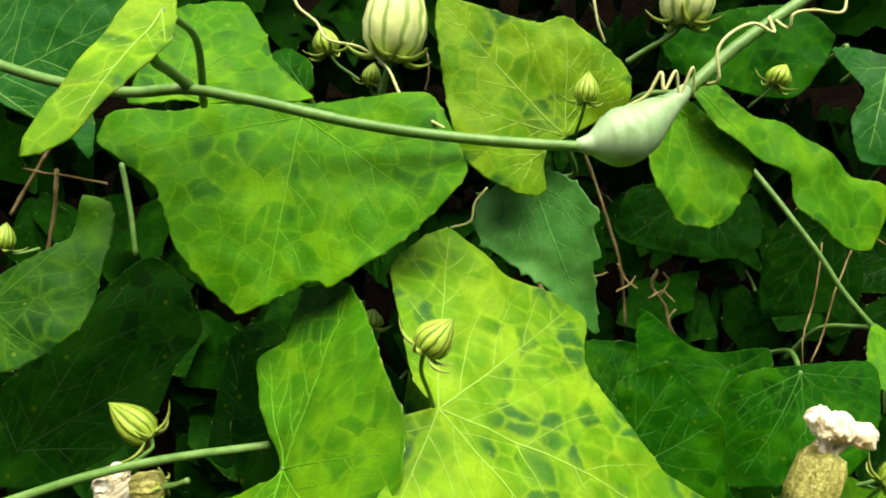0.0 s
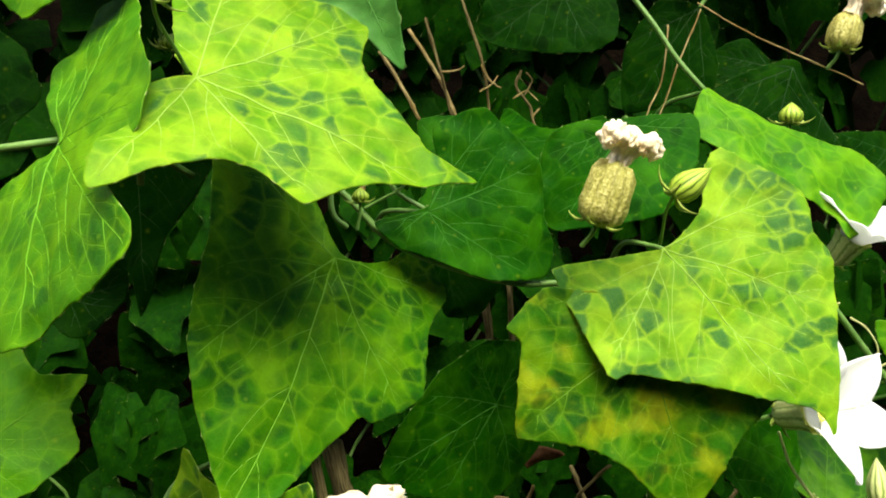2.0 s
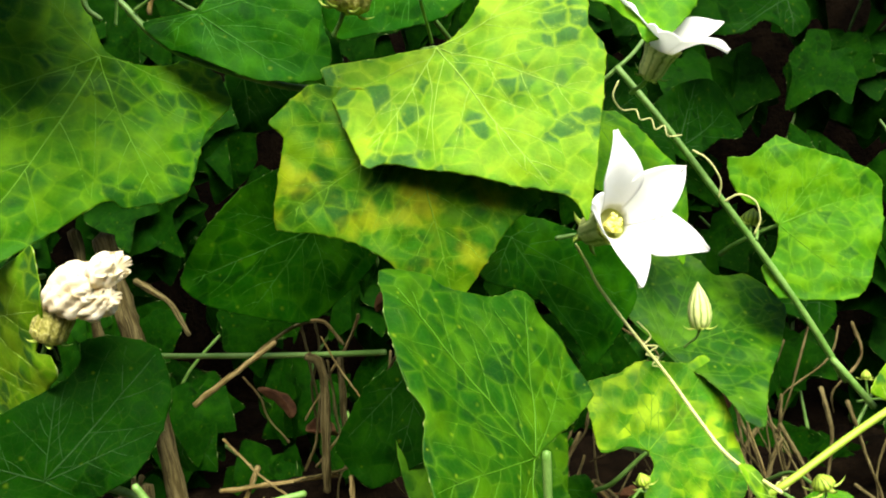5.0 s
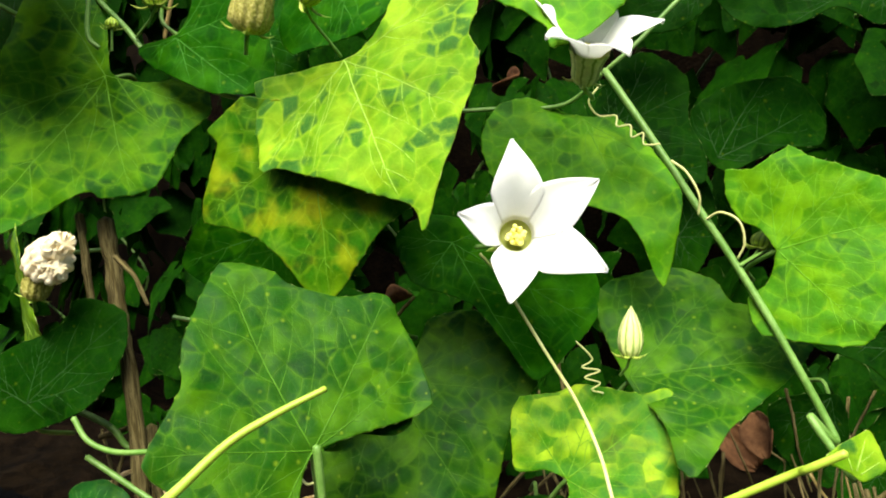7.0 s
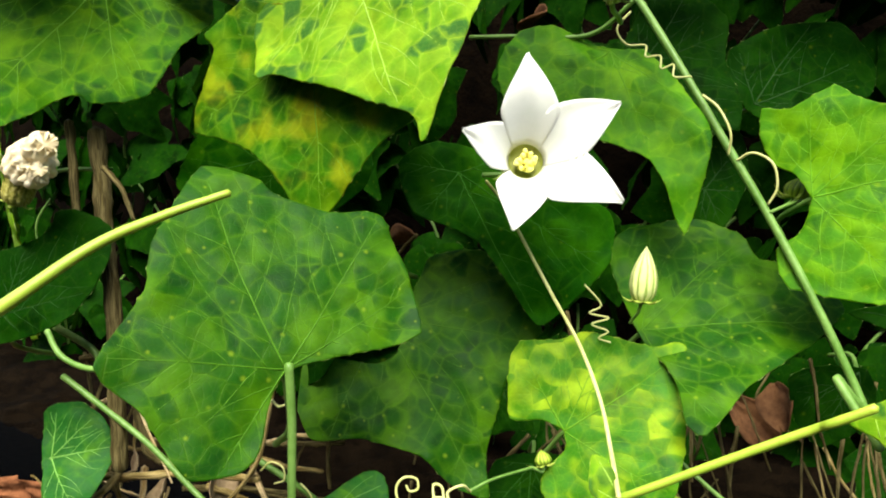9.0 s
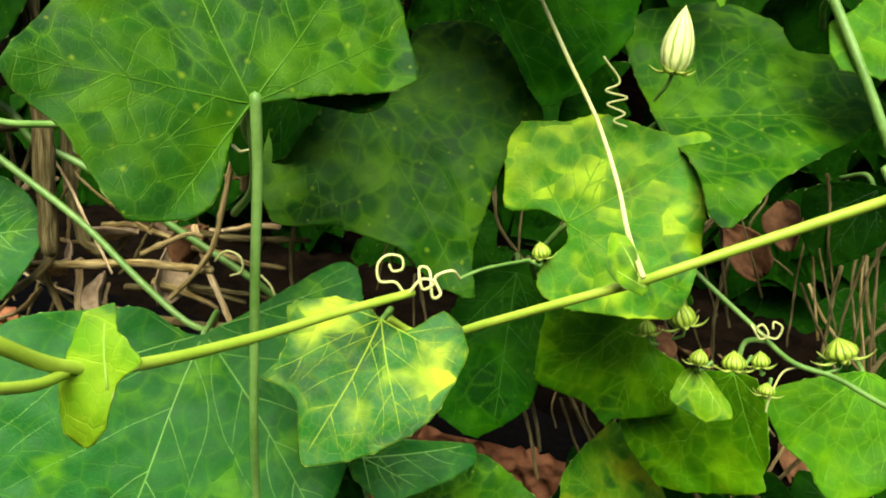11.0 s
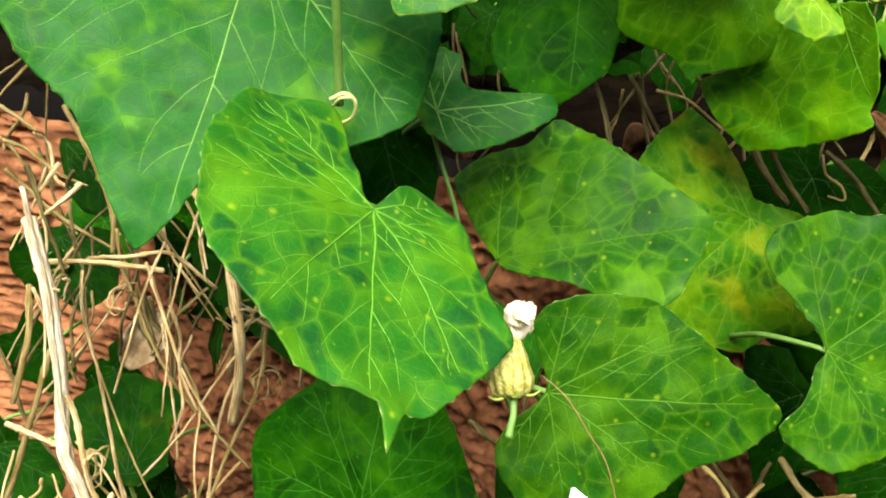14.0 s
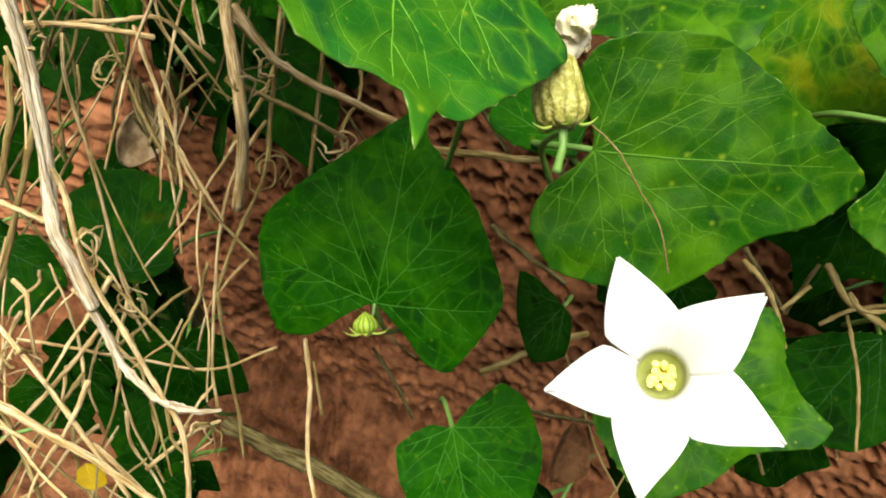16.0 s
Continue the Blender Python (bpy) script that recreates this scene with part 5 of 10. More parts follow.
leaf((0.2638, 0.2688, 0.9453), (57.6, -27.5, 47.3), 15.9, [(-38, 10.5), (-1, 15.9), (13, 12.8), (16, 5.5), (90, 1.5), (-132, 2.2), (-59, 6.7)], 1, 0.20, 0.12, False)
# random filler leaves: near-black colour stands in for the dark cavity by the wall
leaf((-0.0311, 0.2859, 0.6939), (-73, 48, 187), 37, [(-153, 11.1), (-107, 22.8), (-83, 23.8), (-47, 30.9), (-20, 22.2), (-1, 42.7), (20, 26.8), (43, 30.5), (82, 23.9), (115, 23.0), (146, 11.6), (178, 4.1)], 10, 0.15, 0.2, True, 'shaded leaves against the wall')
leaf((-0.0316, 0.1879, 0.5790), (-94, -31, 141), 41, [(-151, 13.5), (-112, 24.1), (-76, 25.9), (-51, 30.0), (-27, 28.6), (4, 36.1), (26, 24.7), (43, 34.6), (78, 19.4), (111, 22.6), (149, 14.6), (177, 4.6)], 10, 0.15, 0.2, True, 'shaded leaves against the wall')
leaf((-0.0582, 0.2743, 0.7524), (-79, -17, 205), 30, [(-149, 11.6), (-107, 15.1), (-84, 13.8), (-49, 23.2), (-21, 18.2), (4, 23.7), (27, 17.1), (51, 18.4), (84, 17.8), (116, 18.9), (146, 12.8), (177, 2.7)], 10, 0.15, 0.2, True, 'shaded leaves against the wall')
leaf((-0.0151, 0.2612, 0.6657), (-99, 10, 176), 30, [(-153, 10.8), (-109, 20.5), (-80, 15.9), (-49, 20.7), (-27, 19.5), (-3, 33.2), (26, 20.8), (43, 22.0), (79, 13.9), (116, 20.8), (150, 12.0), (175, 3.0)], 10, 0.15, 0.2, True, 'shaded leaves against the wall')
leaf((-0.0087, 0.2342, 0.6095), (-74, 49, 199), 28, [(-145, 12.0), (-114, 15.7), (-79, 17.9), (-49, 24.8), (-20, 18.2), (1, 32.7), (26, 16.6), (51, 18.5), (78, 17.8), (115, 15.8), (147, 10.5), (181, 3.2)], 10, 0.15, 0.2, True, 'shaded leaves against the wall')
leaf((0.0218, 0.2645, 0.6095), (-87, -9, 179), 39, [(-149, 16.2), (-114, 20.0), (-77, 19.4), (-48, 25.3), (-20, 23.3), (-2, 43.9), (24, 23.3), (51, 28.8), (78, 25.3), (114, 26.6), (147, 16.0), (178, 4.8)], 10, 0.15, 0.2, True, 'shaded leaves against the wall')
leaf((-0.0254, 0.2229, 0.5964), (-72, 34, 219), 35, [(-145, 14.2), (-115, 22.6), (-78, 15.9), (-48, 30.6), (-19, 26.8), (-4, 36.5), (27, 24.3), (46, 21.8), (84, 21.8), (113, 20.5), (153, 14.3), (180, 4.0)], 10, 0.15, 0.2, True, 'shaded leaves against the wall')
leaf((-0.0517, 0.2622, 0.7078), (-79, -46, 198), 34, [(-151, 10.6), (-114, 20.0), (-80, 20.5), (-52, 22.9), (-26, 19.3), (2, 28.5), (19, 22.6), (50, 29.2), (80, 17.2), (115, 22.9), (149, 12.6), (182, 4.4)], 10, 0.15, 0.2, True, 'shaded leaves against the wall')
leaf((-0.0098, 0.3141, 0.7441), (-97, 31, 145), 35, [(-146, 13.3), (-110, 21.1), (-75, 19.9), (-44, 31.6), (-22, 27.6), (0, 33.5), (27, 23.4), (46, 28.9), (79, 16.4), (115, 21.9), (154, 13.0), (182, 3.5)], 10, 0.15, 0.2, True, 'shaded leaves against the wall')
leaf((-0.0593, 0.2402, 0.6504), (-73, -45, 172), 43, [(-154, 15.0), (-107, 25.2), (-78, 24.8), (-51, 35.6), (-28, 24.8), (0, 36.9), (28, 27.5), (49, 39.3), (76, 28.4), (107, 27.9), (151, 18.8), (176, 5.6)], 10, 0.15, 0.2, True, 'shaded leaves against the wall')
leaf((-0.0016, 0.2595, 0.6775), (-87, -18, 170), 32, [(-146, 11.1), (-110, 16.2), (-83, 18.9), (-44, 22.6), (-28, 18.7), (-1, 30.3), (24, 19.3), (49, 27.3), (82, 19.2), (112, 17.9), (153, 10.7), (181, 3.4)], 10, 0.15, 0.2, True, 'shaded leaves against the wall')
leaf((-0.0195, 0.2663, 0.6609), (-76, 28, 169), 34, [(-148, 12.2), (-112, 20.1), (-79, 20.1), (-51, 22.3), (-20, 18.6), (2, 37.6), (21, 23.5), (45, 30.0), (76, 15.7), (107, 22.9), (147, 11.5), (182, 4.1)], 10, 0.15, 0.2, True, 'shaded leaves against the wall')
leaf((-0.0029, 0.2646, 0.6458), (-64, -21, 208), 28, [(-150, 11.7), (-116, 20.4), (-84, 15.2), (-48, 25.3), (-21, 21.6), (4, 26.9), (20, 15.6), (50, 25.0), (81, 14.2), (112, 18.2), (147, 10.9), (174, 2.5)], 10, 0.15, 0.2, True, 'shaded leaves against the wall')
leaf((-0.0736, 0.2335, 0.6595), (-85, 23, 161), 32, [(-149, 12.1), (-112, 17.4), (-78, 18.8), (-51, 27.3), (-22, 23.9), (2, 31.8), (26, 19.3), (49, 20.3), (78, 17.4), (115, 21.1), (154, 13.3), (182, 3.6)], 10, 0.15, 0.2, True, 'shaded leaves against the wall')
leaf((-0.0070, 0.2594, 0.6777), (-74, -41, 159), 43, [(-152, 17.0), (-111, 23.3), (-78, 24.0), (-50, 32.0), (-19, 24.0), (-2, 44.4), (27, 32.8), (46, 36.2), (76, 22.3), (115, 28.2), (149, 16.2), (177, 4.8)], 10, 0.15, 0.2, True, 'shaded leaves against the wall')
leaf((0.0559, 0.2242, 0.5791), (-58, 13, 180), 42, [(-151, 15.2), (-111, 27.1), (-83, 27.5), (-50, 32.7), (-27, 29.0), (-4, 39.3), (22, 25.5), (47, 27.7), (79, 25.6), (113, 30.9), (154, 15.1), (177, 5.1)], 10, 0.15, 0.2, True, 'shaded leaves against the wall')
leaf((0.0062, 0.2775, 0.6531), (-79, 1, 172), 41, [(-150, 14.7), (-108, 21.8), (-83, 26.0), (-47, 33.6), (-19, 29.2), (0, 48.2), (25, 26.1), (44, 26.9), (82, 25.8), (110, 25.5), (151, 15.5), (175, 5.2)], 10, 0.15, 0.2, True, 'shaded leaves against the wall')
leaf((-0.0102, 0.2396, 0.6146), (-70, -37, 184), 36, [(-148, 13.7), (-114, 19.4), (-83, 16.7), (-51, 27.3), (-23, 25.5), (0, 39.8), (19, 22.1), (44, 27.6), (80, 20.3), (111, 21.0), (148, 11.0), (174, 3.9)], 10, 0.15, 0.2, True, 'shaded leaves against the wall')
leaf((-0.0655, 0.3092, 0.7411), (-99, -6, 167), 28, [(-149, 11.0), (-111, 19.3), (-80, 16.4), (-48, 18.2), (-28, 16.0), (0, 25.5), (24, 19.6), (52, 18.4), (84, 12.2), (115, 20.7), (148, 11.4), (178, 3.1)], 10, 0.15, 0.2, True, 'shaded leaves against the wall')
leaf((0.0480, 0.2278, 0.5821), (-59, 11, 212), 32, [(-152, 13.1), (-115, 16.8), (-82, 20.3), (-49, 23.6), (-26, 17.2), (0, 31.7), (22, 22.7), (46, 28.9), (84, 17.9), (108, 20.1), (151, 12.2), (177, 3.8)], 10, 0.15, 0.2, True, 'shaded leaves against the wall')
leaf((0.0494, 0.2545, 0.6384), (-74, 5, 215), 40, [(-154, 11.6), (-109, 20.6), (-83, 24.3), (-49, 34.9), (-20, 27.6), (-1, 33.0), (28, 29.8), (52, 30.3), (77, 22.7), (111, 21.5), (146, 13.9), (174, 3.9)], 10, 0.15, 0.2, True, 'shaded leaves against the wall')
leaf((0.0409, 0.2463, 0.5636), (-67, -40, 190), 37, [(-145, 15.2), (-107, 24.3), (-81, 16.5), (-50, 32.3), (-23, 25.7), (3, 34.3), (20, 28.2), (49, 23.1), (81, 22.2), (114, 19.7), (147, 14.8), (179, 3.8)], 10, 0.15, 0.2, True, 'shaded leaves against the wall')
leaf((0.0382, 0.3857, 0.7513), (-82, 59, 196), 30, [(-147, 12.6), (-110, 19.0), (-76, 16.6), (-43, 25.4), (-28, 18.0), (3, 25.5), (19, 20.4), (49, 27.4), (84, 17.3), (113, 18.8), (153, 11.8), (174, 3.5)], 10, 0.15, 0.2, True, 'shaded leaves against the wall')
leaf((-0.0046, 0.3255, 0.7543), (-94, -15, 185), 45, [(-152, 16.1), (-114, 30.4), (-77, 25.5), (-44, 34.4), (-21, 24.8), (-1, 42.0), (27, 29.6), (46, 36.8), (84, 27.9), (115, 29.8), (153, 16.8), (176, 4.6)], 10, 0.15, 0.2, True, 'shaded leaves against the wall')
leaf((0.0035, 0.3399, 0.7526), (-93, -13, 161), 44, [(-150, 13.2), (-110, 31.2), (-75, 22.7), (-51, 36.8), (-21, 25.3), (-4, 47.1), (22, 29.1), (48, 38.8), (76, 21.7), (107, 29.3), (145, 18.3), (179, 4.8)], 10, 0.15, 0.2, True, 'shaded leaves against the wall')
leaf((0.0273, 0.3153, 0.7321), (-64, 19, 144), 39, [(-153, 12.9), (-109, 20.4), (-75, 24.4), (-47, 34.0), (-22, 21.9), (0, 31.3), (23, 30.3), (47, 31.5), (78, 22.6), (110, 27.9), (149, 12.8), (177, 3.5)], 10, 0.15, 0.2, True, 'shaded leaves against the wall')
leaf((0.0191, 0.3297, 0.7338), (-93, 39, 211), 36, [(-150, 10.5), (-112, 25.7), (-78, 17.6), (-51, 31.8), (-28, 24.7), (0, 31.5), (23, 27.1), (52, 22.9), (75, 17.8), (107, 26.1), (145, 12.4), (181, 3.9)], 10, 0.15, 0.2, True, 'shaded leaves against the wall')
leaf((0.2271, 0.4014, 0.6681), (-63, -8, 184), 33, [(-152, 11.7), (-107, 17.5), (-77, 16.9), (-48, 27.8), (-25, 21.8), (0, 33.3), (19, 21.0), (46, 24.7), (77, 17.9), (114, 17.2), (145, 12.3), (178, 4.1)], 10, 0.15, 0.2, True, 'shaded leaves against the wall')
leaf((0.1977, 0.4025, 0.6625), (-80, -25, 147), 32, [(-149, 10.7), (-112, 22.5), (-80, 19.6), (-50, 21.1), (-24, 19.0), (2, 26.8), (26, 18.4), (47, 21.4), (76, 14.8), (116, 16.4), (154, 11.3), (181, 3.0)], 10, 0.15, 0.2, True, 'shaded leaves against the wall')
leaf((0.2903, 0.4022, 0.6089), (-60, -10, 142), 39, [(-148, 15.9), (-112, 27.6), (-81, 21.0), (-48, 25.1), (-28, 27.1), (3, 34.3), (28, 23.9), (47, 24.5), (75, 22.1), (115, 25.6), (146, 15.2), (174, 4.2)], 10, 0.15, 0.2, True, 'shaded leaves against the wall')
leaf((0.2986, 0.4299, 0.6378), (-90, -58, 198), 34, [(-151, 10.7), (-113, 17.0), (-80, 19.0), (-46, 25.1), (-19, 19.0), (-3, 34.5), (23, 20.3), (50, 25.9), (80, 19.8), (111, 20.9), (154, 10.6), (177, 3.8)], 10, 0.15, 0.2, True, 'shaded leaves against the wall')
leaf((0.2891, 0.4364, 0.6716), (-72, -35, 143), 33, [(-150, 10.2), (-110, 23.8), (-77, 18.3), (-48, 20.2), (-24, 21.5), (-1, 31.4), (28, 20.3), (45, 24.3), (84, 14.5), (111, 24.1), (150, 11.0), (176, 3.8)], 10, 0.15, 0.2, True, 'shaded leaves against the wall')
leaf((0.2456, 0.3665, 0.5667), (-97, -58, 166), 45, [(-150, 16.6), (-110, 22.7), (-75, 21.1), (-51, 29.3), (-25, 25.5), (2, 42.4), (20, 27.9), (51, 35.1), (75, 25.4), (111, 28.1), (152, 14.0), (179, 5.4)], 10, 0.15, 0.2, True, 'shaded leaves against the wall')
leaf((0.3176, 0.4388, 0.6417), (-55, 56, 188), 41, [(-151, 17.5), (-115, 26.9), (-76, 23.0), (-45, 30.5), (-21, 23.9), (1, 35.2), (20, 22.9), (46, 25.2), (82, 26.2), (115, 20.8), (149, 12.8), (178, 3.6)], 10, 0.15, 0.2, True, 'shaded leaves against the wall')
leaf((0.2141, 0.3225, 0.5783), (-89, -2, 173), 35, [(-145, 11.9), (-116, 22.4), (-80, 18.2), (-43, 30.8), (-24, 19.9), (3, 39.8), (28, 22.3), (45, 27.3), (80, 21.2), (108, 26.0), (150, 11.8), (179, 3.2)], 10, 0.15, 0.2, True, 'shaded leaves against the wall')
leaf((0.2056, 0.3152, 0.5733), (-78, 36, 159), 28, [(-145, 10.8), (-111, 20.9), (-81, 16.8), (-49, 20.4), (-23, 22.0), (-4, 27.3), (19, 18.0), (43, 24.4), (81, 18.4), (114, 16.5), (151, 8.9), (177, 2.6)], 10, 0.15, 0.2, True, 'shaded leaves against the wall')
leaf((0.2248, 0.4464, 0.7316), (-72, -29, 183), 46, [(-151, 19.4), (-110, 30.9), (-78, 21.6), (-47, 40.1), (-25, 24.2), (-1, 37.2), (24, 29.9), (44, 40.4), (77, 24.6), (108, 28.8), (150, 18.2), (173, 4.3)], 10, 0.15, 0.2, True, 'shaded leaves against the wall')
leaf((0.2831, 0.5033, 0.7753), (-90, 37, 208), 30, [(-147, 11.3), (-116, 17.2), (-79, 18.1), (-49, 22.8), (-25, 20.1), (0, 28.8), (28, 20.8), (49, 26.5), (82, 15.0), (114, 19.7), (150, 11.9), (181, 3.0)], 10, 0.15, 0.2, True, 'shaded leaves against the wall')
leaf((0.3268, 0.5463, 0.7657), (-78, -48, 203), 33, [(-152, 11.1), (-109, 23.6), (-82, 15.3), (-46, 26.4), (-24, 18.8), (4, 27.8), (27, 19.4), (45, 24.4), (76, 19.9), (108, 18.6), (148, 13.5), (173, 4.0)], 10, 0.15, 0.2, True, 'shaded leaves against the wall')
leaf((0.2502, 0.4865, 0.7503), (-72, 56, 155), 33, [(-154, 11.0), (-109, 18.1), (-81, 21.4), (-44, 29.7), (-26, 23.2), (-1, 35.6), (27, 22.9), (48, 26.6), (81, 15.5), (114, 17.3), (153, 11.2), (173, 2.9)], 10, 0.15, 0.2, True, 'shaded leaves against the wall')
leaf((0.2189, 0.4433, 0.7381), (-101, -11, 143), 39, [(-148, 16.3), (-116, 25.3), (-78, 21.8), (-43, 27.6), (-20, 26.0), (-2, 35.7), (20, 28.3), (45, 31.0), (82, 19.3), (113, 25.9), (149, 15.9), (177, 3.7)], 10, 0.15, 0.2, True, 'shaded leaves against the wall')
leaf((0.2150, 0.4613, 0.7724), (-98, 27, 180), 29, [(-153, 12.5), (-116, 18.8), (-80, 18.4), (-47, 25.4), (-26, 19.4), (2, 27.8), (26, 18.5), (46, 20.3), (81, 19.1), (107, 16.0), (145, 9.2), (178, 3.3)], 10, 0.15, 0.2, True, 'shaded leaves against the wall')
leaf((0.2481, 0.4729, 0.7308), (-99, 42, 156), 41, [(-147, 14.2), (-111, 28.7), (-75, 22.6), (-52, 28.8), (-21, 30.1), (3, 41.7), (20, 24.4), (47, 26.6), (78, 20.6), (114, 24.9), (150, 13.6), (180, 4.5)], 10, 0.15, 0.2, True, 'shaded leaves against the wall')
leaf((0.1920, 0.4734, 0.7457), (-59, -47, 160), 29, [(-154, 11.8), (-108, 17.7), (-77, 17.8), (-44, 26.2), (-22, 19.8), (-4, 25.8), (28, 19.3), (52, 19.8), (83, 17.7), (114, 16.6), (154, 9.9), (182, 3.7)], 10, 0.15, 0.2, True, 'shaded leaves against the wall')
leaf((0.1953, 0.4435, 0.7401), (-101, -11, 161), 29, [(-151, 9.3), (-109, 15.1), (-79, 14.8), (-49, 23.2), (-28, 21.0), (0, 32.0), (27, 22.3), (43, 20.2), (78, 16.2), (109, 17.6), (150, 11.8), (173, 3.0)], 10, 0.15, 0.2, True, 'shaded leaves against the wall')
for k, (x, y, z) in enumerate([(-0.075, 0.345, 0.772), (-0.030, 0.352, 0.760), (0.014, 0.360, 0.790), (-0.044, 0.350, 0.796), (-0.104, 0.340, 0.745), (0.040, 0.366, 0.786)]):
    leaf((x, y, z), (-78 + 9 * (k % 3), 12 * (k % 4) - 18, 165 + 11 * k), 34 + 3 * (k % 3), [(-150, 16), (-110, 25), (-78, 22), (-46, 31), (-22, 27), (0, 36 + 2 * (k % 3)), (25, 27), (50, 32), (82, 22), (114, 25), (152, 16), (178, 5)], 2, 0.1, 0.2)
# added shade-coloured leaves that cover and darken the wall on the right
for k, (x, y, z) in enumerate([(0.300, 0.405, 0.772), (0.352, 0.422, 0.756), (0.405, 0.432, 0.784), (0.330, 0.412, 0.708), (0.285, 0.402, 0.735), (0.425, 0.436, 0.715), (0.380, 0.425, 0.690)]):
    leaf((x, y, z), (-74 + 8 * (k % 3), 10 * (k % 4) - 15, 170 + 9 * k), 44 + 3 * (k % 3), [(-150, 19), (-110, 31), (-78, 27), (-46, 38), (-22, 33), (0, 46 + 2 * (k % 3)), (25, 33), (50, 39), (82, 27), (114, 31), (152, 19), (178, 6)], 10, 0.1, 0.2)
# more of these added near-black leaves, over the wall's bright top edge
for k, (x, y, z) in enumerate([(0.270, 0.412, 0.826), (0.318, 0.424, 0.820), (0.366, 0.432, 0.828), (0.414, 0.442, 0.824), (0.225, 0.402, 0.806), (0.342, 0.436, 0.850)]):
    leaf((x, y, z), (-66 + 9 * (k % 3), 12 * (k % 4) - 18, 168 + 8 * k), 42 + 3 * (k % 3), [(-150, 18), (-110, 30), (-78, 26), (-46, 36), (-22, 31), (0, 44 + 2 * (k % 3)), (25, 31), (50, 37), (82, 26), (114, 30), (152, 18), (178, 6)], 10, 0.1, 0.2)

# ---- deep filler foliage behind, shade put into its colour ----
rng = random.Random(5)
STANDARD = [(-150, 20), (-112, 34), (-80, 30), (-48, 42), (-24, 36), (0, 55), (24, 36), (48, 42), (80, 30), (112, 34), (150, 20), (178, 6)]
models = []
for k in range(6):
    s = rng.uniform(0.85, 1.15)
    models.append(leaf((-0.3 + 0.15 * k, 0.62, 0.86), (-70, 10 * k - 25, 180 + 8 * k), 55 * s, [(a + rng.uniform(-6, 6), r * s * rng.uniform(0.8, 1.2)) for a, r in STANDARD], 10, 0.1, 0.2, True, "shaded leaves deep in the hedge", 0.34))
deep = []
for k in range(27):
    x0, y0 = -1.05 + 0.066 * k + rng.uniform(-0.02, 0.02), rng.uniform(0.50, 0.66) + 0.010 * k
    # upper part, out of view, leans forward and is denser to shade the hollow
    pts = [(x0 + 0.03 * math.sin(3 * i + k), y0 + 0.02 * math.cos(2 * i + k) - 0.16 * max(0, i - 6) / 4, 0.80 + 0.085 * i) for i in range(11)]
    stem("vine_stem", pts, 1.5, 1.2, "stem", "added green vine stem that carries the filler leaves")
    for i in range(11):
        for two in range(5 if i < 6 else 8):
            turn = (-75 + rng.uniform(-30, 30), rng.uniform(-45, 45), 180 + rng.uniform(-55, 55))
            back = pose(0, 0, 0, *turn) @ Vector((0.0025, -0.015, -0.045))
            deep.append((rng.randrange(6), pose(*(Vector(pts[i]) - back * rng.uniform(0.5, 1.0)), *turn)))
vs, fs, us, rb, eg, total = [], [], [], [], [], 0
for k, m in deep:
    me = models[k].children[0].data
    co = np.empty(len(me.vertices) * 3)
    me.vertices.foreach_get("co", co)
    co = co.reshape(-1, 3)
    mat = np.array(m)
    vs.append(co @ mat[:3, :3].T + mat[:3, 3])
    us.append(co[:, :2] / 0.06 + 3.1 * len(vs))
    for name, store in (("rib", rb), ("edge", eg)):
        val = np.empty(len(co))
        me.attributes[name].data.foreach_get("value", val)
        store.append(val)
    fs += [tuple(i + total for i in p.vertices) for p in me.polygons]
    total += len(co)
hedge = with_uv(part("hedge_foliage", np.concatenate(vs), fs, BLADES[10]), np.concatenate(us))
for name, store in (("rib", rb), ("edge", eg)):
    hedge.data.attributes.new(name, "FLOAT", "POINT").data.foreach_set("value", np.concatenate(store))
tagged(hedge, "dense filler leaves coloured as shade, with an unseen canopy", "foliage", "", "stuff")

# ---- stems, tendrils, dry twigs ----
stem('vine_stem', [(-0.0988, 0.2000, 1.2631), (-0.0756, 0.1980, 1.2546), (-0.0531, 0.1960, 1.2496), (-0.0364, 0.1960, 1.2495), (-0.0189, 0.1970, 1.2459), (0.0100, 0.2000, 1.2386), (0.0391, 0.2040, 1.2340), (0.0703, 0.2080, 1.2310)], 1.50, 1.50, 'stem', 'pale green vine stem with a swollen node')
stem('vine_stem', [(0.0912, 0.2140, 1.2426), (0.1105, 0.2220, 1.2588), (0.1324, 0.2300, 1.2734), (0.1543, 0.2360, 1.2872)], 1.90, 1.60, 'stem', 'pale green vine stem above the swollen node')
stem('vine_stem', [(-0.0890, 0.1880, 1.1438), (-0.0655, 0.1920, 1.1502), (-0.0446, 0.1960, 1.1536), (-0.0194, 0.2000, 1.1556)], 1.30, 1.10, 'stem', 'green side stem carrying a leaf and a bud')
stem('vine_stem', [(0.1419, 0.3300, 1.2409), (0.1491, 0.3250, 1.2308), (0.1675, 0.3180, 1.2011), (0.1772, 0.3150, 1.1830), (0.1872, 0.3130, 1.1688)], 1.10, 1.00, 'stem', 'slender green stem behind the leaves')
stem('vine_stem', [(0.0236, 0.2500, 1.1589), (0.0385, 0.2500, 1.1466), (0.0508, 0.2520, 1.1350), (0.0626, 0.2550, 1.1204), (0.0774, 0.2580, 1.1113), (0.0964, 0.2620, 1.1038), (0.1080, 0.2660, 1.1005), (0.1221, 0.2700, 1.0994)], 1.20, 1.20, 'stem', 'green stem passing behind a mottled leaf')
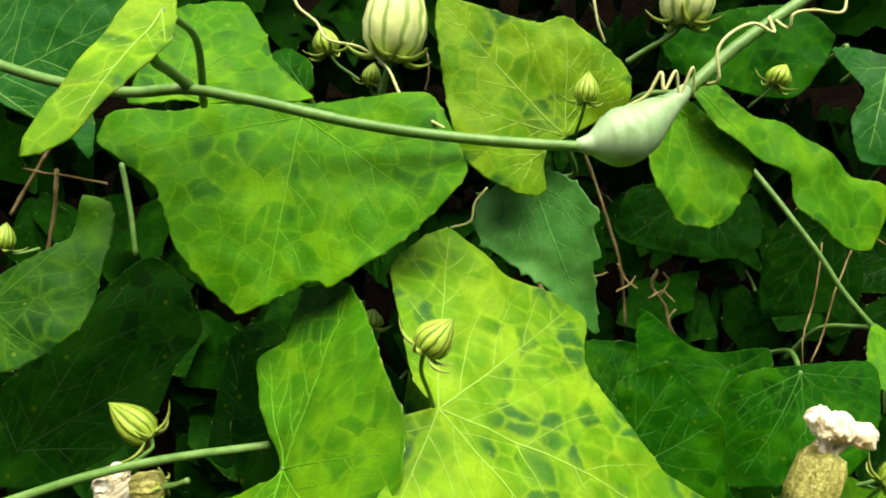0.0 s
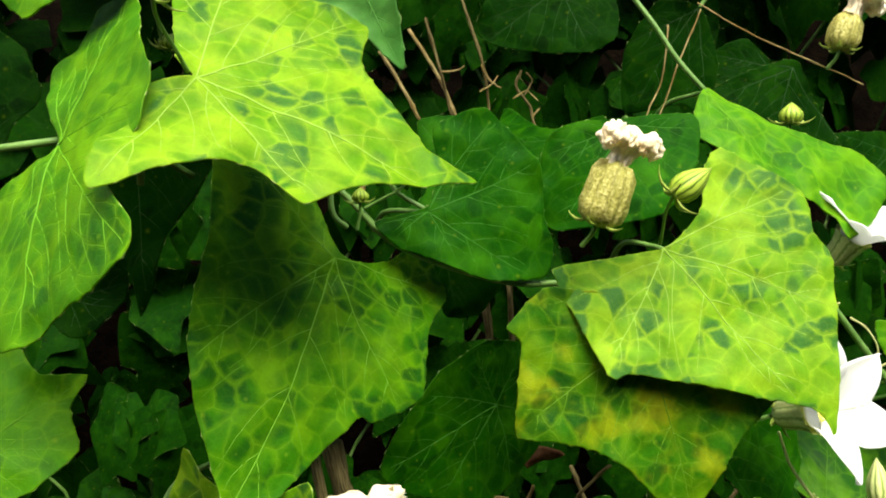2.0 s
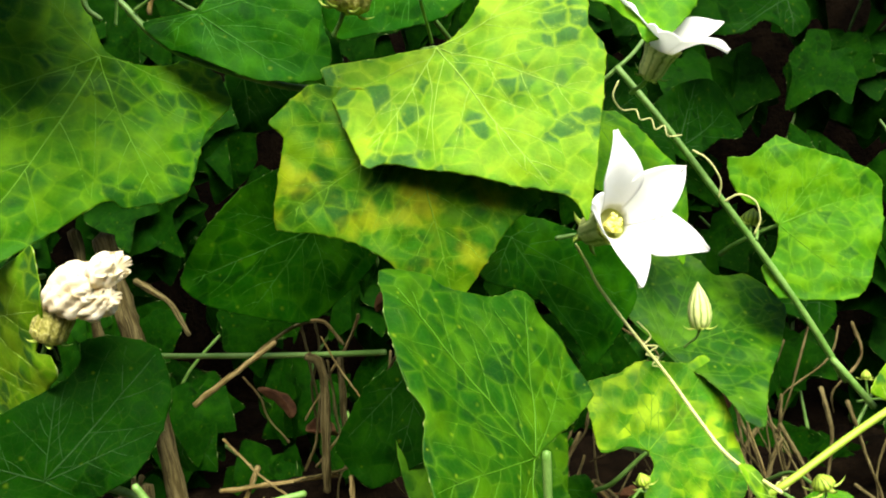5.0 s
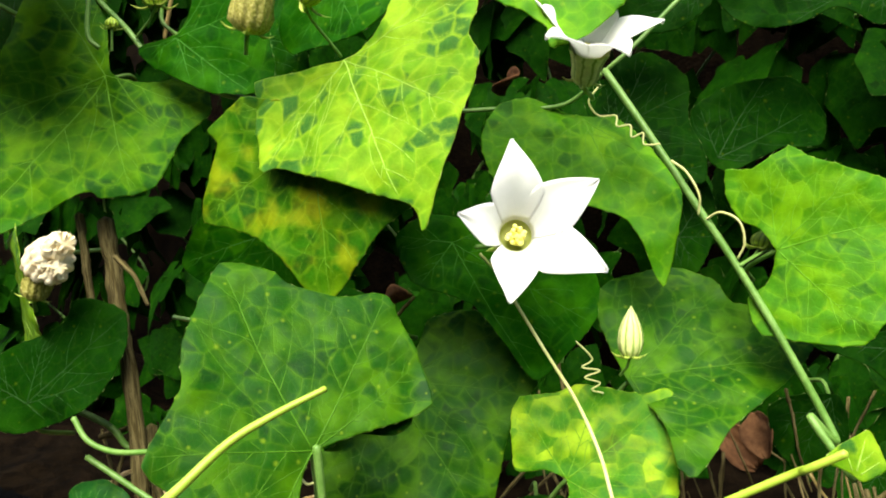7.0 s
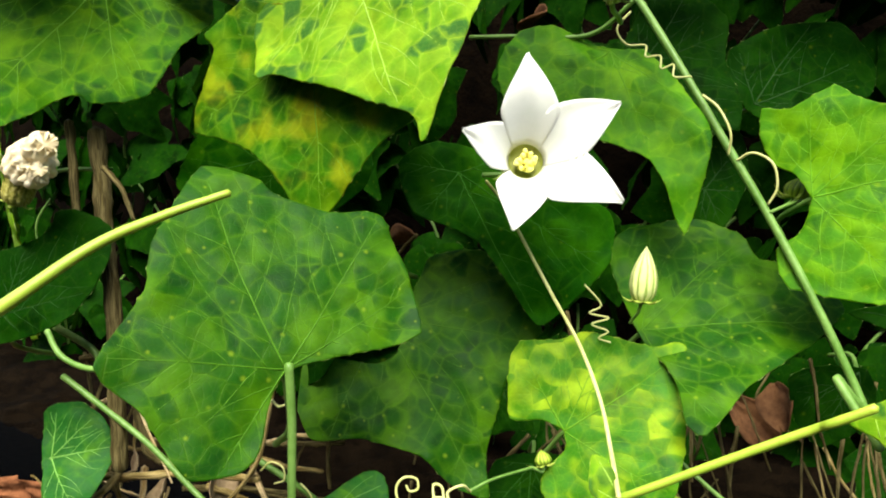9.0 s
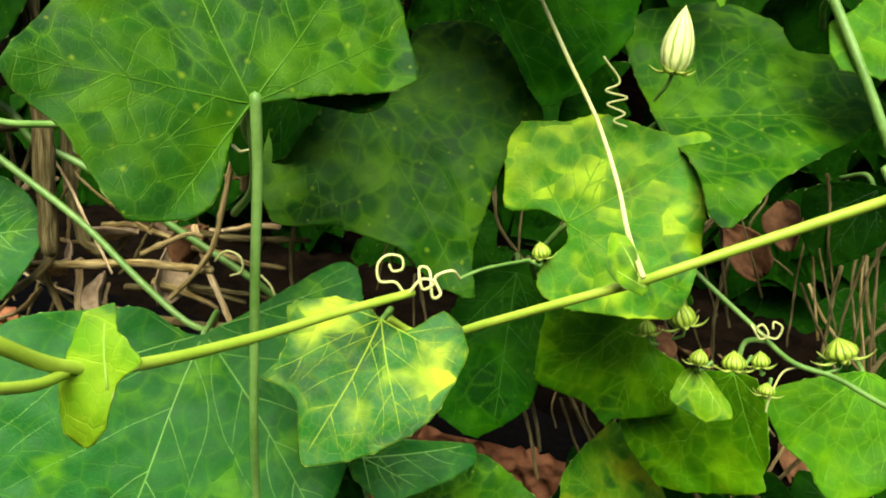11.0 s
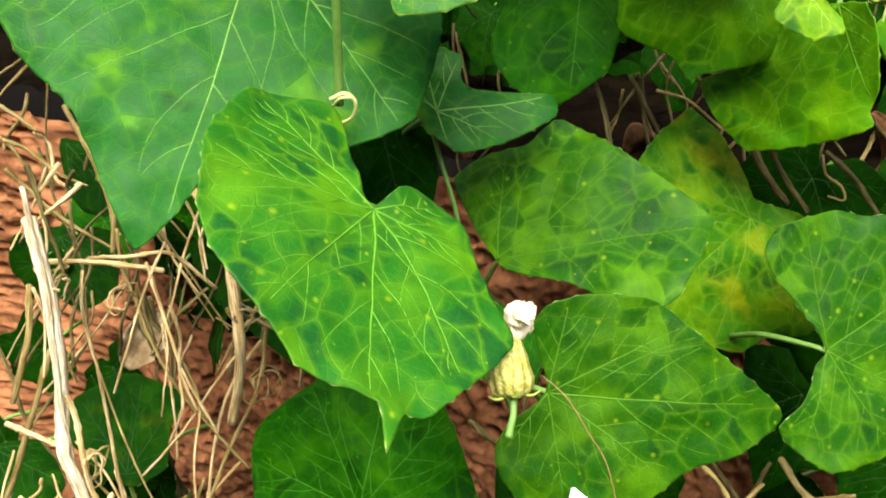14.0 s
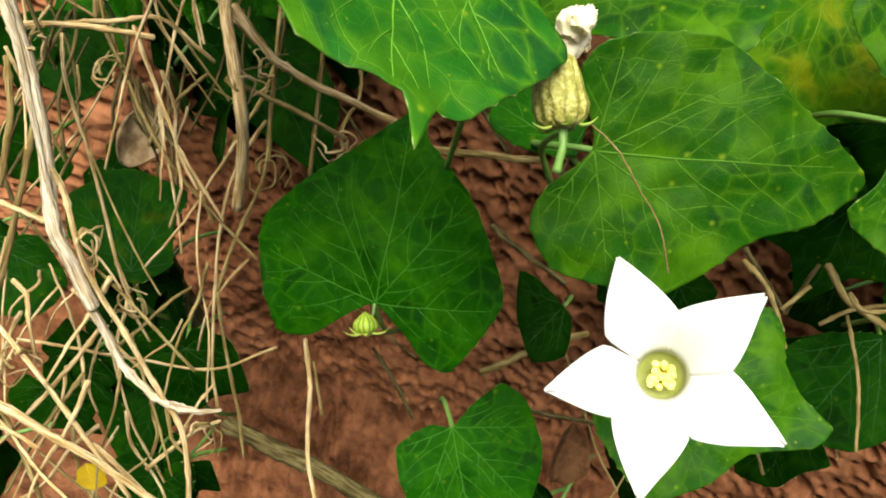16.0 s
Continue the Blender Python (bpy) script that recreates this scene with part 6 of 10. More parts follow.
stem('vine_stem', [(0.2599, 0.3927, 1.1507), (0.2485, 0.3775, 1.1345), (0.2366, 0.3618, 1.1170), (0.2256, 0.3559, 1.1069), (0.2059, 0.3573, 1.0950), (0.1832, 0.3478, 1.0949), (0.1599, 0.3379, 1.0951)], 1.00, 0.90, 'stem', 'green stem running behind the flower')
stem('vine_stem', [(0.2252, 0.3556, 1.1071), (0.2449, 0.3523, 1.0782), (0.2647, 0.3512, 1.0471), (0.2791, 0.3507, 1.0242), (0.2970, 0.3484, 0.9936), (0.3119, 0.3465, 0.9645), (0.3050, 0.3371, 0.9748), (0.3189, 0.3339, 0.9554)], 1.50, 1.40, 'stem', 'green climbing stem with curling tendrils')
stem('peduncle', [(0.2018, 0.2889, 1.0356), (0.2059, 0.2958, 1.0265), (0.2101, 0.2992, 1.0166), (0.2226, 0.3000, 0.9970), (0.2333, 0.3000, 0.9813), (0.2433, 0.2959, 0.9652), (0.2522, 0.2851, 0.9537), (0.2645, 0.2634, 0.9492)], 0.55, 0.75, 'pale', 'thin pale flower stalk')
stem('vine_stem', [(0.3229, 0.2805, 0.9816), (0.3139, 0.2796, 0.9762), (0.3089, 0.2819, 0.9729), (0.2919, 0.2784, 0.9631), (0.2699, 0.2710, 0.9507), (0.2625, 0.2702, 0.9463), (0.2436, 0.2680, 0.9365), (0.2184, 0.2698, 0.9228), (0.2054, 0.2733, 0.9152), (0.1923, 0.2745, 0.9125), (0.1889, 0.2664, 0.9182)], 1.25, 1.30, 'lime', 'yellow-green young vine stem')
stem('vine_stem', [(0.2061, 0.2534, 0.9333), (0.2017, 0.2285, 0.9326), (0.2031, 0.1993, 0.9344), (0.2093, 0.1683, 0.9400), (0.2127, 0.1514, 0.9456), (0.2150, 0.1395, 0.9538), (0.2133, 0.1335, 0.9577)], 1.15, 1.20, 'lime', 'yellow-green young shoot stretching towards the viewer')
stem('vine_stem', [(0.2129, 0.1512, 0.9446), (0.2167, 0.1443, 0.9462), (0.2200, 0.1352, 0.9497), (0.2191, 0.1291, 0.9515)], 0.90, 0.90, 'lime', 'young pale shoot of the vine')
stem('petiole', [(0.1897, 0.2109, 0.9843), (0.1890, 0.2127, 0.9675), (0.1875, 0.2140, 0.9470), (0.1857, 0.2159, 0.9247), (0.1854, 0.2167, 0.8997), (0.1806, 0.2230, 0.8716)], 1.30, 1.10, 'stem', 'straight green leaf stalk hanging down to a coil')
stem('vine_stem', [(0.0281, 0.2284, 0.9720), (0.0433, 0.2355, 0.9637), (0.0499, 0.2393, 0.9545), (0.0638, 0.2494, 0.9467), (0.0827, 0.2609, 0.9332), (0.0989, 0.2702, 0.9224), (0.1167, 0.2784, 0.9120), (0.1234, 0.2861, 0.9033)], 1.50, 1.30, 'stem', 'green stem among the dry twigs')
stem('vine_stem', [(0.0438, 0.2232, 0.9545), (0.0590, 0.2297, 0.9443), (0.0799, 0.2385, 0.9297), (0.1014, 0.2447, 0.9133), (0.1198, 0.2484, 0.9032), (0.1336, 0.2496, 0.9026)], 1.30, 1.10, 'stem', 'dull green stem among dry twigs')
stem('vine_stem', [(0.1589, 0.2838, 0.8800), (0.1649, 0.2831, 0.8674), (0.1721, 0.2811, 0.8493), (0.1803, 0.2812, 0.8287), (0.1830, 0.2839, 0.8111)], 0.80, 0.70, 'stem', 'thin green stalk among leaves')
stem('vine_stem', [(0.2469, 0.3396, 0.9432), (0.2581, 0.3379, 0.9344), (0.2775, 0.3410, 0.9203), (0.2906, 0.3439, 0.9108), (0.3036, 0.3488, 0.9075), (0.3184, 0.3537, 0.9010), (0.3332, 0.3614, 0.8955)], 0.80, 0.90, 'stem', 'slender flowering stem with buds')
stem('vine_stem', [(0.2839, 0.1174, 1.0335), (0.2802, 0.1121, 1.0311), (0.2770, 0.1072, 1.0284), (0.2745, 0.1015, 1.0241), (0.2708, 0.0960, 1.0191), (0.2663, 0.0912, 1.0131), (0.2191, 0.1291, 0.9515)], 0.40, 0.85, 'lime', 'young shoot tip close to the viewer')
stem('petiole', [(0.0635, 0.2077, 0.9779), (0.0699, 0.2090, 0.9695), (0.0808, 0.2125, 0.9657), (0.0959, 0.2168, 0.9666), (0.1124, 0.2222, 0.9686)], 1.10, 1.10, 'stem', 'curved green leaf stalk')
stem('petiole', [(-0.0100, 0.3100, 0.9980), (0.0248, 0.3100, 0.9958), (0.0553, 0.3080, 0.9950), (0.0850, 0.3040, 0.9950), (0.1060, 0.2980, 0.9960), (0.1240, 0.2930, 0.9970)], 1.20, 1.20, 'stem', 'dark green stem behind the leaves')
stem('petiole', [(0.0664, 0.2597, 1.1465), (0.0661, 0.2587, 1.1369), (0.0777, 0.2599, 1.1282)], 0.90, 0.80, 'stem', 'short green vine leaf stalk')
stem('petiole', [(0.0495, 0.2363, 1.1498), (0.0490, 0.2344, 1.1312), (0.0529, 0.2365, 1.1251)], 1.00, 0.90, 'stem', 'short green vine leaf stalk')
stem('petiole', [(-0.0356, 0.1960, 1.2504), (-0.0373, 0.1880, 1.2526), (-0.0367, 0.1780, 1.2530), (-0.0333, 0.1680, 1.2562)], 1.50, 1.30, 'stem', 'leaf stalk of the near leaf')
stem('petiole', [(0.2355, 0.2256, 0.8102), (0.2222, 0.2416, 0.7961), (0.2213, 0.2514, 0.7819)], 0.80, 0.80, 'stem', 'green stalk of the withered flower')
stem('petiole', [(0.1937, 0.2618, 0.8006), (0.1824, 0.2698, 0.7834), (0.1687, 0.2834, 0.7570)], 1.00, 1.00, 'stem', 'short green vine leaf stalk')
stem('dry_branch', [(0.0366, 0.2321, 1.0566), (0.0386, 0.2323, 1.0420), (0.0417, 0.2320, 1.0130), (0.0380, 0.2339, 0.9927)], 1.90, 1.60, 'dry')
stem('dry_branch', [(0.0410, 0.2409, 1.0537), (0.0459, 0.2400, 1.0316), (0.0510, 0.2384, 1.0125), (0.0574, 0.2368, 0.9841), (0.0631, 0.2351, 0.9440), (0.0655, 0.2346, 0.9178)], 3.60, 3.20, 'dry')
stem('dry_branch', [(0.0542, 0.2365, 1.0381), (0.0655, 0.2376, 1.0299), (0.0698, 0.2395, 1.0180)], 1.20, 0.80, 'dry')
stem('dry_twig', [(0.0889, 0.3000, 0.9958), (0.0943, 0.3000, 0.9894), (0.0936, 0.2980, 0.9573), (0.0923, 0.2980, 0.9377)], 2.00, 1.80, 'dry')
stem('dry_twig', [(0.0996, 0.3100, 0.9923), (0.0990, 0.3100, 0.9723), (0.0995, 0.3100, 0.9496)], 1.50, 1.40, 'dry')
stem('dry_twig', [(0.0441, 0.2850, 0.9805), (0.0612, 0.2870, 0.9918), (0.0793, 0.2900, 1.0039)], 1.30, 1.00, 'tan')
stem('dry_twig', [(0.0661, 0.3000, 0.9971), (0.0815, 0.3000, 1.0071), (0.0961, 0.3000, 1.0098), (0.1047, 0.3000, 0.9996)], 0.80, 0.70, 'tan')
stem('dry_twig', [(0.0991, 0.2900, 1.0051), (0.1096, 0.2850, 0.9897), (0.1200, 0.2800, 0.9771), (0.1293, 0.2750, 0.9684)], 0.35, 0.30, 'tan')
stem('dry_twig', [(0.0520, 0.2700, 1.1335), (0.0553, 0.2720, 1.1502), (0.0581, 0.2750, 1.1651)], 0.90, 0.90, 'tan')
stem('dry_twig', [(0.0538, 0.3300, 1.1995), (0.0611, 0.3350, 1.1851), (0.0688, 0.3350, 1.1686)], 0.90, 0.80, 'tan')
stem('dry_twig', [(0.0650, 0.3500, 1.2123), (0.0756, 0.3500, 1.1937), (0.0802, 0.3500, 1.1831), (0.0846, 0.3500, 1.1695)], 0.82, 0.82, 'tan')
stem('dry_twig', [(0.0738, 0.3450, 1.2156), (0.0792, 0.3450, 1.1899), (0.0828, 0.3450, 1.1690)], 0.70, 0.65, 'dry')
stem('dry_twig', [(0.0820, 0.3600, 1.2508), (0.0916, 0.3600, 1.2211), (0.0982, 0.3600, 1.1938), (0.0994, 0.3600, 1.1665)], 0.70, 0.70, 'dry')
stem('dry_twig', [(0.0959, 0.3590, 1.1827), (0.1013, 0.3590, 1.1855), (0.1046, 0.3590, 1.1895)], 0.42, 0.25, 'tan')
stem('dry_twig', [(0.0970, 0.3600, 1.1952), (0.1006, 0.3600, 1.1877), (0.1056, 0.3600, 1.1837)], 0.75, 0.35, 'tan')
stem('dry_twig', [(0.1155, 0.3650, 1.1919), (0.1131, 0.3650, 1.1841), (0.1188, 0.3650, 1.1746), (0.1201, 0.3650, 1.1626)], 0.75, 0.65, 'dry')
stem('dry_twig', [(0.1111, 0.3640, 1.1789), (0.1177, 0.3640, 1.1818), (0.1228, 0.3640, 1.1770)], 0.40, 0.25, 'tan')
stem('dry_twig', [(0.1232, 0.3650, 1.1730), (0.1199, 0.3640, 1.1692), (0.1232, 0.3650, 1.1608)], 0.45, 0.35, 'tan')
stem('dry_twig', [(0.1181, 0.3640, 1.1905), (0.1206, 0.3640, 1.1864), (0.1166, 0.3640, 1.1800)], 0.50, 0.30, 'dry')
stem('dry_twig', [(0.0921, 0.3350, 1.0939), (0.0932, 0.3350, 1.0686), (0.0941, 0.3350, 1.0381)], 1.77, 1.63, 'dry')
stem('dry_twig', [(0.1034, 0.3400, 1.0926), (0.1031, 0.3400, 1.0620), (0.1005, 0.3400, 1.0363)], 1.36, 1.36, 'dry')
stem('dry_twig', [(0.1917, 0.3350, 1.2088), (0.2088, 0.3350, 1.1969), (0.2316, 0.3350, 1.1835), (0.2559, 0.3300, 1.1683)], 0.35, 0.35, 'tan')
stem('dry_twig', [(0.1927, 0.3350, 1.2063), (0.1811, 0.3300, 1.1837), (0.1734, 0.3250, 1.1672), (0.1660, 0.3200, 1.1545)], 0.30, 0.30, 'tan')
stem('dry_twig', [(0.1799, 0.3400, 1.2019), (0.1757, 0.3400, 1.1780), (0.1667, 0.3300, 1.1626), (0.1667, 0.3300, 1.1486)], 0.30, 0.30, 'tan')
stem('dry_twig', [(0.0792, 0.3450, 1.1911), (0.0865, 0.3440, 1.1910), (0.0898, 0.3430, 1.1923)], 0.50, 0.30, 'tan')
stem('dry_twig', [(-0.1279, 0.2900, 1.2416), (-0.1297, 0.2900, 1.2240), (-0.1340, 0.2900, 1.2043)], 0.80, 0.70, 'tan')
stem('dry_twig', [(-0.1536, 0.3000, 1.2253), (-0.1434, 0.3000, 1.2409), (-0.1358, 0.3000, 1.2520)], 0.80, 0.70, 'tan')
stem('dry_twig', [(-0.1066, 0.3000, 1.2439), (-0.1038, 0.3000, 1.2257), (-0.1022, 0.3000, 1.2075)], 1.10, 1.00, 'stem')
stem('dry_twig', [(-0.1417, 0.2900, 1.2422), (-0.1257, 0.2900, 1.2393), (-0.1076, 0.2900, 1.2352)], 0.50, 0.40, 'tan')
stem('dry_twig', [(0.0274, 0.2321, 0.9053), (0.0549, 0.2446, 0.9094), (0.0816, 0.2567, 0.9137), (0.1127, 0.2649, 0.9163)], 1.70, 1.50, 'tan')
stem('dry_twig', [(0.0404, 0.2248, 0.8946), (0.0519, 0.2355, 0.9058), (0.0520, 0.2444, 0.9149)], 1.60, 1.30, 'tan')
stem('dry_twig', [(0.1109, 0.2750, 0.9531), (0.1113, 0.2710, 0.9391), (0.1123, 0.2640, 0.9221), (0.1065, 0.2520, 0.9069)], 1.00, 0.90, 'tan')
stem('dry_twig', [(0.0323, 0.2626, 0.9554), (0.0377, 0.2596, 0.9343), (0.0462, 0.2594, 0.9157), (0.0530, 0.2619, 0.9098)], 2.40, 2.00, 'dry')
stem('dry_twig', [(0.1195, 0.2978, 0.9298), (0.1214, 0.2949, 0.9164), (0.1241, 0.2935, 0.9062)], 0.90, 0.90, 'dry')
stem('dry_twig', [(0.0911, 0.2523, 0.9197), (0.1028, 0.2621, 0.9276), (0.1079, 0.2652, 0.9271)], 1.00, 0.80, 'tan')
stem('dry_twig', [(0.0258, 0.2402, 0.9555), (0.0356, 0.2476, 0.9595), (0.0361, 0.2550, 0.9625)], 1.30, 1.20, 'dry')
stem('dry_twig', [(0.2507, 0.3959, 0.9396), (0.2548, 0.3940, 0.9249), (0.2588, 0.3921, 0.9102), (0.2615, 0.3912, 0.9018)], 0.68, 0.61, 'dry')
stem('dry_twig', [(0.2425, 0.3905, 0.9389), (0.2497, 0.3900, 0.9223), (0.2569, 0.3895, 0.9056)], 0.41, 0.41, 'dry')
stem('dry_twig', [(0.2845, 0.4156, 0.9342), (0.2907, 0.4145, 0.9175), (0.2966, 0.4138, 0.9030)], 0.41, 0.41, 'dry')
stem('dry_twig', [(0.1985, 0.3483, 0.8623), (0.2021, 0.3477, 0.8541), (0.2094, 0.3455, 0.8355)], 0.75, 0.68, 'dry')
stem('dry_twig', [(0.1542, 0.2513, 0.8377), (0.1629, 0.2552, 0.8339), (0.1719, 0.2588, 0.8284)], 0.68, 0.68, 'dry')
stem('dry_twig', [(0.2064, 0.3655, 0.8627), (0.2130, 0.3651, 0.8500), (0.2192, 0.3651, 0.8394)], 0.61, 0.54, 'dry')
stem('dry_twig', [(0.2557, 0.3773, 0.8455), (0.2640, 0.3781, 0.8333), (0.2741, 0.3800, 0.8213)], 1.09, 0.95, 'dry')
stem('dry_twig', [(0.2751, 0.3882, 0.8427), (0.2866, 0.3918, 0.8330), (0.2967, 0.3937, 0.8210)], 1.09, 0.95, 'dry')
stem('dry_twig', [(0.2452, 0.4030, 0.8402), (0.2546, 0.4014, 0.8264), (0.2639, 0.4018, 0.8167)], 1.50, 1.36, 'dry')
stem('dry_twig', [(0.2553, 0.4241, 0.8454), (0.2675, 0.4229, 0.8292), (0.2786, 0.4232, 0.8172)], 1.09, 0.95, 'dry')
stem('dry_twig', [(0.1876, 0.3694, 0.8643), (0.1927, 0.3679, 0.8557), (0.1988, 0.3651, 0.8432), (0.2012, 0.3636, 0.8375)], 0.82, 0.68, 'dry')
stem('dry_twig', [(0.1974, 0.3865, 0.8620), (0.2093, 0.3854, 0.8463), (0.2152, 0.3848, 0.8385)], 0.88, 0.82, 'dry')
stem('dry_stalk', [(0.0464, 0.2138, 0.8145), (0.0569, 0.2099, 0.7968), (0.0665, 0.2052, 0.7805), (0.0758, 0.1990, 0.7606), (0.0830, 0.1926, 0.7459), (0.0879, 0.1930, 0.7329), (0.0936, 0.1929, 0.7187)], 2.60, 2.10, 'bleached', 'thick bleached dry stalk')
stem('dry_stalk', [(0.0783, 0.1986, 0.7616), (0.0817, 0.1985, 0.7549), (0.0867, 0.1959, 0.7415), (0.0890, 0.1958, 0.7264), (0.1014, 0.1965, 0.7074), (0.1134, 0.1970, 0.6886), (0.1244, 0.1952, 0.6769), (0.1315, 0.1886, 0.6527)], 1.00, 0.90, 'straw')
stem('dry_stalk', [(0.0841, 0.2694, 0.8063), (0.0968, 0.2584, 0.7940), (0.1170, 0.2416, 0.7824), (0.1166, 0.2421, 0.7648), (0.1078, 0.2443, 0.7377)], 2.20, 1.90, 'straw', 'tan dry stalk with knotted nodes')
stem('dry_stalk', [(0.0992, 0.2599, 0.8033), (0.1087, 0.2628, 0.7898), (0.1155, 0.2684, 0.7821), (0.1282, 0.2823, 0.7711), (0.1380, 0.2957, 0.7620)], 1.40, 1.30, 'straw')
stem('dry_stalk', [(0.1048, 0.2483, 0.7831), (0.1155, 0.2572, 0.7764), (0.1271, 0.2658, 0.7688), (0.1308, 0.2757, 0.7602)], 0.90, 0.80, 'tan')
stem('dry_stalk', [(0.0468, 0.2331, 0.7933), (0.0593, 0.2418, 0.7943), (0.0710, 0.2521, 0.7944), (0.0844, 0.2616, 0.7807)], 0.80, 0.70, 'straw')
stem('dry_stalk', [(0.0466, 0.2476, 0.7941), (0.0624, 0.2417, 0.7728), (0.0801, 0.2383, 0.7533), (0.0984, 0.2419, 0.7332), (0.1129, 0.2464, 0.7174)], 0.70, 0.60, 'tan')
stem('dry_stalk', [(0.0498, 0.2450, 0.8028), (0.0545, 0.2419, 0.7891), (0.0606, 0.2408, 0.7787)], 0.70, 0.60, 'tan')
stem('dry_stalk', [(0.0560, 0.2249, 0.7932), (0.0580, 0.2214, 0.7775), (0.0629, 0.2204, 0.7589), (0.0686, 0.2183, 0.7382), (0.0806, 0.2119, 0.7176), (0.0886, 0.2103, 0.7049)], 0.70, 0.60, 'straw')
stem('dry_stalk', [(0.1095, 0.2951, 0.8042), (0.1115, 0.2871, 0.7824), (0.1132, 0.2809, 0.7633), (0.1155, 0.2733, 0.7419)], 0.90, 0.80, 'tan')
stem('dry_stalk', [(0.0962, 0.2849, 0.8018), (0.1059, 0.2703, 0.7834), (0.1066, 0.2651, 0.7666), (0.1087, 0.2580, 0.7458), (0.1043, 0.2458, 0.7240), (0.1014, 0.2362, 0.7043)], 0.80, 0.70, 'tan')
stem('dry_stalk', [(0.1014, 0.2362, 0.7043), (0.1080, 0.2312, 0.6827), (0.1185, 0.2246, 0.6650), (0.1269, 0.2179, 0.6489)], 0.70, 0.60, 'tan')
stem('dry_stalk', [(0.1059, 0.2628, 0.7640), (0.0991, 0.2540, 0.7488), (0.0965, 0.2459, 0.7307), (0.0995, 0.2369, 0.7069), (0.1050, 0.2264, 0.6789), (0.1123, 0.2204, 0.6646)], 0.70, 0.60, 'straw')
stem('dry_stalk', [(0.1256, 0.2552, 0.6811), (0.1343, 0.2469, 0.6627), (0.1409, 0.2372, 0.6441), (0.1509, 0.2298, 0.6257)], 0.90, 0.80, 'straw')
stem('dry_stalk', [(0.1257, 0.2589, 0.6672), (0.1357, 0.2517, 0.6492)], 0.60, 0.50, 'tan')
stem('dry_stalk', [(0.0664, 0.1729, 0.7149), (0.0840, 0.1741, 0.7017), (0.0989, 0.1755, 0.6816), (0.1168, 0.1771, 0.6593)], 0.90, 0.80, 'straw')
stem('dry_stalk', [(0.0883, 0.1571, 0.7034), (0.1057, 0.1627, 0.6961), (0.1219, 0.1686, 0.6866), (0.1403, 0.1745, 0.6732)], 1.30, 1.10, 'straw')
stem('dry_stalk', [(0.0791, 0.1625, 0.6904), (0.0859, 0.1619, 0.6744), (0.0944, 0.1596, 0.6548)], 0.90, 0.80, 'tan')
stem('dry_stalk', [(0.0590, 0.1820, 0.6960), (0.0763, 0.1918, 0.6944), (0.0919, 0.2044, 0.6886), (0.1132, 0.2211, 0.6836), (0.1264, 0.2396, 0.6877)], 0.60, 0.50, 'straw')
stem('dry_stalk', [(0.0486, 0.2122, 0.7639), (0.0505, 0.2021, 0.7451), (0.0518, 0.1887, 0.7204), (0.0482, 0.1798, 0.7023)], 1.20, 1.00, 'tan')
stem('dry_stalk', [(0.0181, 0.2241, 0.7775), (0.0256, 0.2162, 0.7606), (0.0269, 0.2055, 0.7359)], 1.30, 1.20, 'tan')
stem('dry_stalk', [(0.0634, 0.1850, 0.7524), (0.0736, 0.1890, 0.7492), (0.0830, 0.1926, 0.7459)], 0.90, 0.80, 'straw')
stem('dry_stalk', [(0.1048, 0.1919, 0.6517), (0.1162, 0.2026, 0.6656), (0.1211, 0.2142, 0.6676)], 0.80, 0.70, 'straw')
stem('dry_stalk', [(0.1181, 0.1989, 0.6685), (0.1159, 0.2095, 0.6751), (0.1151, 0.2187, 0.6787)], 0.60, 0.50, 'straw')
stem('dry_stalk', [(0.0681, 0.2563, 0.6004), (0.0924, 0.2615, 0.5960), (0.1161, 0.2664, 0.5918), (0.1524, 0.2709, 0.5858)], 4.20, 4.00, 'dry', 'grey weathered branch lying across')
stem('dry_stalk', [(0.1242, 0.2990, 0.6472), (0.1381, 0.2977, 0.6336), (0.1496, 0.2954, 0.6209)], 0.90, 0.80, 'dry')
stem('dry_stalk', [(0.1719, 0.3146, 0.6462), (0.1872, 0.3313, 0.6556), (0.2053, 0.3484, 0.6630)], 1.60, 1.40, 'tan')
stem('dry_stalk', [(0.1261, 0.3361, 0.7325), (0.1426, 0.3462, 0.7319), (0.1667, 0.3604, 0.7305)], 1.80, 1.60, 'tan')
stem('dry_stalk', [(0.1547, 0.3447, 0.7011), (0.1712, 0.3478, 0.6912), (0.1897, 0.3523, 0.6815)], 1.40, 1.20, 'dry')
stem('dry_stalk', [(0.1345, 0.3566, 0.7527), (0.1481, 0.3548, 0.7389), (0.1545, 0.3545, 0.7330)], 1.10, 1.00, 'dry')
stem('dry_stalk', [(0.2584, 0.3471, 0.7285), (0.2664, 0.3509, 0.7174), (0.2772, 0.3542, 0.7034)], 1.00, 0.90, 'dry')
stem('dry_stalk', [(0.2825, 0.3594, 0.7245), (0.2802, 0.3568, 0.7136), (0.2775, 0.3544, 0.7034)], 0.80, 0.70, 'dry')
stem('dry_stalk', [(0.2844, 0.3808, 0.7140), (0.2951, 0.3795, 0.7032), (0.3111, 0.3832, 0.6946)], 1.50, 1.30, 'tan')
stem('dry_stalk', [(0.2972, 0.3670, 0.7035), (0.3057, 0.3512, 0.6939), (0.3120, 0.3348, 0.6853), (0.3147, 0.3247, 0.6790)], 0.70, 0.60, 'tan')
stem('dry_stalk', [(0.2893, 0.3692, 0.6944), (0.2982, 0.3790, 0.6999), (0.3140, 0.3908, 0.7023)], 0.90, 0.80, 'tan')
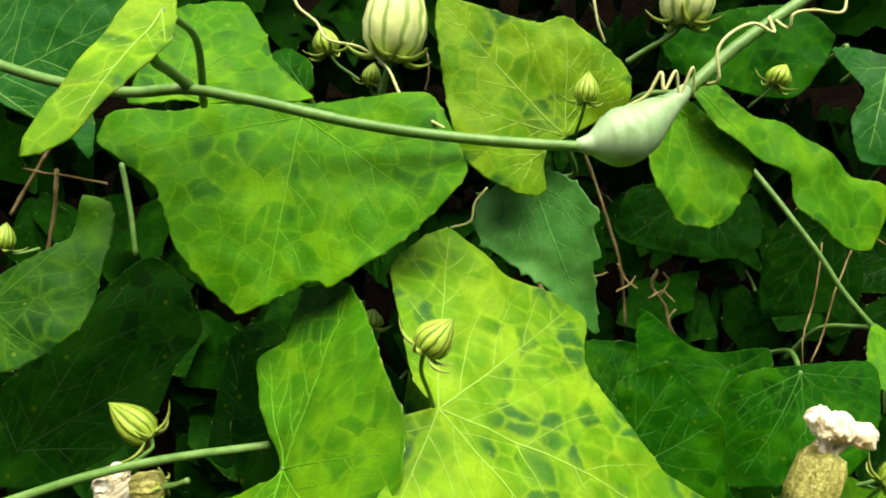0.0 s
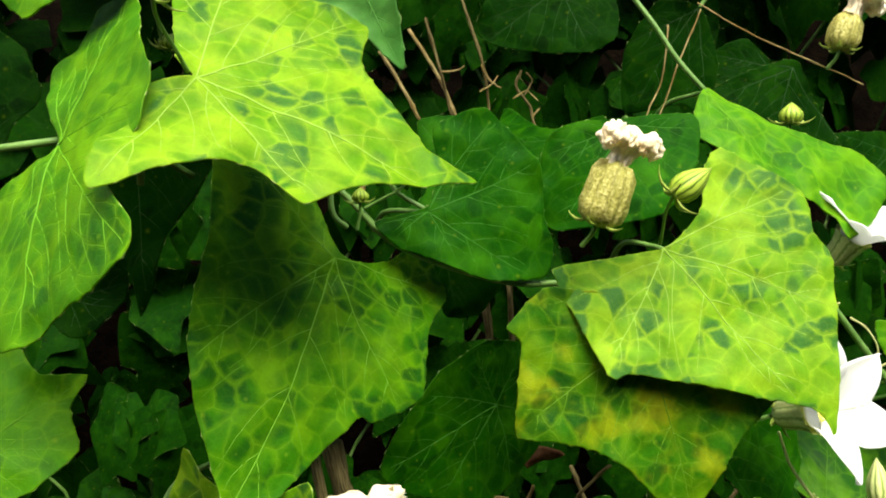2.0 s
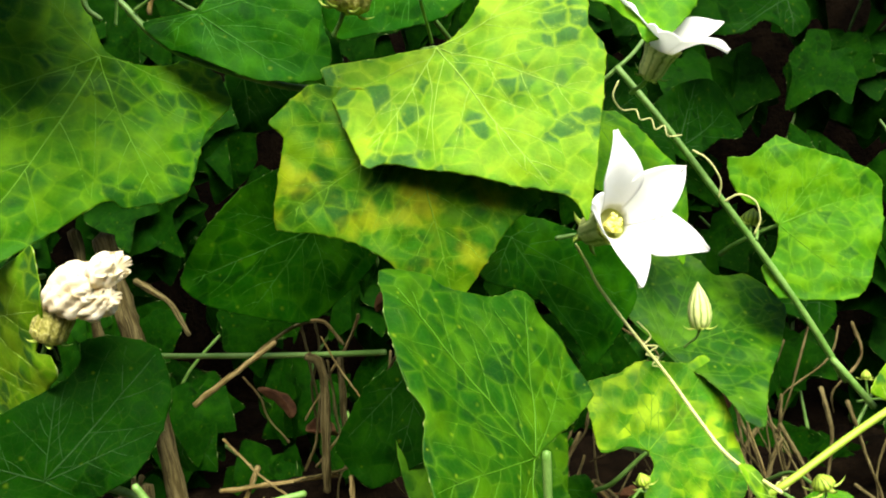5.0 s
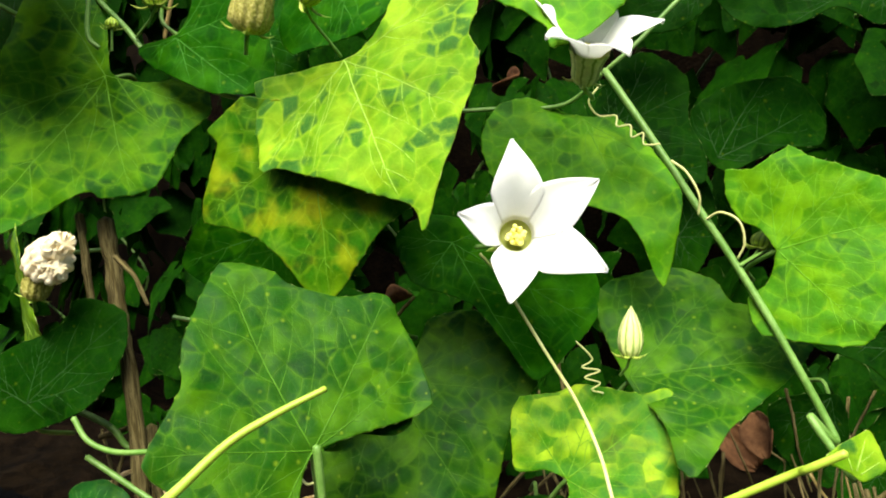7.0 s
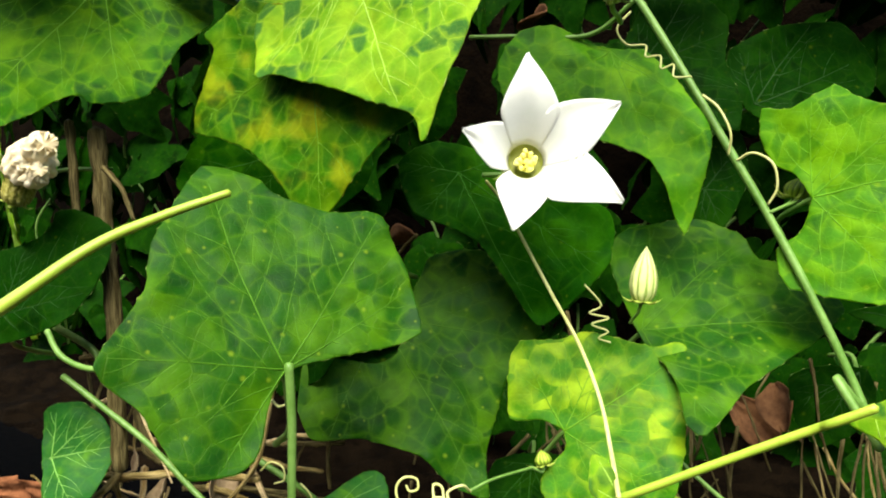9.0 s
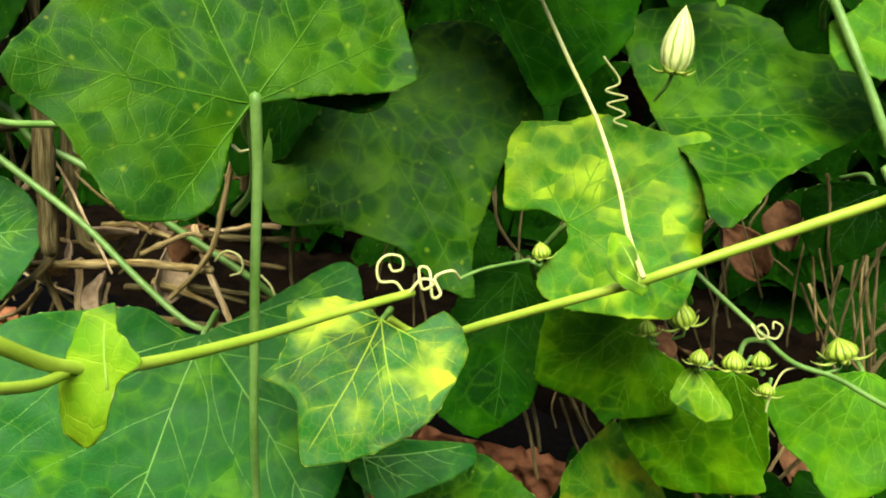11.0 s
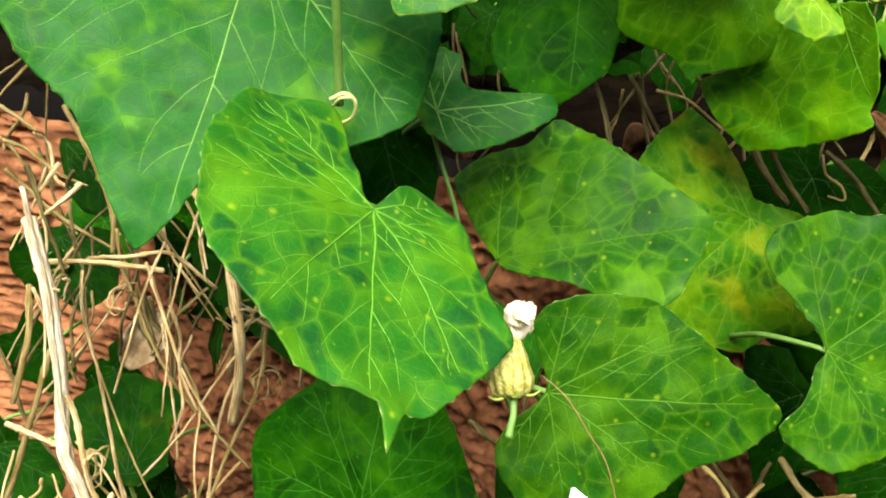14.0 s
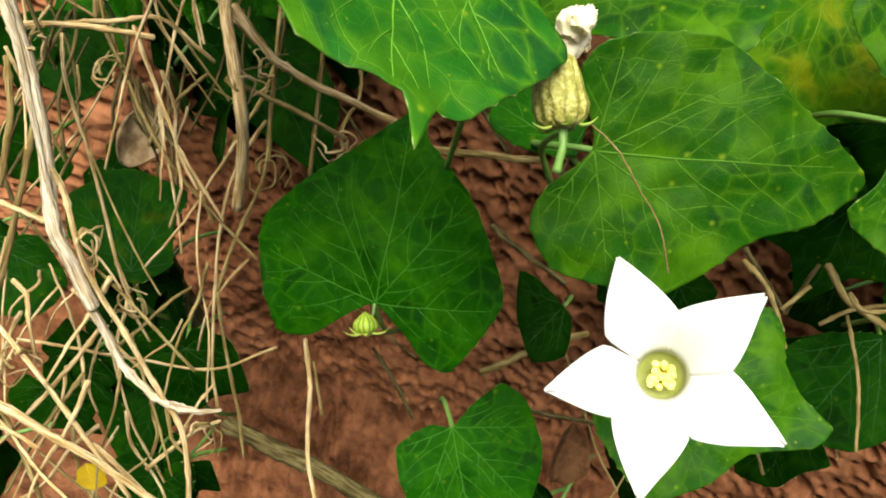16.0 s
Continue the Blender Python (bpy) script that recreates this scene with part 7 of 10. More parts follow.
stem('dry_stalk', [(0.2740, 0.3425, 0.6718), (0.2808, 0.3372, 0.6590), (0.2903, 0.3323, 0.6443)], 0.80, 0.70, 'dry')
stem('dry_stalk', [(0.0442, 0.2782, 0.8230), (0.0613, 0.2756, 0.8109), (0.0757, 0.2726, 0.8011), (0.0926, 0.2748, 0.7862)], 1.70, 1.50, 'straw')
stem('dry_stalk', [(0.0093, 0.2554, 0.8427), (0.0354, 0.2485, 0.8244), (0.0460, 0.2463, 0.8079), (0.0503, 0.2416, 0.7939)], 1.10, 1.00, 'tan')
stem('dry_stalk', [(0.0349, 0.2199, 0.7933), (0.0535, 0.2311, 0.7944), (0.0731, 0.2467, 0.7905)], 1.00, 1.00, 'straw')
stem('dry_stalk', [(0.2610, 0.3319, 0.7322), (0.2700, 0.3335, 0.7251), (0.2788, 0.3321, 0.7123), (0.2825, 0.3305, 0.7049)], 1.00, 0.90, 'tan')
stem('dry_stalk', [(0.2826, 0.3507, 0.7199), (0.2765, 0.3430, 0.7117)], 0.80, 0.70, 'tan')
stem('dry_stalk', [(0.2949, 0.3572, 0.7186), (0.3019, 0.3584, 0.7130), (0.3140, 0.3668, 0.7157)], 1.00, 0.80, 'tan')
stem('dry_stalk', [(-0.0180, 0.2993, 0.6375), (-0.0048, 0.2971, 0.6183), (0.0186, 0.2904, 0.6034)], 4.50, 4.20, 'dry', 'thick dry branch in the shade')
stem('tendril', [(0.0783, 0.2140, 1.2424), (0.0841, 0.2120, 1.2451), (0.0878, 0.2110, 1.2508), (0.0883, 0.2100, 1.2457), (0.0917, 0.2110, 1.2509), (0.0930, 0.2130, 1.2449), (0.0964, 0.2120, 1.2518), (0.0974, 0.2160, 1.2446)], 0.45, 0.40, 'pale')
stem('tendril', [(0.1014, 0.2180, 1.2482), (0.1036, 0.2140, 1.2488), (0.1033, 0.2130, 1.2562), (0.1075, 0.2140, 1.2611), (0.1141, 0.2160, 1.2637), (0.1192, 0.2160, 1.2610), (0.1217, 0.2260, 1.2680), (0.1252, 0.2220, 1.2635), (0.1261, 0.2200, 1.2668), (0.1322, 0.2220, 1.2681), (0.1410, 0.2250, 1.2679), (0.1440, 0.2280, 1.2737)], 0.50, 0.40, 'pale')
stem('tendril', [(-0.0202, 0.2450, 1.2889), (-0.0179, 0.2440, 1.2840), (-0.0123, 0.2430, 1.2789), (-0.0082, 0.2400, 1.2725), (0.0031, 0.2360, 1.2682), (0.0115, 0.2300, 1.2603), (0.0165, 0.2220, 1.2501), (0.0235, 0.2140, 1.2427), (0.0294, 0.2070, 1.2381)], 0.45, 0.40, 'pale')
stem('tendril', [(0.0403, 0.2120, 1.2219), (0.0368, 0.2130, 1.2179), (0.0353, 0.2140, 1.2130), (0.0293, 0.2160, 1.2114)], 0.35, 0.30, 'pale')
stem('tendril', [(0.0222, 0.2400, 1.2681), (0.0231, 0.2400, 1.2620), (0.0219, 0.2400, 1.2550)], 0.30, 0.20, 'tan')
stem('tendril', [(0.0770, 0.2600, 1.2880), (0.0782, 0.2600, 1.2786), (0.0805, 0.2620, 1.2724)], 0.40, 0.40, 'pale')
stem('tendril', [(0.2252, 0.3503, 1.1005), (0.2222, 0.3452, 1.0936), (0.2256, 0.3471, 1.0876), (0.2317, 0.3500, 1.0872), (0.2333, 0.3471, 1.0826), (0.2380, 0.3491, 1.0827), (0.2393, 0.3471, 1.0778), (0.2433, 0.3488, 1.0791), (0.2444, 0.3468, 1.0745), (0.2503, 0.3483, 1.0743)], 0.40, 0.35, 'pale')
stem('tendril', [(0.2546, 0.3483, 1.0674), (0.2607, 0.3473, 1.0626), (0.2653, 0.3473, 1.0537), (0.2645, 0.3486, 1.0461)], 0.50, 0.40, 'pale')
stem('tendril', [(0.2671, 0.3501, 1.0442), (0.2729, 0.3483, 1.0468), (0.2795, 0.3488, 1.0432), (0.2812, 0.3494, 1.0351), (0.2786, 0.3496, 1.0291)], 0.50, 0.40, 'pale')
stem('tendril', [(0.2248, 0.3200, 0.9989), (0.2299, 0.3229, 0.9920), (0.2267, 0.3204, 0.9889), (0.2325, 0.3243, 0.9873), (0.2276, 0.3207, 0.9849), (0.2325, 0.3239, 0.9825), (0.2299, 0.3219, 0.9800), (0.2336, 0.3243, 0.9785)], 0.35, 0.30, 'pale')
stem('tendril', [(0.2794, 0.3498, 1.0265), (0.2828, 0.3622, 1.0293), (0.2856, 0.3740, 1.0310)], 0.60, 0.60, 'stem')
stem('tendril', [(0.2102, 0.2710, 0.9344), (0.2097, 0.2668, 0.9375), (0.2072, 0.2622, 0.9359), (0.2114, 0.2591, 0.9330), (0.2097, 0.2577, 0.9320), (0.2066, 0.2601, 0.9381), (0.2041, 0.2587, 0.9386), (0.2082, 0.2550, 0.9344), (0.2116, 0.2556, 0.9370), (0.2083, 0.2536, 0.9374), (0.2059, 0.2509, 0.9335), (0.2028, 0.2498, 0.9361), (0.1993, 0.2475, 0.9361), (0.1979, 0.2479, 0.9401), (0.1995, 0.2497, 0.9429), (0.2027, 0.2517, 0.9427), (0.2036, 0.2514, 0.9398), (0.2016, 0.2499, 0.9390), (0.2004, 0.2496, 0.9406)], 0.45, 0.35, 'pale')
stem('tendril', [(0.2098, 0.2707, 0.9344), (0.2133, 0.2797, 0.9366), (0.2197, 0.2939, 0.9379)], 0.50, 0.50, 'stem')
stem('tendril', [(0.1809, 0.2191, 0.8735), (0.1844, 0.2206, 0.8752), (0.1863, 0.2222, 0.8730), (0.1843, 0.2232, 0.8688), (0.1797, 0.2233, 0.8669), (0.1774, 0.2227, 0.8689), (0.1835, 0.2195, 0.8738), (0.1872, 0.2197, 0.8747)], 0.50, 0.40, 'pale')
stem('tendril', [(0.1144, 0.2647, 0.9200), (0.1193, 0.2654, 0.9244), (0.1244, 0.2671, 0.9231), (0.1251, 0.2673, 0.9182), (0.1200, 0.2669, 0.9155)], 0.40, 0.40, 'pale')
stem('tendril', [(0.1331, 0.2686, 0.9182), (0.1363, 0.2697, 0.9153), (0.1382, 0.2701, 0.9122)], 0.40, 0.35, 'pale')
stem('tendril', [(0.1794, 0.2140, 0.9716), (0.1826, 0.2133, 0.9707), (0.1849, 0.2137, 0.9714)], 0.50, 0.30, 'pale')
stem('tendril', [(0.2776, 0.3400, 0.9207), (0.2811, 0.3387, 0.9172), (0.2833, 0.3383, 0.9194), (0.2812, 0.3379, 0.9222), (0.2800, 0.3376, 0.9200), (0.2851, 0.3413, 0.9176), (0.2864, 0.3421, 0.9215), (0.2839, 0.3410, 0.9230), (0.2840, 0.3404, 0.9209)], 0.35, 0.30, 'pale')
stem('tendril', [(0.2938, 0.3467, 0.9090), (0.2888, 0.3439, 0.9064), (0.2868, 0.3410, 0.8969), (0.2866, 0.3409, 0.8929)], 0.35, 0.30, 'pale')
stem('tendril', [(0.2752, 0.3765, 0.8440), (0.2779, 0.3735, 0.8378), (0.2833, 0.3744, 0.8345), (0.2857, 0.3752, 0.8292), (0.2801, 0.3745, 0.8300)], 0.50, 0.40, 'tan')
stem('tendril', [(0.2359, 0.2352, 0.8078), (0.2418, 0.2371, 0.8035), (0.2482, 0.2380, 0.7955), (0.2545, 0.2376, 0.7878), (0.2592, 0.2369, 0.7772)], 0.22, 0.20, 'tan')
stem('dry_tendril', [(0.1181, 0.2410, 0.7845), (0.1142, 0.2421, 0.7846), (0.1103, 0.2441, 0.7859), (0.1109, 0.2499, 0.7884), (0.1107, 0.2522, 0.7870), (0.1131, 0.2572, 0.7869)], 0.50, 0.25, 'tan')
stem('dry_tendril', [(0.1171, 0.2430, 0.7879), (0.1175, 0.2464, 0.7876), (0.1182, 0.2486, 0.7852), (0.1167, 0.2466, 0.7790), (0.1128, 0.2465, 0.7776), (0.1023, 0.2451, 0.7800)], 0.50, 0.25, 'straw')
stem('dry_tendril', [(0.1164, 0.2410, 0.7859), (0.1138, 0.2434, 0.7866), (0.1125, 0.2474, 0.7884), (0.1137, 0.2501, 0.7863), (0.1177, 0.2537, 0.7831), (0.1130, 0.2505, 0.7781)], 0.50, 0.25, 'straw')
stem('dry_tendril', [(0.1118, 0.2629, 0.7816), (0.1086, 0.2631, 0.7800), (0.1040, 0.2632, 0.7793), (0.1011, 0.2673, 0.7825), (0.0959, 0.2693, 0.7850), (0.0984, 0.2749, 0.7856)], 0.50, 0.25, 'straw')
stem('dry_tendril', [(0.1102, 0.2618, 0.7815), (0.1059, 0.2625, 0.7813), (0.1035, 0.2660, 0.7835), (0.1020, 0.2687, 0.7837), (0.1032, 0.2735, 0.7844), (0.1044, 0.2775, 0.7840)], 0.50, 0.25, 'straw')
stem('dry_tendril', [(0.1083, 0.2625, 0.7841), (0.1073, 0.2661, 0.7850), (0.1086, 0.2697, 0.7841), (0.1088, 0.2729, 0.7835), (0.1100, 0.2720, 0.7765), (0.1022, 0.2673, 0.7722)], 0.50, 0.25, 'tan')
stem('dry_tendril', [(0.1281, 0.1974, 0.6804), (0.1269, 0.1999, 0.6801), (0.1286, 0.2033, 0.6785), (0.1292, 0.2039, 0.6741), (0.1298, 0.2026, 0.6673), (0.1205, 0.1961, 0.6617)], 0.50, 0.25, 'tan')
stem('dry_tendril', [(0.1281, 0.1969, 0.6798), (0.1260, 0.1993, 0.6801), (0.1279, 0.2032, 0.6790), (0.1275, 0.2045, 0.6763), (0.1305, 0.2067, 0.6721), (0.1304, 0.2043, 0.6643)], 0.50, 0.25, 'tan')
stem('dry_tendril', [(0.1280, 0.1970, 0.6800), (0.1261, 0.1998, 0.6806), (0.1268, 0.2025, 0.6790), (0.1292, 0.2034, 0.6735), (0.1289, 0.2051, 0.6713), (0.1235, 0.2006, 0.6651)], 0.50, 0.25, 'straw')
stem('dry_tendril', [(0.0637, 0.2307, 0.7794), (0.0600, 0.2325, 0.7803), (0.0577, 0.2356, 0.7817), (0.0609, 0.2402, 0.7804), (0.0626, 0.2417, 0.7764), (0.0594, 0.2401, 0.7722)], 0.50, 0.25, 'tan')
stem('dry_tendril', [(0.0661, 0.2313, 0.7782), (0.0618, 0.2314, 0.7774), (0.0571, 0.2321, 0.7776), (0.0553, 0.2375, 0.7815), (0.0589, 0.2439, 0.7823), (0.0540, 0.2429, 0.7805)], 0.50, 0.25, 'straw')
stem('dry_tendril', [(0.0671, 0.2335, 0.7803), (0.0656, 0.2336, 0.7770), (0.0617, 0.2322, 0.7738), (0.0553, 0.2327, 0.7752), (0.0528, 0.2348, 0.7755), (0.0521, 0.2430, 0.7823)], 0.50, 0.25, 'straw')
stem('dry_tendril', [(0.1290, 0.2764, 0.7607), (0.1299, 0.2789, 0.7587), (0.1293, 0.2796, 0.7554), (0.1281, 0.2797, 0.7519), (0.1226, 0.2770, 0.7483), (0.1156, 0.2783, 0.7513)], 0.50, 0.25, 'straw')
stem('dry_tendril', [(0.1270, 0.2748, 0.7603), (0.1266, 0.2782, 0.7605), (0.1288, 0.2817, 0.7586), (0.1295, 0.2832, 0.7554), (0.1258, 0.2807, 0.7504), (0.1229, 0.2803, 0.7477)], 0.50, 0.25, 'straw')
stem('dry_tendril', [(0.1310, 0.2756, 0.7580), (0.1292, 0.2758, 0.7552), (0.1234, 0.2743, 0.7534), (0.1209, 0.2768, 0.7541), (0.1147, 0.2781, 0.7564), (0.1127, 0.2841, 0.7614)], 0.50, 0.25, 'straw')
stem('dry_tendril', [(0.0901, 0.1952, 0.7415), (0.0876, 0.1978, 0.7424), (0.0877, 0.2010, 0.7419), (0.0889, 0.2046, 0.7410), (0.0874, 0.2006, 0.7323), (0.0826, 0.1962, 0.7258)], 0.50, 0.25, 'tan')
stem('dry_tendril', [(0.0901, 0.1950, 0.7412), (0.0869, 0.1971, 0.7420), (0.0865, 0.2008, 0.7426), (0.0894, 0.2028, 0.7382), (0.0876, 0.2014, 0.7331), (0.0823, 0.1975, 0.7277)], 0.50, 0.25, 'straw')
stem('dry_tendril', [(0.0903, 0.1962, 0.7427), (0.0892, 0.1991, 0.7428), (0.0898, 0.2010, 0.7402), (0.0897, 0.2003, 0.7347), (0.0888, 0.1992, 0.7292), (0.0853, 0.1984, 0.7265)], 0.50, 0.25, 'straw')
stem('dry_tendril', [(0.1099, 0.2546, 0.7479), (0.1063, 0.2564, 0.7487), (0.1036, 0.2587, 0.7492), (0.1053, 0.2653, 0.7520), (0.1098, 0.2681, 0.7472), (0.1075, 0.2640, 0.7390)], 0.50, 0.25, 'tan')
stem('dry_tendril', [(0.1100, 0.2573, 0.7514), (0.1104, 0.2606, 0.7508), (0.1110, 0.2610, 0.7461), (0.1096, 0.2599, 0.7411), (0.1027, 0.2565, 0.7377), (0.0985, 0.2595, 0.7407)], 0.50, 0.25, 'tan')
stem('dry_tendril', [(0.1090, 0.2548, 0.7489), (0.1065, 0.2576, 0.7500), (0.1068, 0.2618, 0.7507), (0.1101, 0.2661, 0.7490), (0.1124, 0.2670, 0.7436), (0.1102, 0.2652, 0.7383)], 0.50, 0.25, 'tan')
stem('dry_tendril', [(0.0646, 0.2098, 0.7976), (0.0634, 0.2129, 0.7981), (0.0629, 0.2149, 0.7964), (0.0623, 0.2146, 0.7919), (0.0585, 0.2127, 0.7879), (0.0500, 0.2119, 0.7894)], 0.50, 0.25, 'tan')
stem('dry_tendril', [(0.0663, 0.2109, 0.7976), (0.0660, 0.2133, 0.7964), (0.0636, 0.2122, 0.7923), (0.0619, 0.2120, 0.7887), (0.0538, 0.2117, 0.7906), (0.0448, 0.2132, 0.7955)], 0.50, 0.25, 'straw')
stem('dry_tendril', [(0.0669, 0.2089, 0.7944), (0.0626, 0.2089, 0.7933), (0.0578, 0.2092, 0.7932), (0.0545, 0.2131, 0.7965), (0.0565, 0.2180, 0.7967), (0.0547, 0.2205, 0.7968)], 0.50, 0.25, 'straw')
stem('dry_tendril', [(0.0803, 0.1697, 0.7063), (0.0783, 0.1719, 0.7063), (0.0795, 0.1751, 0.7049), (0.0780, 0.1760, 0.7028), (0.0810, 0.1783, 0.6986), (0.0700, 0.1707, 0.6931)], 0.50, 0.25, 'straw')
stem('dry_tendril', [(0.0823, 0.1691, 0.7040), (0.0781, 0.1690, 0.7026), (0.0731, 0.1703, 0.7040), (0.0732, 0.1746, 0.7049), (0.0770, 0.1783, 0.7019), (0.0787, 0.1809, 0.6993)], 0.50, 0.25, 'tan')
stem('dry_tendril', [(0.0809, 0.1708, 0.7073), (0.0806, 0.1737, 0.7069), (0.0803, 0.1748, 0.7039), (0.0804, 0.1749, 0.6992), (0.0752, 0.1694, 0.6916), (0.0668, 0.1690, 0.6935)], 0.50, 0.25, 'tan')
stem('dry_tendril', [(0.0938, 0.2078, 0.7084), (0.0897, 0.2074, 0.7066), (0.0838, 0.2075, 0.7071), (0.0813, 0.2104, 0.7085), (0.0792, 0.2134, 0.7096), (0.0851, 0.2180, 0.7060)], 0.50, 0.25, 'straw')
stem('dry_tendril', [(0.0943, 0.2097, 0.7105), (0.0937, 0.2100, 0.7067), (0.0897, 0.2088, 0.7038), (0.0830, 0.2084, 0.7043), (0.0790, 0.2084, 0.7030), (0.0814, 0.2180, 0.7092)], 0.50, 0.25, 'tan')
stem('dry_tendril', [(0.0924, 0.2097, 0.7122), (0.0926, 0.2116, 0.7098), (0.0929, 0.2112, 0.7044), (0.0888, 0.2105, 0.7021), (0.0807, 0.2086, 0.7018), (0.0778, 0.2065, 0.6969)], 0.50, 0.25, 'straw')
stem('dry_stalk', [(0.0620, 0.1849, 0.7205), (0.0700, 0.1840, 0.7184), (0.0783, 0.1786, 0.7139), (0.0775, 0.1780, 0.6975)], 0.88, 0.62, 'straw')
stem('dry_stalk', [(0.0405, 0.2105, 0.6956), (0.0367, 0.1975, 0.6834), (0.0271, 0.1816, 0.6576), (0.0340, 0.1647, 0.6473)], 0.58, 0.58, 'straw')
stem('dry_stalk', [(0.0840, 0.2092, 0.6931), (0.0930, 0.2047, 0.6837), (0.1056, 0.1992, 0.6691), (0.1183, 0.1928, 0.6561)], 0.65, 0.38, 'tan')
stem('dry_stalk', [(0.0404, 0.2087, 0.7060), (0.0531, 0.2046, 0.6955), (0.0595, 0.2021, 0.6788), (0.0718, 0.1930, 0.6692)], 0.45, 0.69, 'straw')
stem('dry_stalk', [(0.0639, 0.1912, 0.6231), (0.0804, 0.1904, 0.6227), (0.0915, 0.1930, 0.6203), (0.1042, 0.1970, 0.6105)], 0.41, 0.32, 'straw')
stem('dry_stalk', [(0.0916, 0.1859, 0.6703), (0.0808, 0.1778, 0.6578), (0.0782, 0.1684, 0.6487), (0.0746, 0.1545, 0.6447)], 0.90, 0.42, 'straw')
stem('dry_stalk', [(0.0598, 0.2048, 0.7046), (0.0749, 0.2038, 0.7009), (0.0820, 0.2048, 0.6886), (0.0993, 0.2055, 0.6808)], 0.60, 0.66, 'straw')
stem('dry_stalk', [(0.0705, 0.1867, 0.6567), (0.0743, 0.1828, 0.6397), (0.0965, 0.1760, 0.6239), (0.1057, 0.1713, 0.6029)], 0.89, 0.51, 'tan')
stem('dry_stalk', [(0.0907, 0.1972, 0.6682), (0.0962, 0.1931, 0.6583), (0.1059, 0.1938, 0.6457), (0.1194, 0.1892, 0.6369)], 0.68, 0.46, 'straw')
stem('dry_stalk', [(0.0263, 0.2111, 0.6953), (0.0260, 0.2088, 0.6903), (0.0265, 0.1975, 0.6871), (0.0257, 0.1935, 0.6793)], 0.72, 0.31, 'straw')
stem('dry_stalk', [(0.0543, 0.2272, 0.7023), (0.0672, 0.2215, 0.6957), (0.0682, 0.2126, 0.6807), (0.0738, 0.2071, 0.6700)], 0.86, 0.64, 'straw')
stem('dry_stalk', [(0.0310, 0.2005, 0.7182), (0.0404, 0.1877, 0.7061), (0.0440, 0.1789, 0.6862), (0.0454, 0.1727, 0.6667)], 0.51, 0.36, 'straw')
stem('dry_stalk', [(0.1151, 0.2102, 0.7133), (0.1105, 0.2073, 0.7040), (0.1084, 0.2001, 0.7014), (0.0991, 0.1972, 0.6925)], 0.40, 0.32, 'straw')
stem('dry_stalk', [(0.0712, 0.2033, 0.6437), (0.0699, 0.1934, 0.6320), (0.0735, 0.1828, 0.6185), (0.0702, 0.1700, 0.6001)], 0.57, 0.68, 'straw')
stem('dry_stalk', [(0.0791, 0.2044, 0.6976), (0.0848, 0.1953, 0.6948), (0.0794, 0.1923, 0.6773), (0.0836, 0.1905, 0.6685)], 0.50, 0.53, 'straw')
stem('dry_stalk', [(0.0439, 0.1832, 0.6285), (0.0653, 0.1859, 0.6190), (0.0877, 0.1938, 0.6055), (0.1110, 0.1944, 0.6013)], 0.62, 0.60, 'tan')
stem('dry_stalk', [(0.1084, 0.1909, 0.6604), (0.1012, 0.1812, 0.6508), (0.1028, 0.1719, 0.6409), (0.1023, 0.1622, 0.6331)], 0.44, 0.69, 'tan')
stem('dry_stalk', [(0.1031, 0.1995, 0.6815), (0.1150, 0.1982, 0.6844), (0.1213, 0.1939, 0.6750), (0.1261, 0.1965, 0.6658)], 0.98, 0.40, 'tan')
stem('dry_stalk', [(0.0630, 0.1611, 0.6898), (0.0826, 0.1611, 0.6837), (0.0970, 0.1607, 0.6719), (0.1124, 0.1640, 0.6580)], 0.40, 0.65, 'straw')
stem('dry_stalk', [(0.0939, 0.2006, 0.7264), (0.0869, 0.1966, 0.7136), (0.0885, 0.1855, 0.7071), (0.0901, 0.1728, 0.6979)], 0.98, 0.36, 'straw')
stem('dry_stalk', [(0.0647, 0.1586, 0.6878), (0.0718, 0.1596, 0.6834), (0.0877, 0.1613, 0.6841), (0.0965, 0.1626, 0.6819)], 0.68, 0.66, 'straw')
stem('dry_stalk', [(0.0930, 0.1848, 0.6962), (0.0897, 0.1757, 0.6859), (0.0865, 0.1644, 0.6749), (0.0842, 0.1533, 0.6610)], 0.80, 0.58, 'tan')
stem('dry_stalk', [(0.0860, 0.1969, 0.7032), (0.0835, 0.1863, 0.6945), (0.0815, 0.1675, 0.6833), (0.0670, 0.1558, 0.6630)], 0.89, 0.64, 'straw')
stem('dry_stalk', [(0.0902, 0.2087, 0.6683), (0.0891, 0.2079, 0.6546), (0.0952, 0.2042, 0.6526), (0.0958, 0.1998, 0.6457)], 0.98, 0.60, 'tan')
stem('dry_stalk', [(0.0678, 0.1917, 0.6812), (0.0719, 0.1826, 0.6684), (0.0686, 0.1689, 0.6510), (0.0731, 0.1550, 0.6418)], 0.71, 0.31, 'straw')
stem('dry_stalk', [(0.0929, 0.1973, 0.6873), (0.0984, 0.1873, 0.6775), (0.0951, 0.1803, 0.6595), (0.1010, 0.1733, 0.6495)], 0.52, 0.34, 'tan')
stem('dry_stalk', [(0.0973, 0.2284, 0.7087), (0.0875, 0.2265, 0.7001), (0.0853, 0.2108, 0.6931), (0.0790, 0.2045, 0.6867)], 0.60, 0.69, 'tan')
stem('dry_stalk', [(0.1020, 0.1772, 0.6752), (0.1243, 0.1768, 0.6708), (0.1370, 0.1792, 0.6581), (0.1523, 0.1798, 0.6482)], 0.76, 0.50, 'straw')
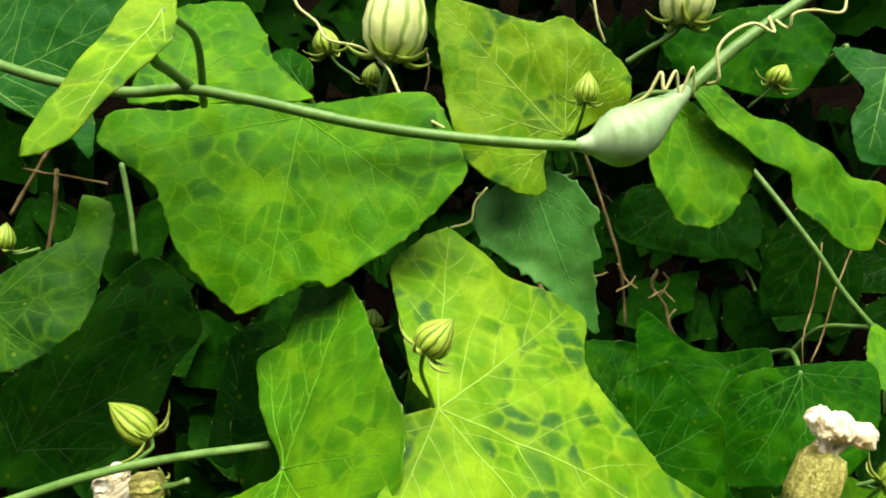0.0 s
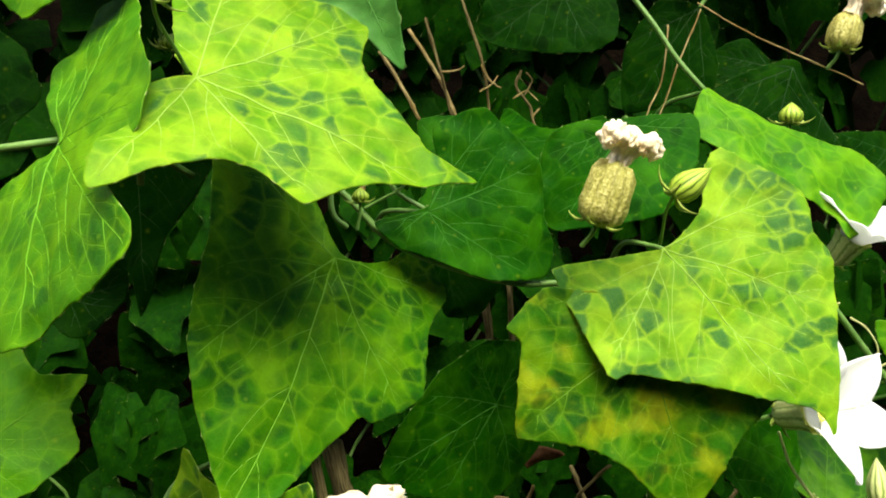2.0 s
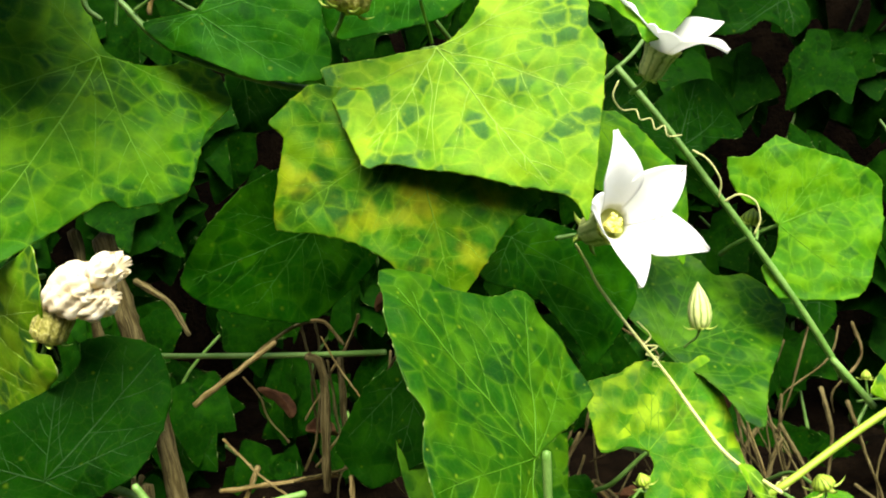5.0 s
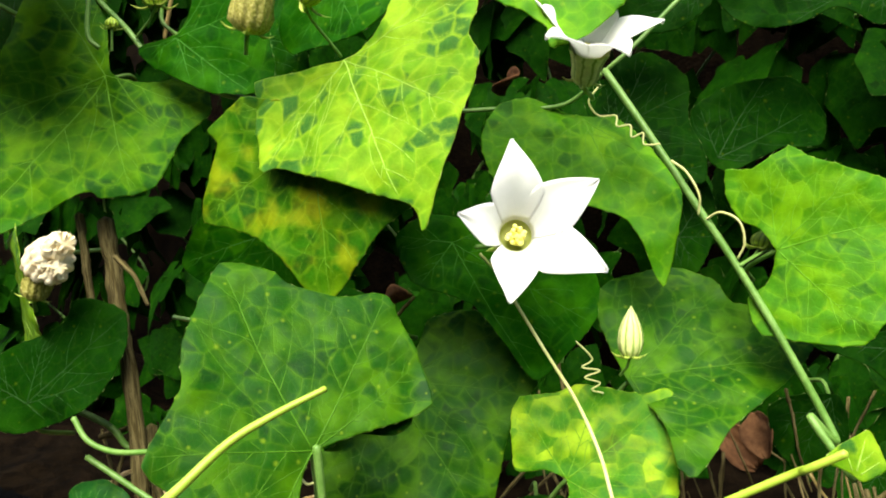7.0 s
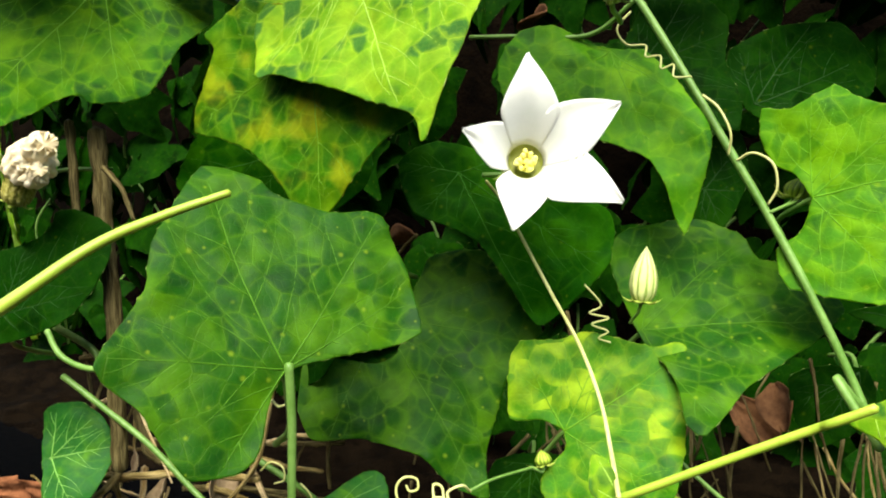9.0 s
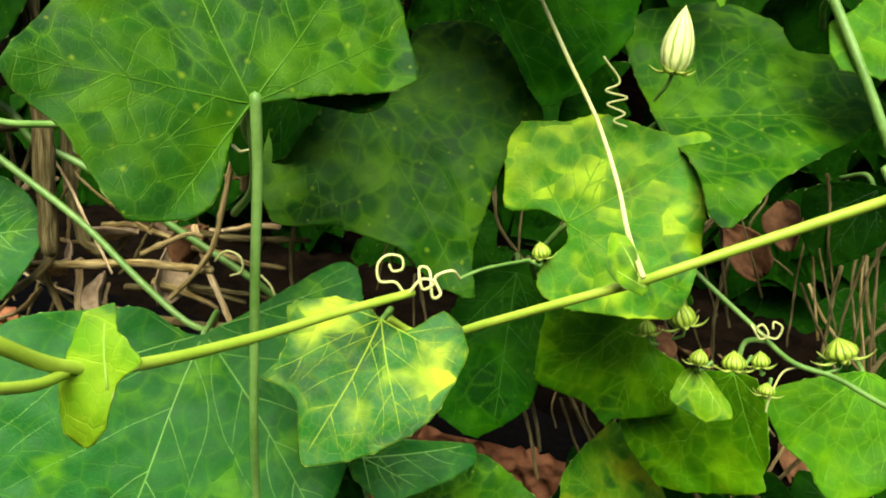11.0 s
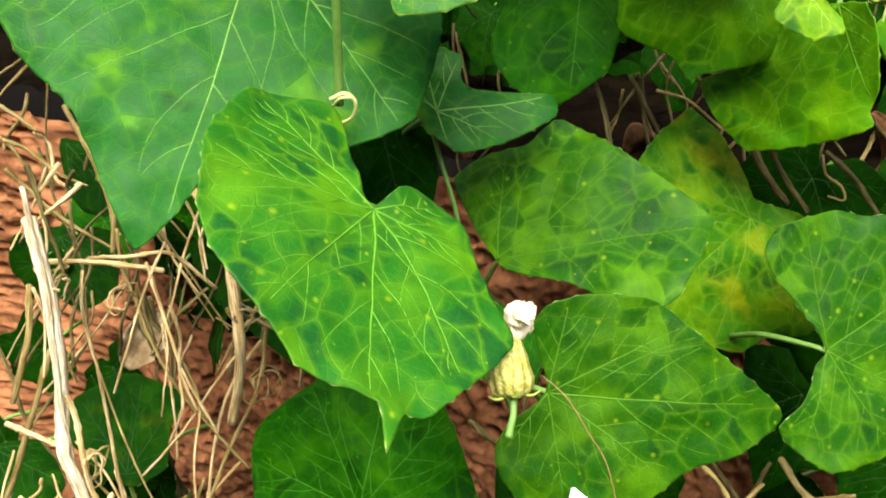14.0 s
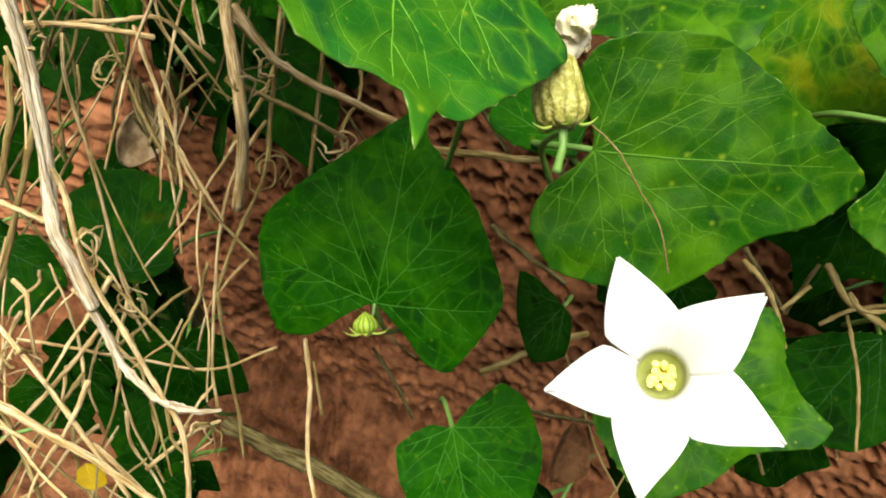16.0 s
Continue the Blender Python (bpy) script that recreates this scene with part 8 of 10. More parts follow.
stem('dry_stalk', [(0.1006, 0.1816, 0.6992), (0.0965, 0.1744, 0.6844), (0.0928, 0.1621, 0.6693), (0.0959, 0.1510, 0.6600)], 0.99, 0.39, 'straw')
stem('dry_stalk', [(0.0428, 0.1927, 0.6939), (0.0403, 0.1884, 0.6859), (0.0520, 0.1760, 0.6818), (0.0464, 0.1715, 0.6639)], 0.95, 0.59, 'straw')
stem('dry_stalk', [(0.0436, 0.1921, 0.7131), (0.0440, 0.1850, 0.6938), (0.0527, 0.1767, 0.6790), (0.0646, 0.1661, 0.6636)], 0.51, 0.41, 'straw')
stem('dry_stalk', [(0.0575, 0.2153, 0.6733), (0.0628, 0.2123, 0.6559), (0.0771, 0.2062, 0.6446), (0.0923, 0.2048, 0.6241)], 0.44, 0.55, 'straw')
stem('dry_stalk', [(0.1208, 0.2187, 0.7337), (0.1179, 0.2149, 0.7192), (0.1216, 0.2028, 0.7122), (0.1223, 0.1935, 0.6959)], 0.68, 0.41, 'tan')
stem('dry_stalk', [(0.0740, 0.2003, 0.7307), (0.0904, 0.2017, 0.7241), (0.1154, 0.2004, 0.7156), (0.1281, 0.2022, 0.7035)], 0.50, 0.59, 'tan')
stem('dry_stalk', [(0.1045, 0.2826, 0.7228), (0.1083, 0.2879, 0.7106), (0.1162, 0.2884, 0.7028), (0.1277, 0.2816, 0.7005)], 0.48, 0.78, 'tan')
stem('dry_stalk', [(0.0173, 0.2790, 0.7514), (0.0190, 0.2813, 0.7340), (0.0368, 0.2833, 0.7120), (0.0554, 0.2742, 0.6991)], 1.19, 0.63, 'tan')
stem('dry_stalk', [(0.0470, 0.3495, 0.7454), (0.0628, 0.3546, 0.7277), (0.0787, 0.3544, 0.7135), (0.1081, 0.3504, 0.6960)], 0.89, 0.53, 'dry')
stem('dry_stalk', [(-0.0743, 0.2893, 0.8051), (-0.0423, 0.2753, 0.7872), (-0.0296, 0.2760, 0.7582), (-0.0109, 0.2636, 0.7352)], 0.92, 0.59, 'dry')
stem('dry_stalk', [(0.0041, 0.2801, 0.7326), (0.0077, 0.2857, 0.7150), (0.0197, 0.2748, 0.7021), (0.0301, 0.2679, 0.6943)], 0.69, 0.78, 'dry')
stem('dry_stalk', [(0.0096, 0.2598, 0.7899), (0.0221, 0.2499, 0.7788), (0.0205, 0.2389, 0.7579), (0.0281, 0.2316, 0.7403)], 0.65, 0.79, 'dry')
stem('dry_stalk', [(-0.0250, 0.2741, 0.7219), (-0.0271, 0.2542, 0.6999), (-0.0290, 0.2308, 0.6789), (-0.0429, 0.2046, 0.6469)], 0.94, 0.52, 'dry')
stem('dry_stalk', [(0.0496, 0.3343, 0.8042), (0.0604, 0.3229, 0.7817), (0.0622, 0.3105, 0.7541), (0.0753, 0.2915, 0.7354)], 0.83, 0.87, 'dry')
stem('dry_stalk', [(0.0875, 0.3367, 0.7639), (0.0901, 0.3344, 0.7481), (0.0934, 0.3178, 0.7392), (0.0949, 0.3173, 0.7239)], 0.83, 0.82, 'tan')
stem('dry_stalk', [(0.0761, 0.3343, 0.7154), (0.0892, 0.3239, 0.7066), (0.0893, 0.3201, 0.6965), (0.1041, 0.3148, 0.6832)], 1.04, 0.43, 'dry')
stem('dry_stalk', [(0.0085, 0.2714, 0.7974), (0.0055, 0.2560, 0.7853), (-0.0018, 0.2475, 0.7643), (0.0007, 0.2314, 0.7525)], 0.45, 0.89, 'dry')
stem('dry_stalk', [(-0.0148, 0.2203, 0.7514), (0.0145, 0.2124, 0.7417), (0.0233, 0.2112, 0.7218), (0.0435, 0.2124, 0.7084)], 0.96, 0.49, 'dry')
stem('dry_stalk', [(-0.0327, 0.2892, 0.7590), (-0.0312, 0.2754, 0.7465), (-0.0486, 0.2646, 0.7206), (-0.0510, 0.2460, 0.6999)], 0.53, 0.79, 'dry')
stem('dry_stalk', [(0.0349, 0.3257, 0.7778), (0.0441, 0.3114, 0.7647), (0.0470, 0.3061, 0.7417), (0.0516, 0.2932, 0.7135)], 0.55, 0.81, 'dry')
stem('dry_stalk', [(0.0173, 0.2720, 0.7567), (0.0220, 0.2694, 0.7448), (0.0362, 0.2631, 0.7394), (0.0376, 0.2652, 0.7265)], 1.15, 0.49, 'dry')
stem('dry_stalk', [(0.0224, 0.2724, 0.7572), (0.0274, 0.2723, 0.7455), (0.0428, 0.2705, 0.7363), (0.0470, 0.2705, 0.7275)], 1.00, 0.85, 'dry')
stem('dry_stalk', [(0.0433, 0.2914, 0.7585), (0.0433, 0.2778, 0.7534), (0.0384, 0.2716, 0.7449), (0.0385, 0.2611, 0.7354)], 0.78, 0.73, 'tan')
stem('dry_stalk', [(-0.0292, 0.2976, 0.7759), (-0.0136, 0.2937, 0.7581), (-0.0060, 0.2915, 0.7350), (0.0118, 0.2840, 0.7184)], 0.72, 0.80, 'dry')
stem('dry_stalk', [(0.0235, 0.2718, 0.7812), (0.0326, 0.2619, 0.7699), (0.0392, 0.2489, 0.7572), (0.0367, 0.2474, 0.7418)], 0.81, 0.79, 'dry')
stem('dry_stalk', [(0.0100, 0.3077, 0.7534), (0.0230, 0.2877, 0.7335), (0.0349, 0.2716, 0.7037), (0.0343, 0.2625, 0.6706)], 0.62, 0.63, 'dry')
stem('dry_stalk', [(0.0118, 0.3506, 0.7895), (0.0172, 0.3319, 0.7685), (0.0174, 0.3183, 0.7439), (0.0173, 0.2970, 0.7206)], 1.09, 0.54, 'dry')
stem('dry_stalk', [(-0.0215, 0.2767, 0.7757), (-0.0163, 0.2587, 0.7622), (-0.0190, 0.2438, 0.7420), (-0.0249, 0.2338, 0.7211)], 0.96, 0.55, 'dry')
stem('dry_stalk', [(0.0584, 0.3175, 0.7612), (0.0576, 0.3070, 0.7461), (0.0597, 0.2907, 0.7370), (0.0523, 0.2846, 0.7192)], 1.08, 0.54, 'tan')
stem('dry_stalk', [(-0.0122, 0.3177, 0.7549), (0.0056, 0.2982, 0.7343), (0.0174, 0.2871, 0.7108), (0.0319, 0.2759, 0.6838)], 0.72, 0.58, 'dry')
stem('dry_stalk', [(0.0929, 0.3192, 0.6479), (0.1057, 0.3202, 0.6418), (0.1205, 0.3191, 0.6373), (0.1274, 0.3288, 0.6226)], 0.62, 0.73, 'tan')
stem('dry_stalk', [(0.1900, 0.3652, 0.6329), (0.2033, 0.3567, 0.6215), (0.2189, 0.3525, 0.5951), (0.2346, 0.3463, 0.5823)], 0.70, 0.59, 'tan')
stem('dry_stalk', [(0.3082, 0.4449, 0.6126), (0.3135, 0.4348, 0.6113), (0.3150, 0.4340, 0.5895), (0.3170, 0.4210, 0.5910)], 1.39, 0.44, 'tan')
stem('dry_stalk', [(0.2528, 0.4901, 0.7026), (0.2652, 0.4795, 0.6870), (0.2788, 0.4706, 0.6796), (0.2840, 0.4713, 0.6579)], 1.21, 0.90, 'tan')
stem('dry_stalk', [(0.0590, 0.3558, 0.6821), (0.0746, 0.3509, 0.6680), (0.0977, 0.3485, 0.6498), (0.1067, 0.3486, 0.6323)], 0.65, 0.75, 'tan')
stem('dry_stalk', [(0.1555, 0.4065, 0.7037), (0.1661, 0.4166, 0.6973), (0.1805, 0.4340, 0.6997), (0.1998, 0.4403, 0.6975)], 1.15, 0.84, 'dry')
stem('dry_stalk', [(0.1511, 0.4380, 0.7114), (0.1498, 0.4245, 0.6902), (0.1498, 0.4175, 0.6659), (0.1571, 0.4099, 0.6452)], 0.88, 0.99, 'tan')
stem('dry_stalk', [(0.2284, 0.3741, 0.6038), (0.2293, 0.3722, 0.5934), (0.2324, 0.3655, 0.5799), (0.2294, 0.3530, 0.5643)], 0.79, 0.49, 'tan')
stem('dry_stalk', [(0.1874, 0.3335, 0.6178), (0.2100, 0.3431, 0.6170), (0.2324, 0.3590, 0.6121), (0.2551, 0.3736, 0.6070)], 1.24, 0.99, 'dry')
stem('dry_stalk', [(0.1005, 0.3898, 0.6848), (0.1067, 0.3759, 0.6711), (0.1111, 0.3687, 0.6617), (0.1163, 0.3664, 0.6542)], 0.70, 0.92, 'tan')
stem('dry_twig', [(0.2308, 0.4355, 0.9000), (0.2352, 0.4354, 0.8903), (0.2407, 0.4355, 0.8791), (0.2469, 0.4360, 0.8680)], 0.50, 0.43, 'dry')
stem('dry_twig', [(0.2965, 0.4749, 0.9286), (0.2960, 0.4704, 0.9147), (0.2946, 0.4646, 0.8985), (0.2945, 0.4596, 0.8824)], 0.66, 0.60, 'dry')
stem('dry_twig', [(0.3022, 0.4579, 0.9317), (0.3046, 0.4541, 0.9143), (0.3080, 0.4500, 0.8940), (0.3107, 0.4456, 0.8737)], 0.72, 0.62, 'dry')
stem('dry_twig', [(0.2299, 0.3981, 0.9050), (0.2356, 0.3981, 0.8933), (0.2424, 0.3983, 0.8796), (0.2495, 0.3986, 0.8659)], 0.64, 0.65, 'dry')
stem('dry_twig', [(0.2423, 0.4460, 0.9475), (0.2487, 0.4459, 0.9338), (0.2559, 0.4456, 0.9178), (0.2628, 0.4451, 0.9018)], 0.45, 0.56, 'dry')
stem('dry_twig', [(0.2295, 0.4365, 0.9411), (0.2303, 0.4341, 0.9315), (0.2303, 0.4307, 0.9203), (0.2332, 0.4292, 0.9094)], 0.59, 0.67, 'dry')
stem('dry_twig', [(0.2789, 0.4278, 0.9162), (0.2854, 0.4284, 0.9046), (0.2939, 0.4297, 0.8911), (0.3004, 0.4297, 0.8775)], 0.59, 0.65, 'dry')
stem('dry_twig', [(0.2258, 0.4240, 0.9380), (0.2252, 0.4202, 0.9267), (0.2254, 0.4163, 0.9135), (0.2260, 0.4127, 0.9004)], 0.76, 0.40, 'dry')
stem('dry_twig', [(0.2956, 0.4895, 0.9222), (0.2983, 0.4853, 0.9028), (0.3040, 0.4821, 0.8805), (0.3095, 0.4788, 0.8581)], 0.60, 0.64, 'tan')
stem('dry_twig', [(0.2323, 0.4207, 0.9519), (0.2327, 0.4163, 0.9368), (0.2355, 0.4128, 0.9194), (0.2376, 0.4088, 0.9019)], 0.77, 0.69, 'tan')
stem('dry_twig', [(0.2812, 0.4223, 0.9624), (0.2846, 0.4205, 0.9492), (0.2879, 0.4178, 0.9337), (0.2925, 0.4161, 0.9183)], 0.80, 0.37, 'dry')
stem('dry_twig', [(0.2894, 0.4642, 0.9189), (0.2892, 0.4584, 0.9003), (0.2906, 0.4527, 0.8787), (0.2922, 0.4472, 0.8571)], 0.87, 0.66, 'dry')
stem('dry_twig', [(0.2736, 0.4628, 0.9318), (0.2737, 0.4582, 0.9166), (0.2749, 0.4536, 0.8989), (0.2762, 0.4490, 0.8811)], 0.48, 0.53, 'dry')
stem('dry_twig', [(0.2755, 0.4524, 0.9467), (0.2782, 0.4489, 0.9294), (0.2828, 0.4457, 0.9093), (0.2883, 0.4431, 0.8894)], 0.50, 0.57, 'tan')
stem('dry_twig', [(0.0646, 0.3045, 0.9319), (0.0564, 0.2960, 0.9210), (0.0504, 0.2885, 0.9086), (0.0400, 0.2780, 0.8957)], 1.04, 0.55, 'tan')
stem('dry_twig', [(0.0455, 0.3005, 0.9320), (0.0538, 0.3036, 0.9249), (0.0593, 0.3044, 0.9163), (0.0671, 0.3068, 0.9078)], 0.56, 0.56, 'dry')
stem('dry_twig', [(0.0424, 0.2569, 0.9374), (0.0406, 0.2532, 0.9289), (0.0405, 0.2502, 0.9192), (0.0389, 0.2461, 0.9093)], 0.59, 0.68, 'dry')
stem('dry_twig', [(0.0497, 0.2873, 0.9427), (0.0616, 0.2944, 0.9414), (0.0776, 0.3042, 0.9402), (0.0923, 0.3130, 0.9388)], 1.01, 0.88, 'tan')
stem('dry_twig', [(0.0768, 0.3009, 0.9411), (0.0848, 0.3061, 0.9415), (0.0938, 0.3119, 0.9419), (0.1050, 0.3192, 0.9425)], 0.47, 0.71, 'dry')
stem('dry_twig', [(0.0343, 0.2529, 0.9695), (0.0352, 0.2499, 0.9575), (0.0340, 0.2448, 0.9434), (0.0333, 0.2401, 0.9293)], 0.89, 0.87, 'dry')
stem('dry_twig', [(0.0620, 0.3002, 0.9483), (0.0571, 0.2931, 0.9354), (0.0488, 0.2832, 0.9200), (0.0422, 0.2744, 0.9048)], 1.11, 0.74, 'tan')
stem('dry_twig', [(0.1130, 0.2899, 0.9245), (0.1116, 0.2871, 0.9182), (0.1115, 0.2849, 0.9109), (0.1144, 0.2846, 0.9039)], 0.44, 0.83, 'dry')
stem('dry_twig', [(0.0340, 0.2617, 0.9420), (0.0416, 0.2643, 0.9348), (0.0535, 0.2694, 0.9267), (0.0661, 0.2749, 0.9186)], 0.52, 0.72, 'tan')
stem('dry_twig', [(0.0696, 0.2850, 0.9411), (0.0668, 0.2802, 0.9313), (0.0643, 0.2751, 0.9199), (0.0619, 0.2702, 0.9085)], 0.46, 0.63, 'dry')
stem('dry_twig', [(0.0130, 0.2426, 0.9055), (0.0258, 0.2485, 0.8983), (0.0401, 0.2550, 0.8899), (0.0537, 0.2610, 0.8814)], 0.63, 0.69, 'dry')
stem('dry_twig', [(0.0558, 0.2828, 0.9665), (0.0632, 0.2847, 0.9575), (0.0718, 0.2870, 0.9470), (0.0814, 0.2899, 0.9366)], 0.53, 0.49, 'tan')
stem('dry_twig', [(0.0352, 0.3506, 0.9750), (0.0426, 0.3506, 0.9648), (0.0467, 0.3506, 0.9531), (0.0560, 0.3506, 0.9411)], 0.46, 0.48, 'tan')
stem('dry_twig', [(0.0730, 0.3559, 1.0024), (0.0744, 0.3559, 0.9864), (0.0685, 0.3559, 0.9680), (0.0692, 0.3559, 0.9490)], 0.62, 0.63, 'dry')
stem('dry_twig', [(0.1051, 0.3452, 0.9712), (0.0945, 0.3452, 0.9591), (0.0830, 0.3452, 0.9448), (0.0705, 0.3452, 0.9304)], 1.03, 0.54, 'tan')
stem('dry_twig', [(0.0930, 0.3118, 0.9907), (0.0939, 0.3118, 0.9781), (0.0946, 0.3118, 0.9634), (0.0974, 0.3118, 0.9485)], 0.53, 0.75, 'dry')
stem('dry_twig', [(0.1083, 0.3138, 1.0095), (0.1017, 0.3138, 0.9959), (0.0908, 0.3138, 0.9799), (0.0796, 0.3138, 0.9638)], 0.74, 0.46, 'tan')
stem('dry_twig', [(0.0679, 0.3481, 1.0161), (0.0693, 0.3481, 0.9972), (0.0723, 0.3481, 0.9749), (0.0758, 0.3481, 0.9524)], 0.51, 0.77, 'dry')
stem('dry_twig', [(0.1410, 0.3564, 0.9519), (0.1351, 0.3564, 0.9370), (0.1288, 0.3564, 0.9195), (0.1215, 0.3564, 0.9018)], 0.90, 0.70, 'dry')
stem('dry_twig', [(0.1506, 0.3370, 0.9857), (0.1485, 0.3370, 0.9707), (0.1425, 0.3370, 0.9531), (0.1395, 0.3370, 0.9353)], 0.67, 0.43, 'dry')
stem('dry_twig', [(0.1421, 0.3267, 1.0122), (0.1291, 0.3267, 1.0009), (0.1198, 0.3267, 0.9871), (0.1101, 0.3267, 0.9732)], 0.79, 0.52, 'dry')
stem('dry_twig', [(0.0886, 0.3133, 0.9771), (0.0864, 0.3133, 0.9663), (0.0834, 0.3133, 0.9536), (0.0773, 0.3133, 0.9410)], 0.47, 0.67, 'dry')
stem('dry_twig', [(-0.0293, 0.2722, 0.8807), (-0.0245, 0.2686, 0.8774), (-0.0211, 0.2618, 0.8710), (-0.0321, 0.2618, 0.8609)], 0.44, 0.61, 'tan')
stem('dry_twig', [(0.0026, 0.2618, 0.8713), (-0.0000, 0.2542, 0.8662), (-0.0092, 0.2483, 0.8583), (-0.0213, 0.2430, 0.8502)], 0.77, 0.45, 'tan')
stem('dry_twig', [(-0.0298, 0.2876, 0.8901), (-0.0236, 0.2789, 0.8763), (-0.0228, 0.2727, 0.8635), (-0.0207, 0.2678, 0.8536)], 0.93, 0.50, 'dry')
stem('dry_twig', [(-0.0122, 0.2535, 0.8294), (-0.0105, 0.2589, 0.8224), (-0.0025, 0.2539, 0.8115), (0.0054, 0.2549, 0.8078)], 0.82, 0.62, 'straw')
stem('dry_twig', [(-0.0188, 0.2571, 0.8442), (-0.0145, 0.2507, 0.8365), (-0.0234, 0.2476, 0.8259), (-0.0196, 0.2437, 0.8223)], 0.81, 0.61, 'tan')
stem('dry_twig', [(0.0120, 0.2276, 0.8345), (0.0169, 0.2349, 0.8296), (0.0335, 0.2355, 0.8238), (0.0425, 0.2400, 0.8197)], 0.89, 0.42, 'tan')
stem('dry_twig', [(-0.0414, 0.2816, 0.8920), (-0.0377, 0.2784, 0.8871), (-0.0364, 0.2727, 0.8782), (-0.0338, 0.2728, 0.8668)], 0.53, 0.52, 'straw')
stem('dry_twig', [(-0.0123, 0.2401, 0.8547), (-0.0168, 0.2414, 0.8398), (-0.0094, 0.2329, 0.8297), (-0.0062, 0.2252, 0.8139)], 0.87, 0.36, 'tan')
stem('dry_twig', [(0.0002, 0.2983, 0.8703), (0.0076, 0.2898, 0.8606), (0.0049, 0.2876, 0.8510), (-0.0029, 0.2858, 0.8420)], 0.73, 0.51, 'tan')
stem('dry_twig', [(-0.0050, 0.2330, 0.8983), (-0.0027, 0.2339, 0.8973), (0.0057, 0.2357, 0.8909), (0.0058, 0.2416, 0.8871)], 0.60, 0.33, 'tan')
stem('dry_twig', [(-0.0159, 0.2412, 0.8154), (-0.0079, 0.2451, 0.8065), (0.0160, 0.2452, 0.7984), (0.0344, 0.2525, 0.7883)], 1.02, 0.56, 'tan')
stem('dry_twig', [(0.0049, 0.2765, 0.8654), (0.0122, 0.2696, 0.8534), (0.0166, 0.2643, 0.8378), (0.0188, 0.2546, 0.8182)], 1.05, 0.66, 'dry')
stem('dry_twig', [(0.0496, 0.2309, 0.8288), (0.0437, 0.2307, 0.8207), (0.0509, 0.2270, 0.8133), (0.0532, 0.2251, 0.8019)], 0.72, 0.58, 'dry')
stem('dry_twig', [(-0.0041, 0.2609, 0.8900), (0.0154, 0.2634, 0.8873), (0.0303, 0.2698, 0.8838), (0.0451, 0.2775, 0.8812)], 0.74, 0.47, 'straw')
stem('dry_twig', [(0.0154, 0.2680, 0.8342), (0.0142, 0.2665, 0.8275), (0.0248, 0.2575, 0.8195), (0.0219, 0.2572, 0.8139)], 0.85, 0.62, 'tan')
stem('dry_twig', [(0.0570, 0.2282, 0.8262), (0.0560, 0.2252, 0.8226), (0.0472, 0.2159, 0.8125), (0.0343, 0.2154, 0.8024)], 1.02, 0.34, 'straw')
stem('dry_twig', [(0.0039, 0.2210, 0.8520), (0.0141, 0.2245, 0.8496), (0.0225, 0.2288, 0.8447), (0.0311, 0.2302, 0.8406)], 0.96, 0.68, 'tan')
stem('dry_twig', [(0.0333, 0.2484, 0.8944), (0.0340, 0.2385, 0.8868), (0.0226, 0.2329, 0.8811), (0.0101, 0.2211, 0.8703)], 1.06, 0.67, 'tan')
stem('dry_twig', [(0.0234, 0.2623, 0.8768), (0.0141, 0.2535, 0.8693), (0.0097, 0.2420, 0.8597), (0.0098, 0.2292, 0.8500)], 1.09, 0.37, 'tan')
stem('dry_twig', [(-0.0236, 0.2874, 0.8748), (-0.0243, 0.2848, 0.8622), (-0.0221, 0.2774, 0.8548), (-0.0242, 0.2704, 0.8461)], 0.89, 0.69, 'dry')
stem('dry_twig', [(0.0516, 0.2656, 0.8968), (0.0599, 0.2563, 0.8849), (0.0615, 0.2513, 0.8727), (0.0645, 0.2479, 0.8599)], 0.68, 0.58, 'straw')
stem('dry_twig', [(0.0371, 0.2212, 0.8305), (0.0488, 0.2181, 0.8176), (0.0560, 0.2171, 0.8013), (0.0634, 0.2155, 0.7853)], 1.09, 0.40, 'dry')
stem('dry_twig', [(0.2036, 0.4451, 0.8802), (0.2155, 0.4451, 0.8698), (0.2222, 0.4366, 0.8570), (0.2294, 0.4446, 0.8464)], 1.43, 0.70, 'dry')
stem('dry_twig', [(0.3204, 0.4935, 0.8860), (0.3120, 0.4862, 0.8733), (0.3072, 0.4763, 0.8563), (0.3036, 0.4693, 0.8318)], 1.50, 0.64, 'dry')
stem('dry_twig', [(0.2882, 0.4482, 0.8641), (0.3022, 0.4613, 0.8525), (0.3164, 0.4646, 0.8320), (0.3295, 0.4582, 0.8254)], 0.91, 0.81, 'dry')
stem('dry_twig', [(0.2155, 0.4821, 0.8349), (0.2179, 0.4771, 0.8147), (0.2246, 0.4731, 0.7957), (0.2356, 0.4725, 0.7739)], 1.37, 0.62, 'dry')
stem('dry_twig', [(0.2016, 0.4612, 0.8732), (0.2096, 0.4623, 0.8629), (0.2134, 0.4578, 0.8551), (0.2179, 0.4601, 0.8437)], 1.25, 0.46, 'tan')
stem('dry_twig', [(0.2712, 0.5271, 0.8929), (0.2827, 0.5220, 0.8761), (0.3012, 0.5302, 0.8534), (0.3177, 0.5359, 0.8390)], 0.88, 0.82, 'tan')
stem('dry_twig', [(0.2921, 0.4925, 0.8062), (0.2974, 0.4938, 0.7926), (0.3035, 0.4877, 0.7803), (0.3108, 0.4888, 0.7708)], 1.07, 0.84, 'tan')
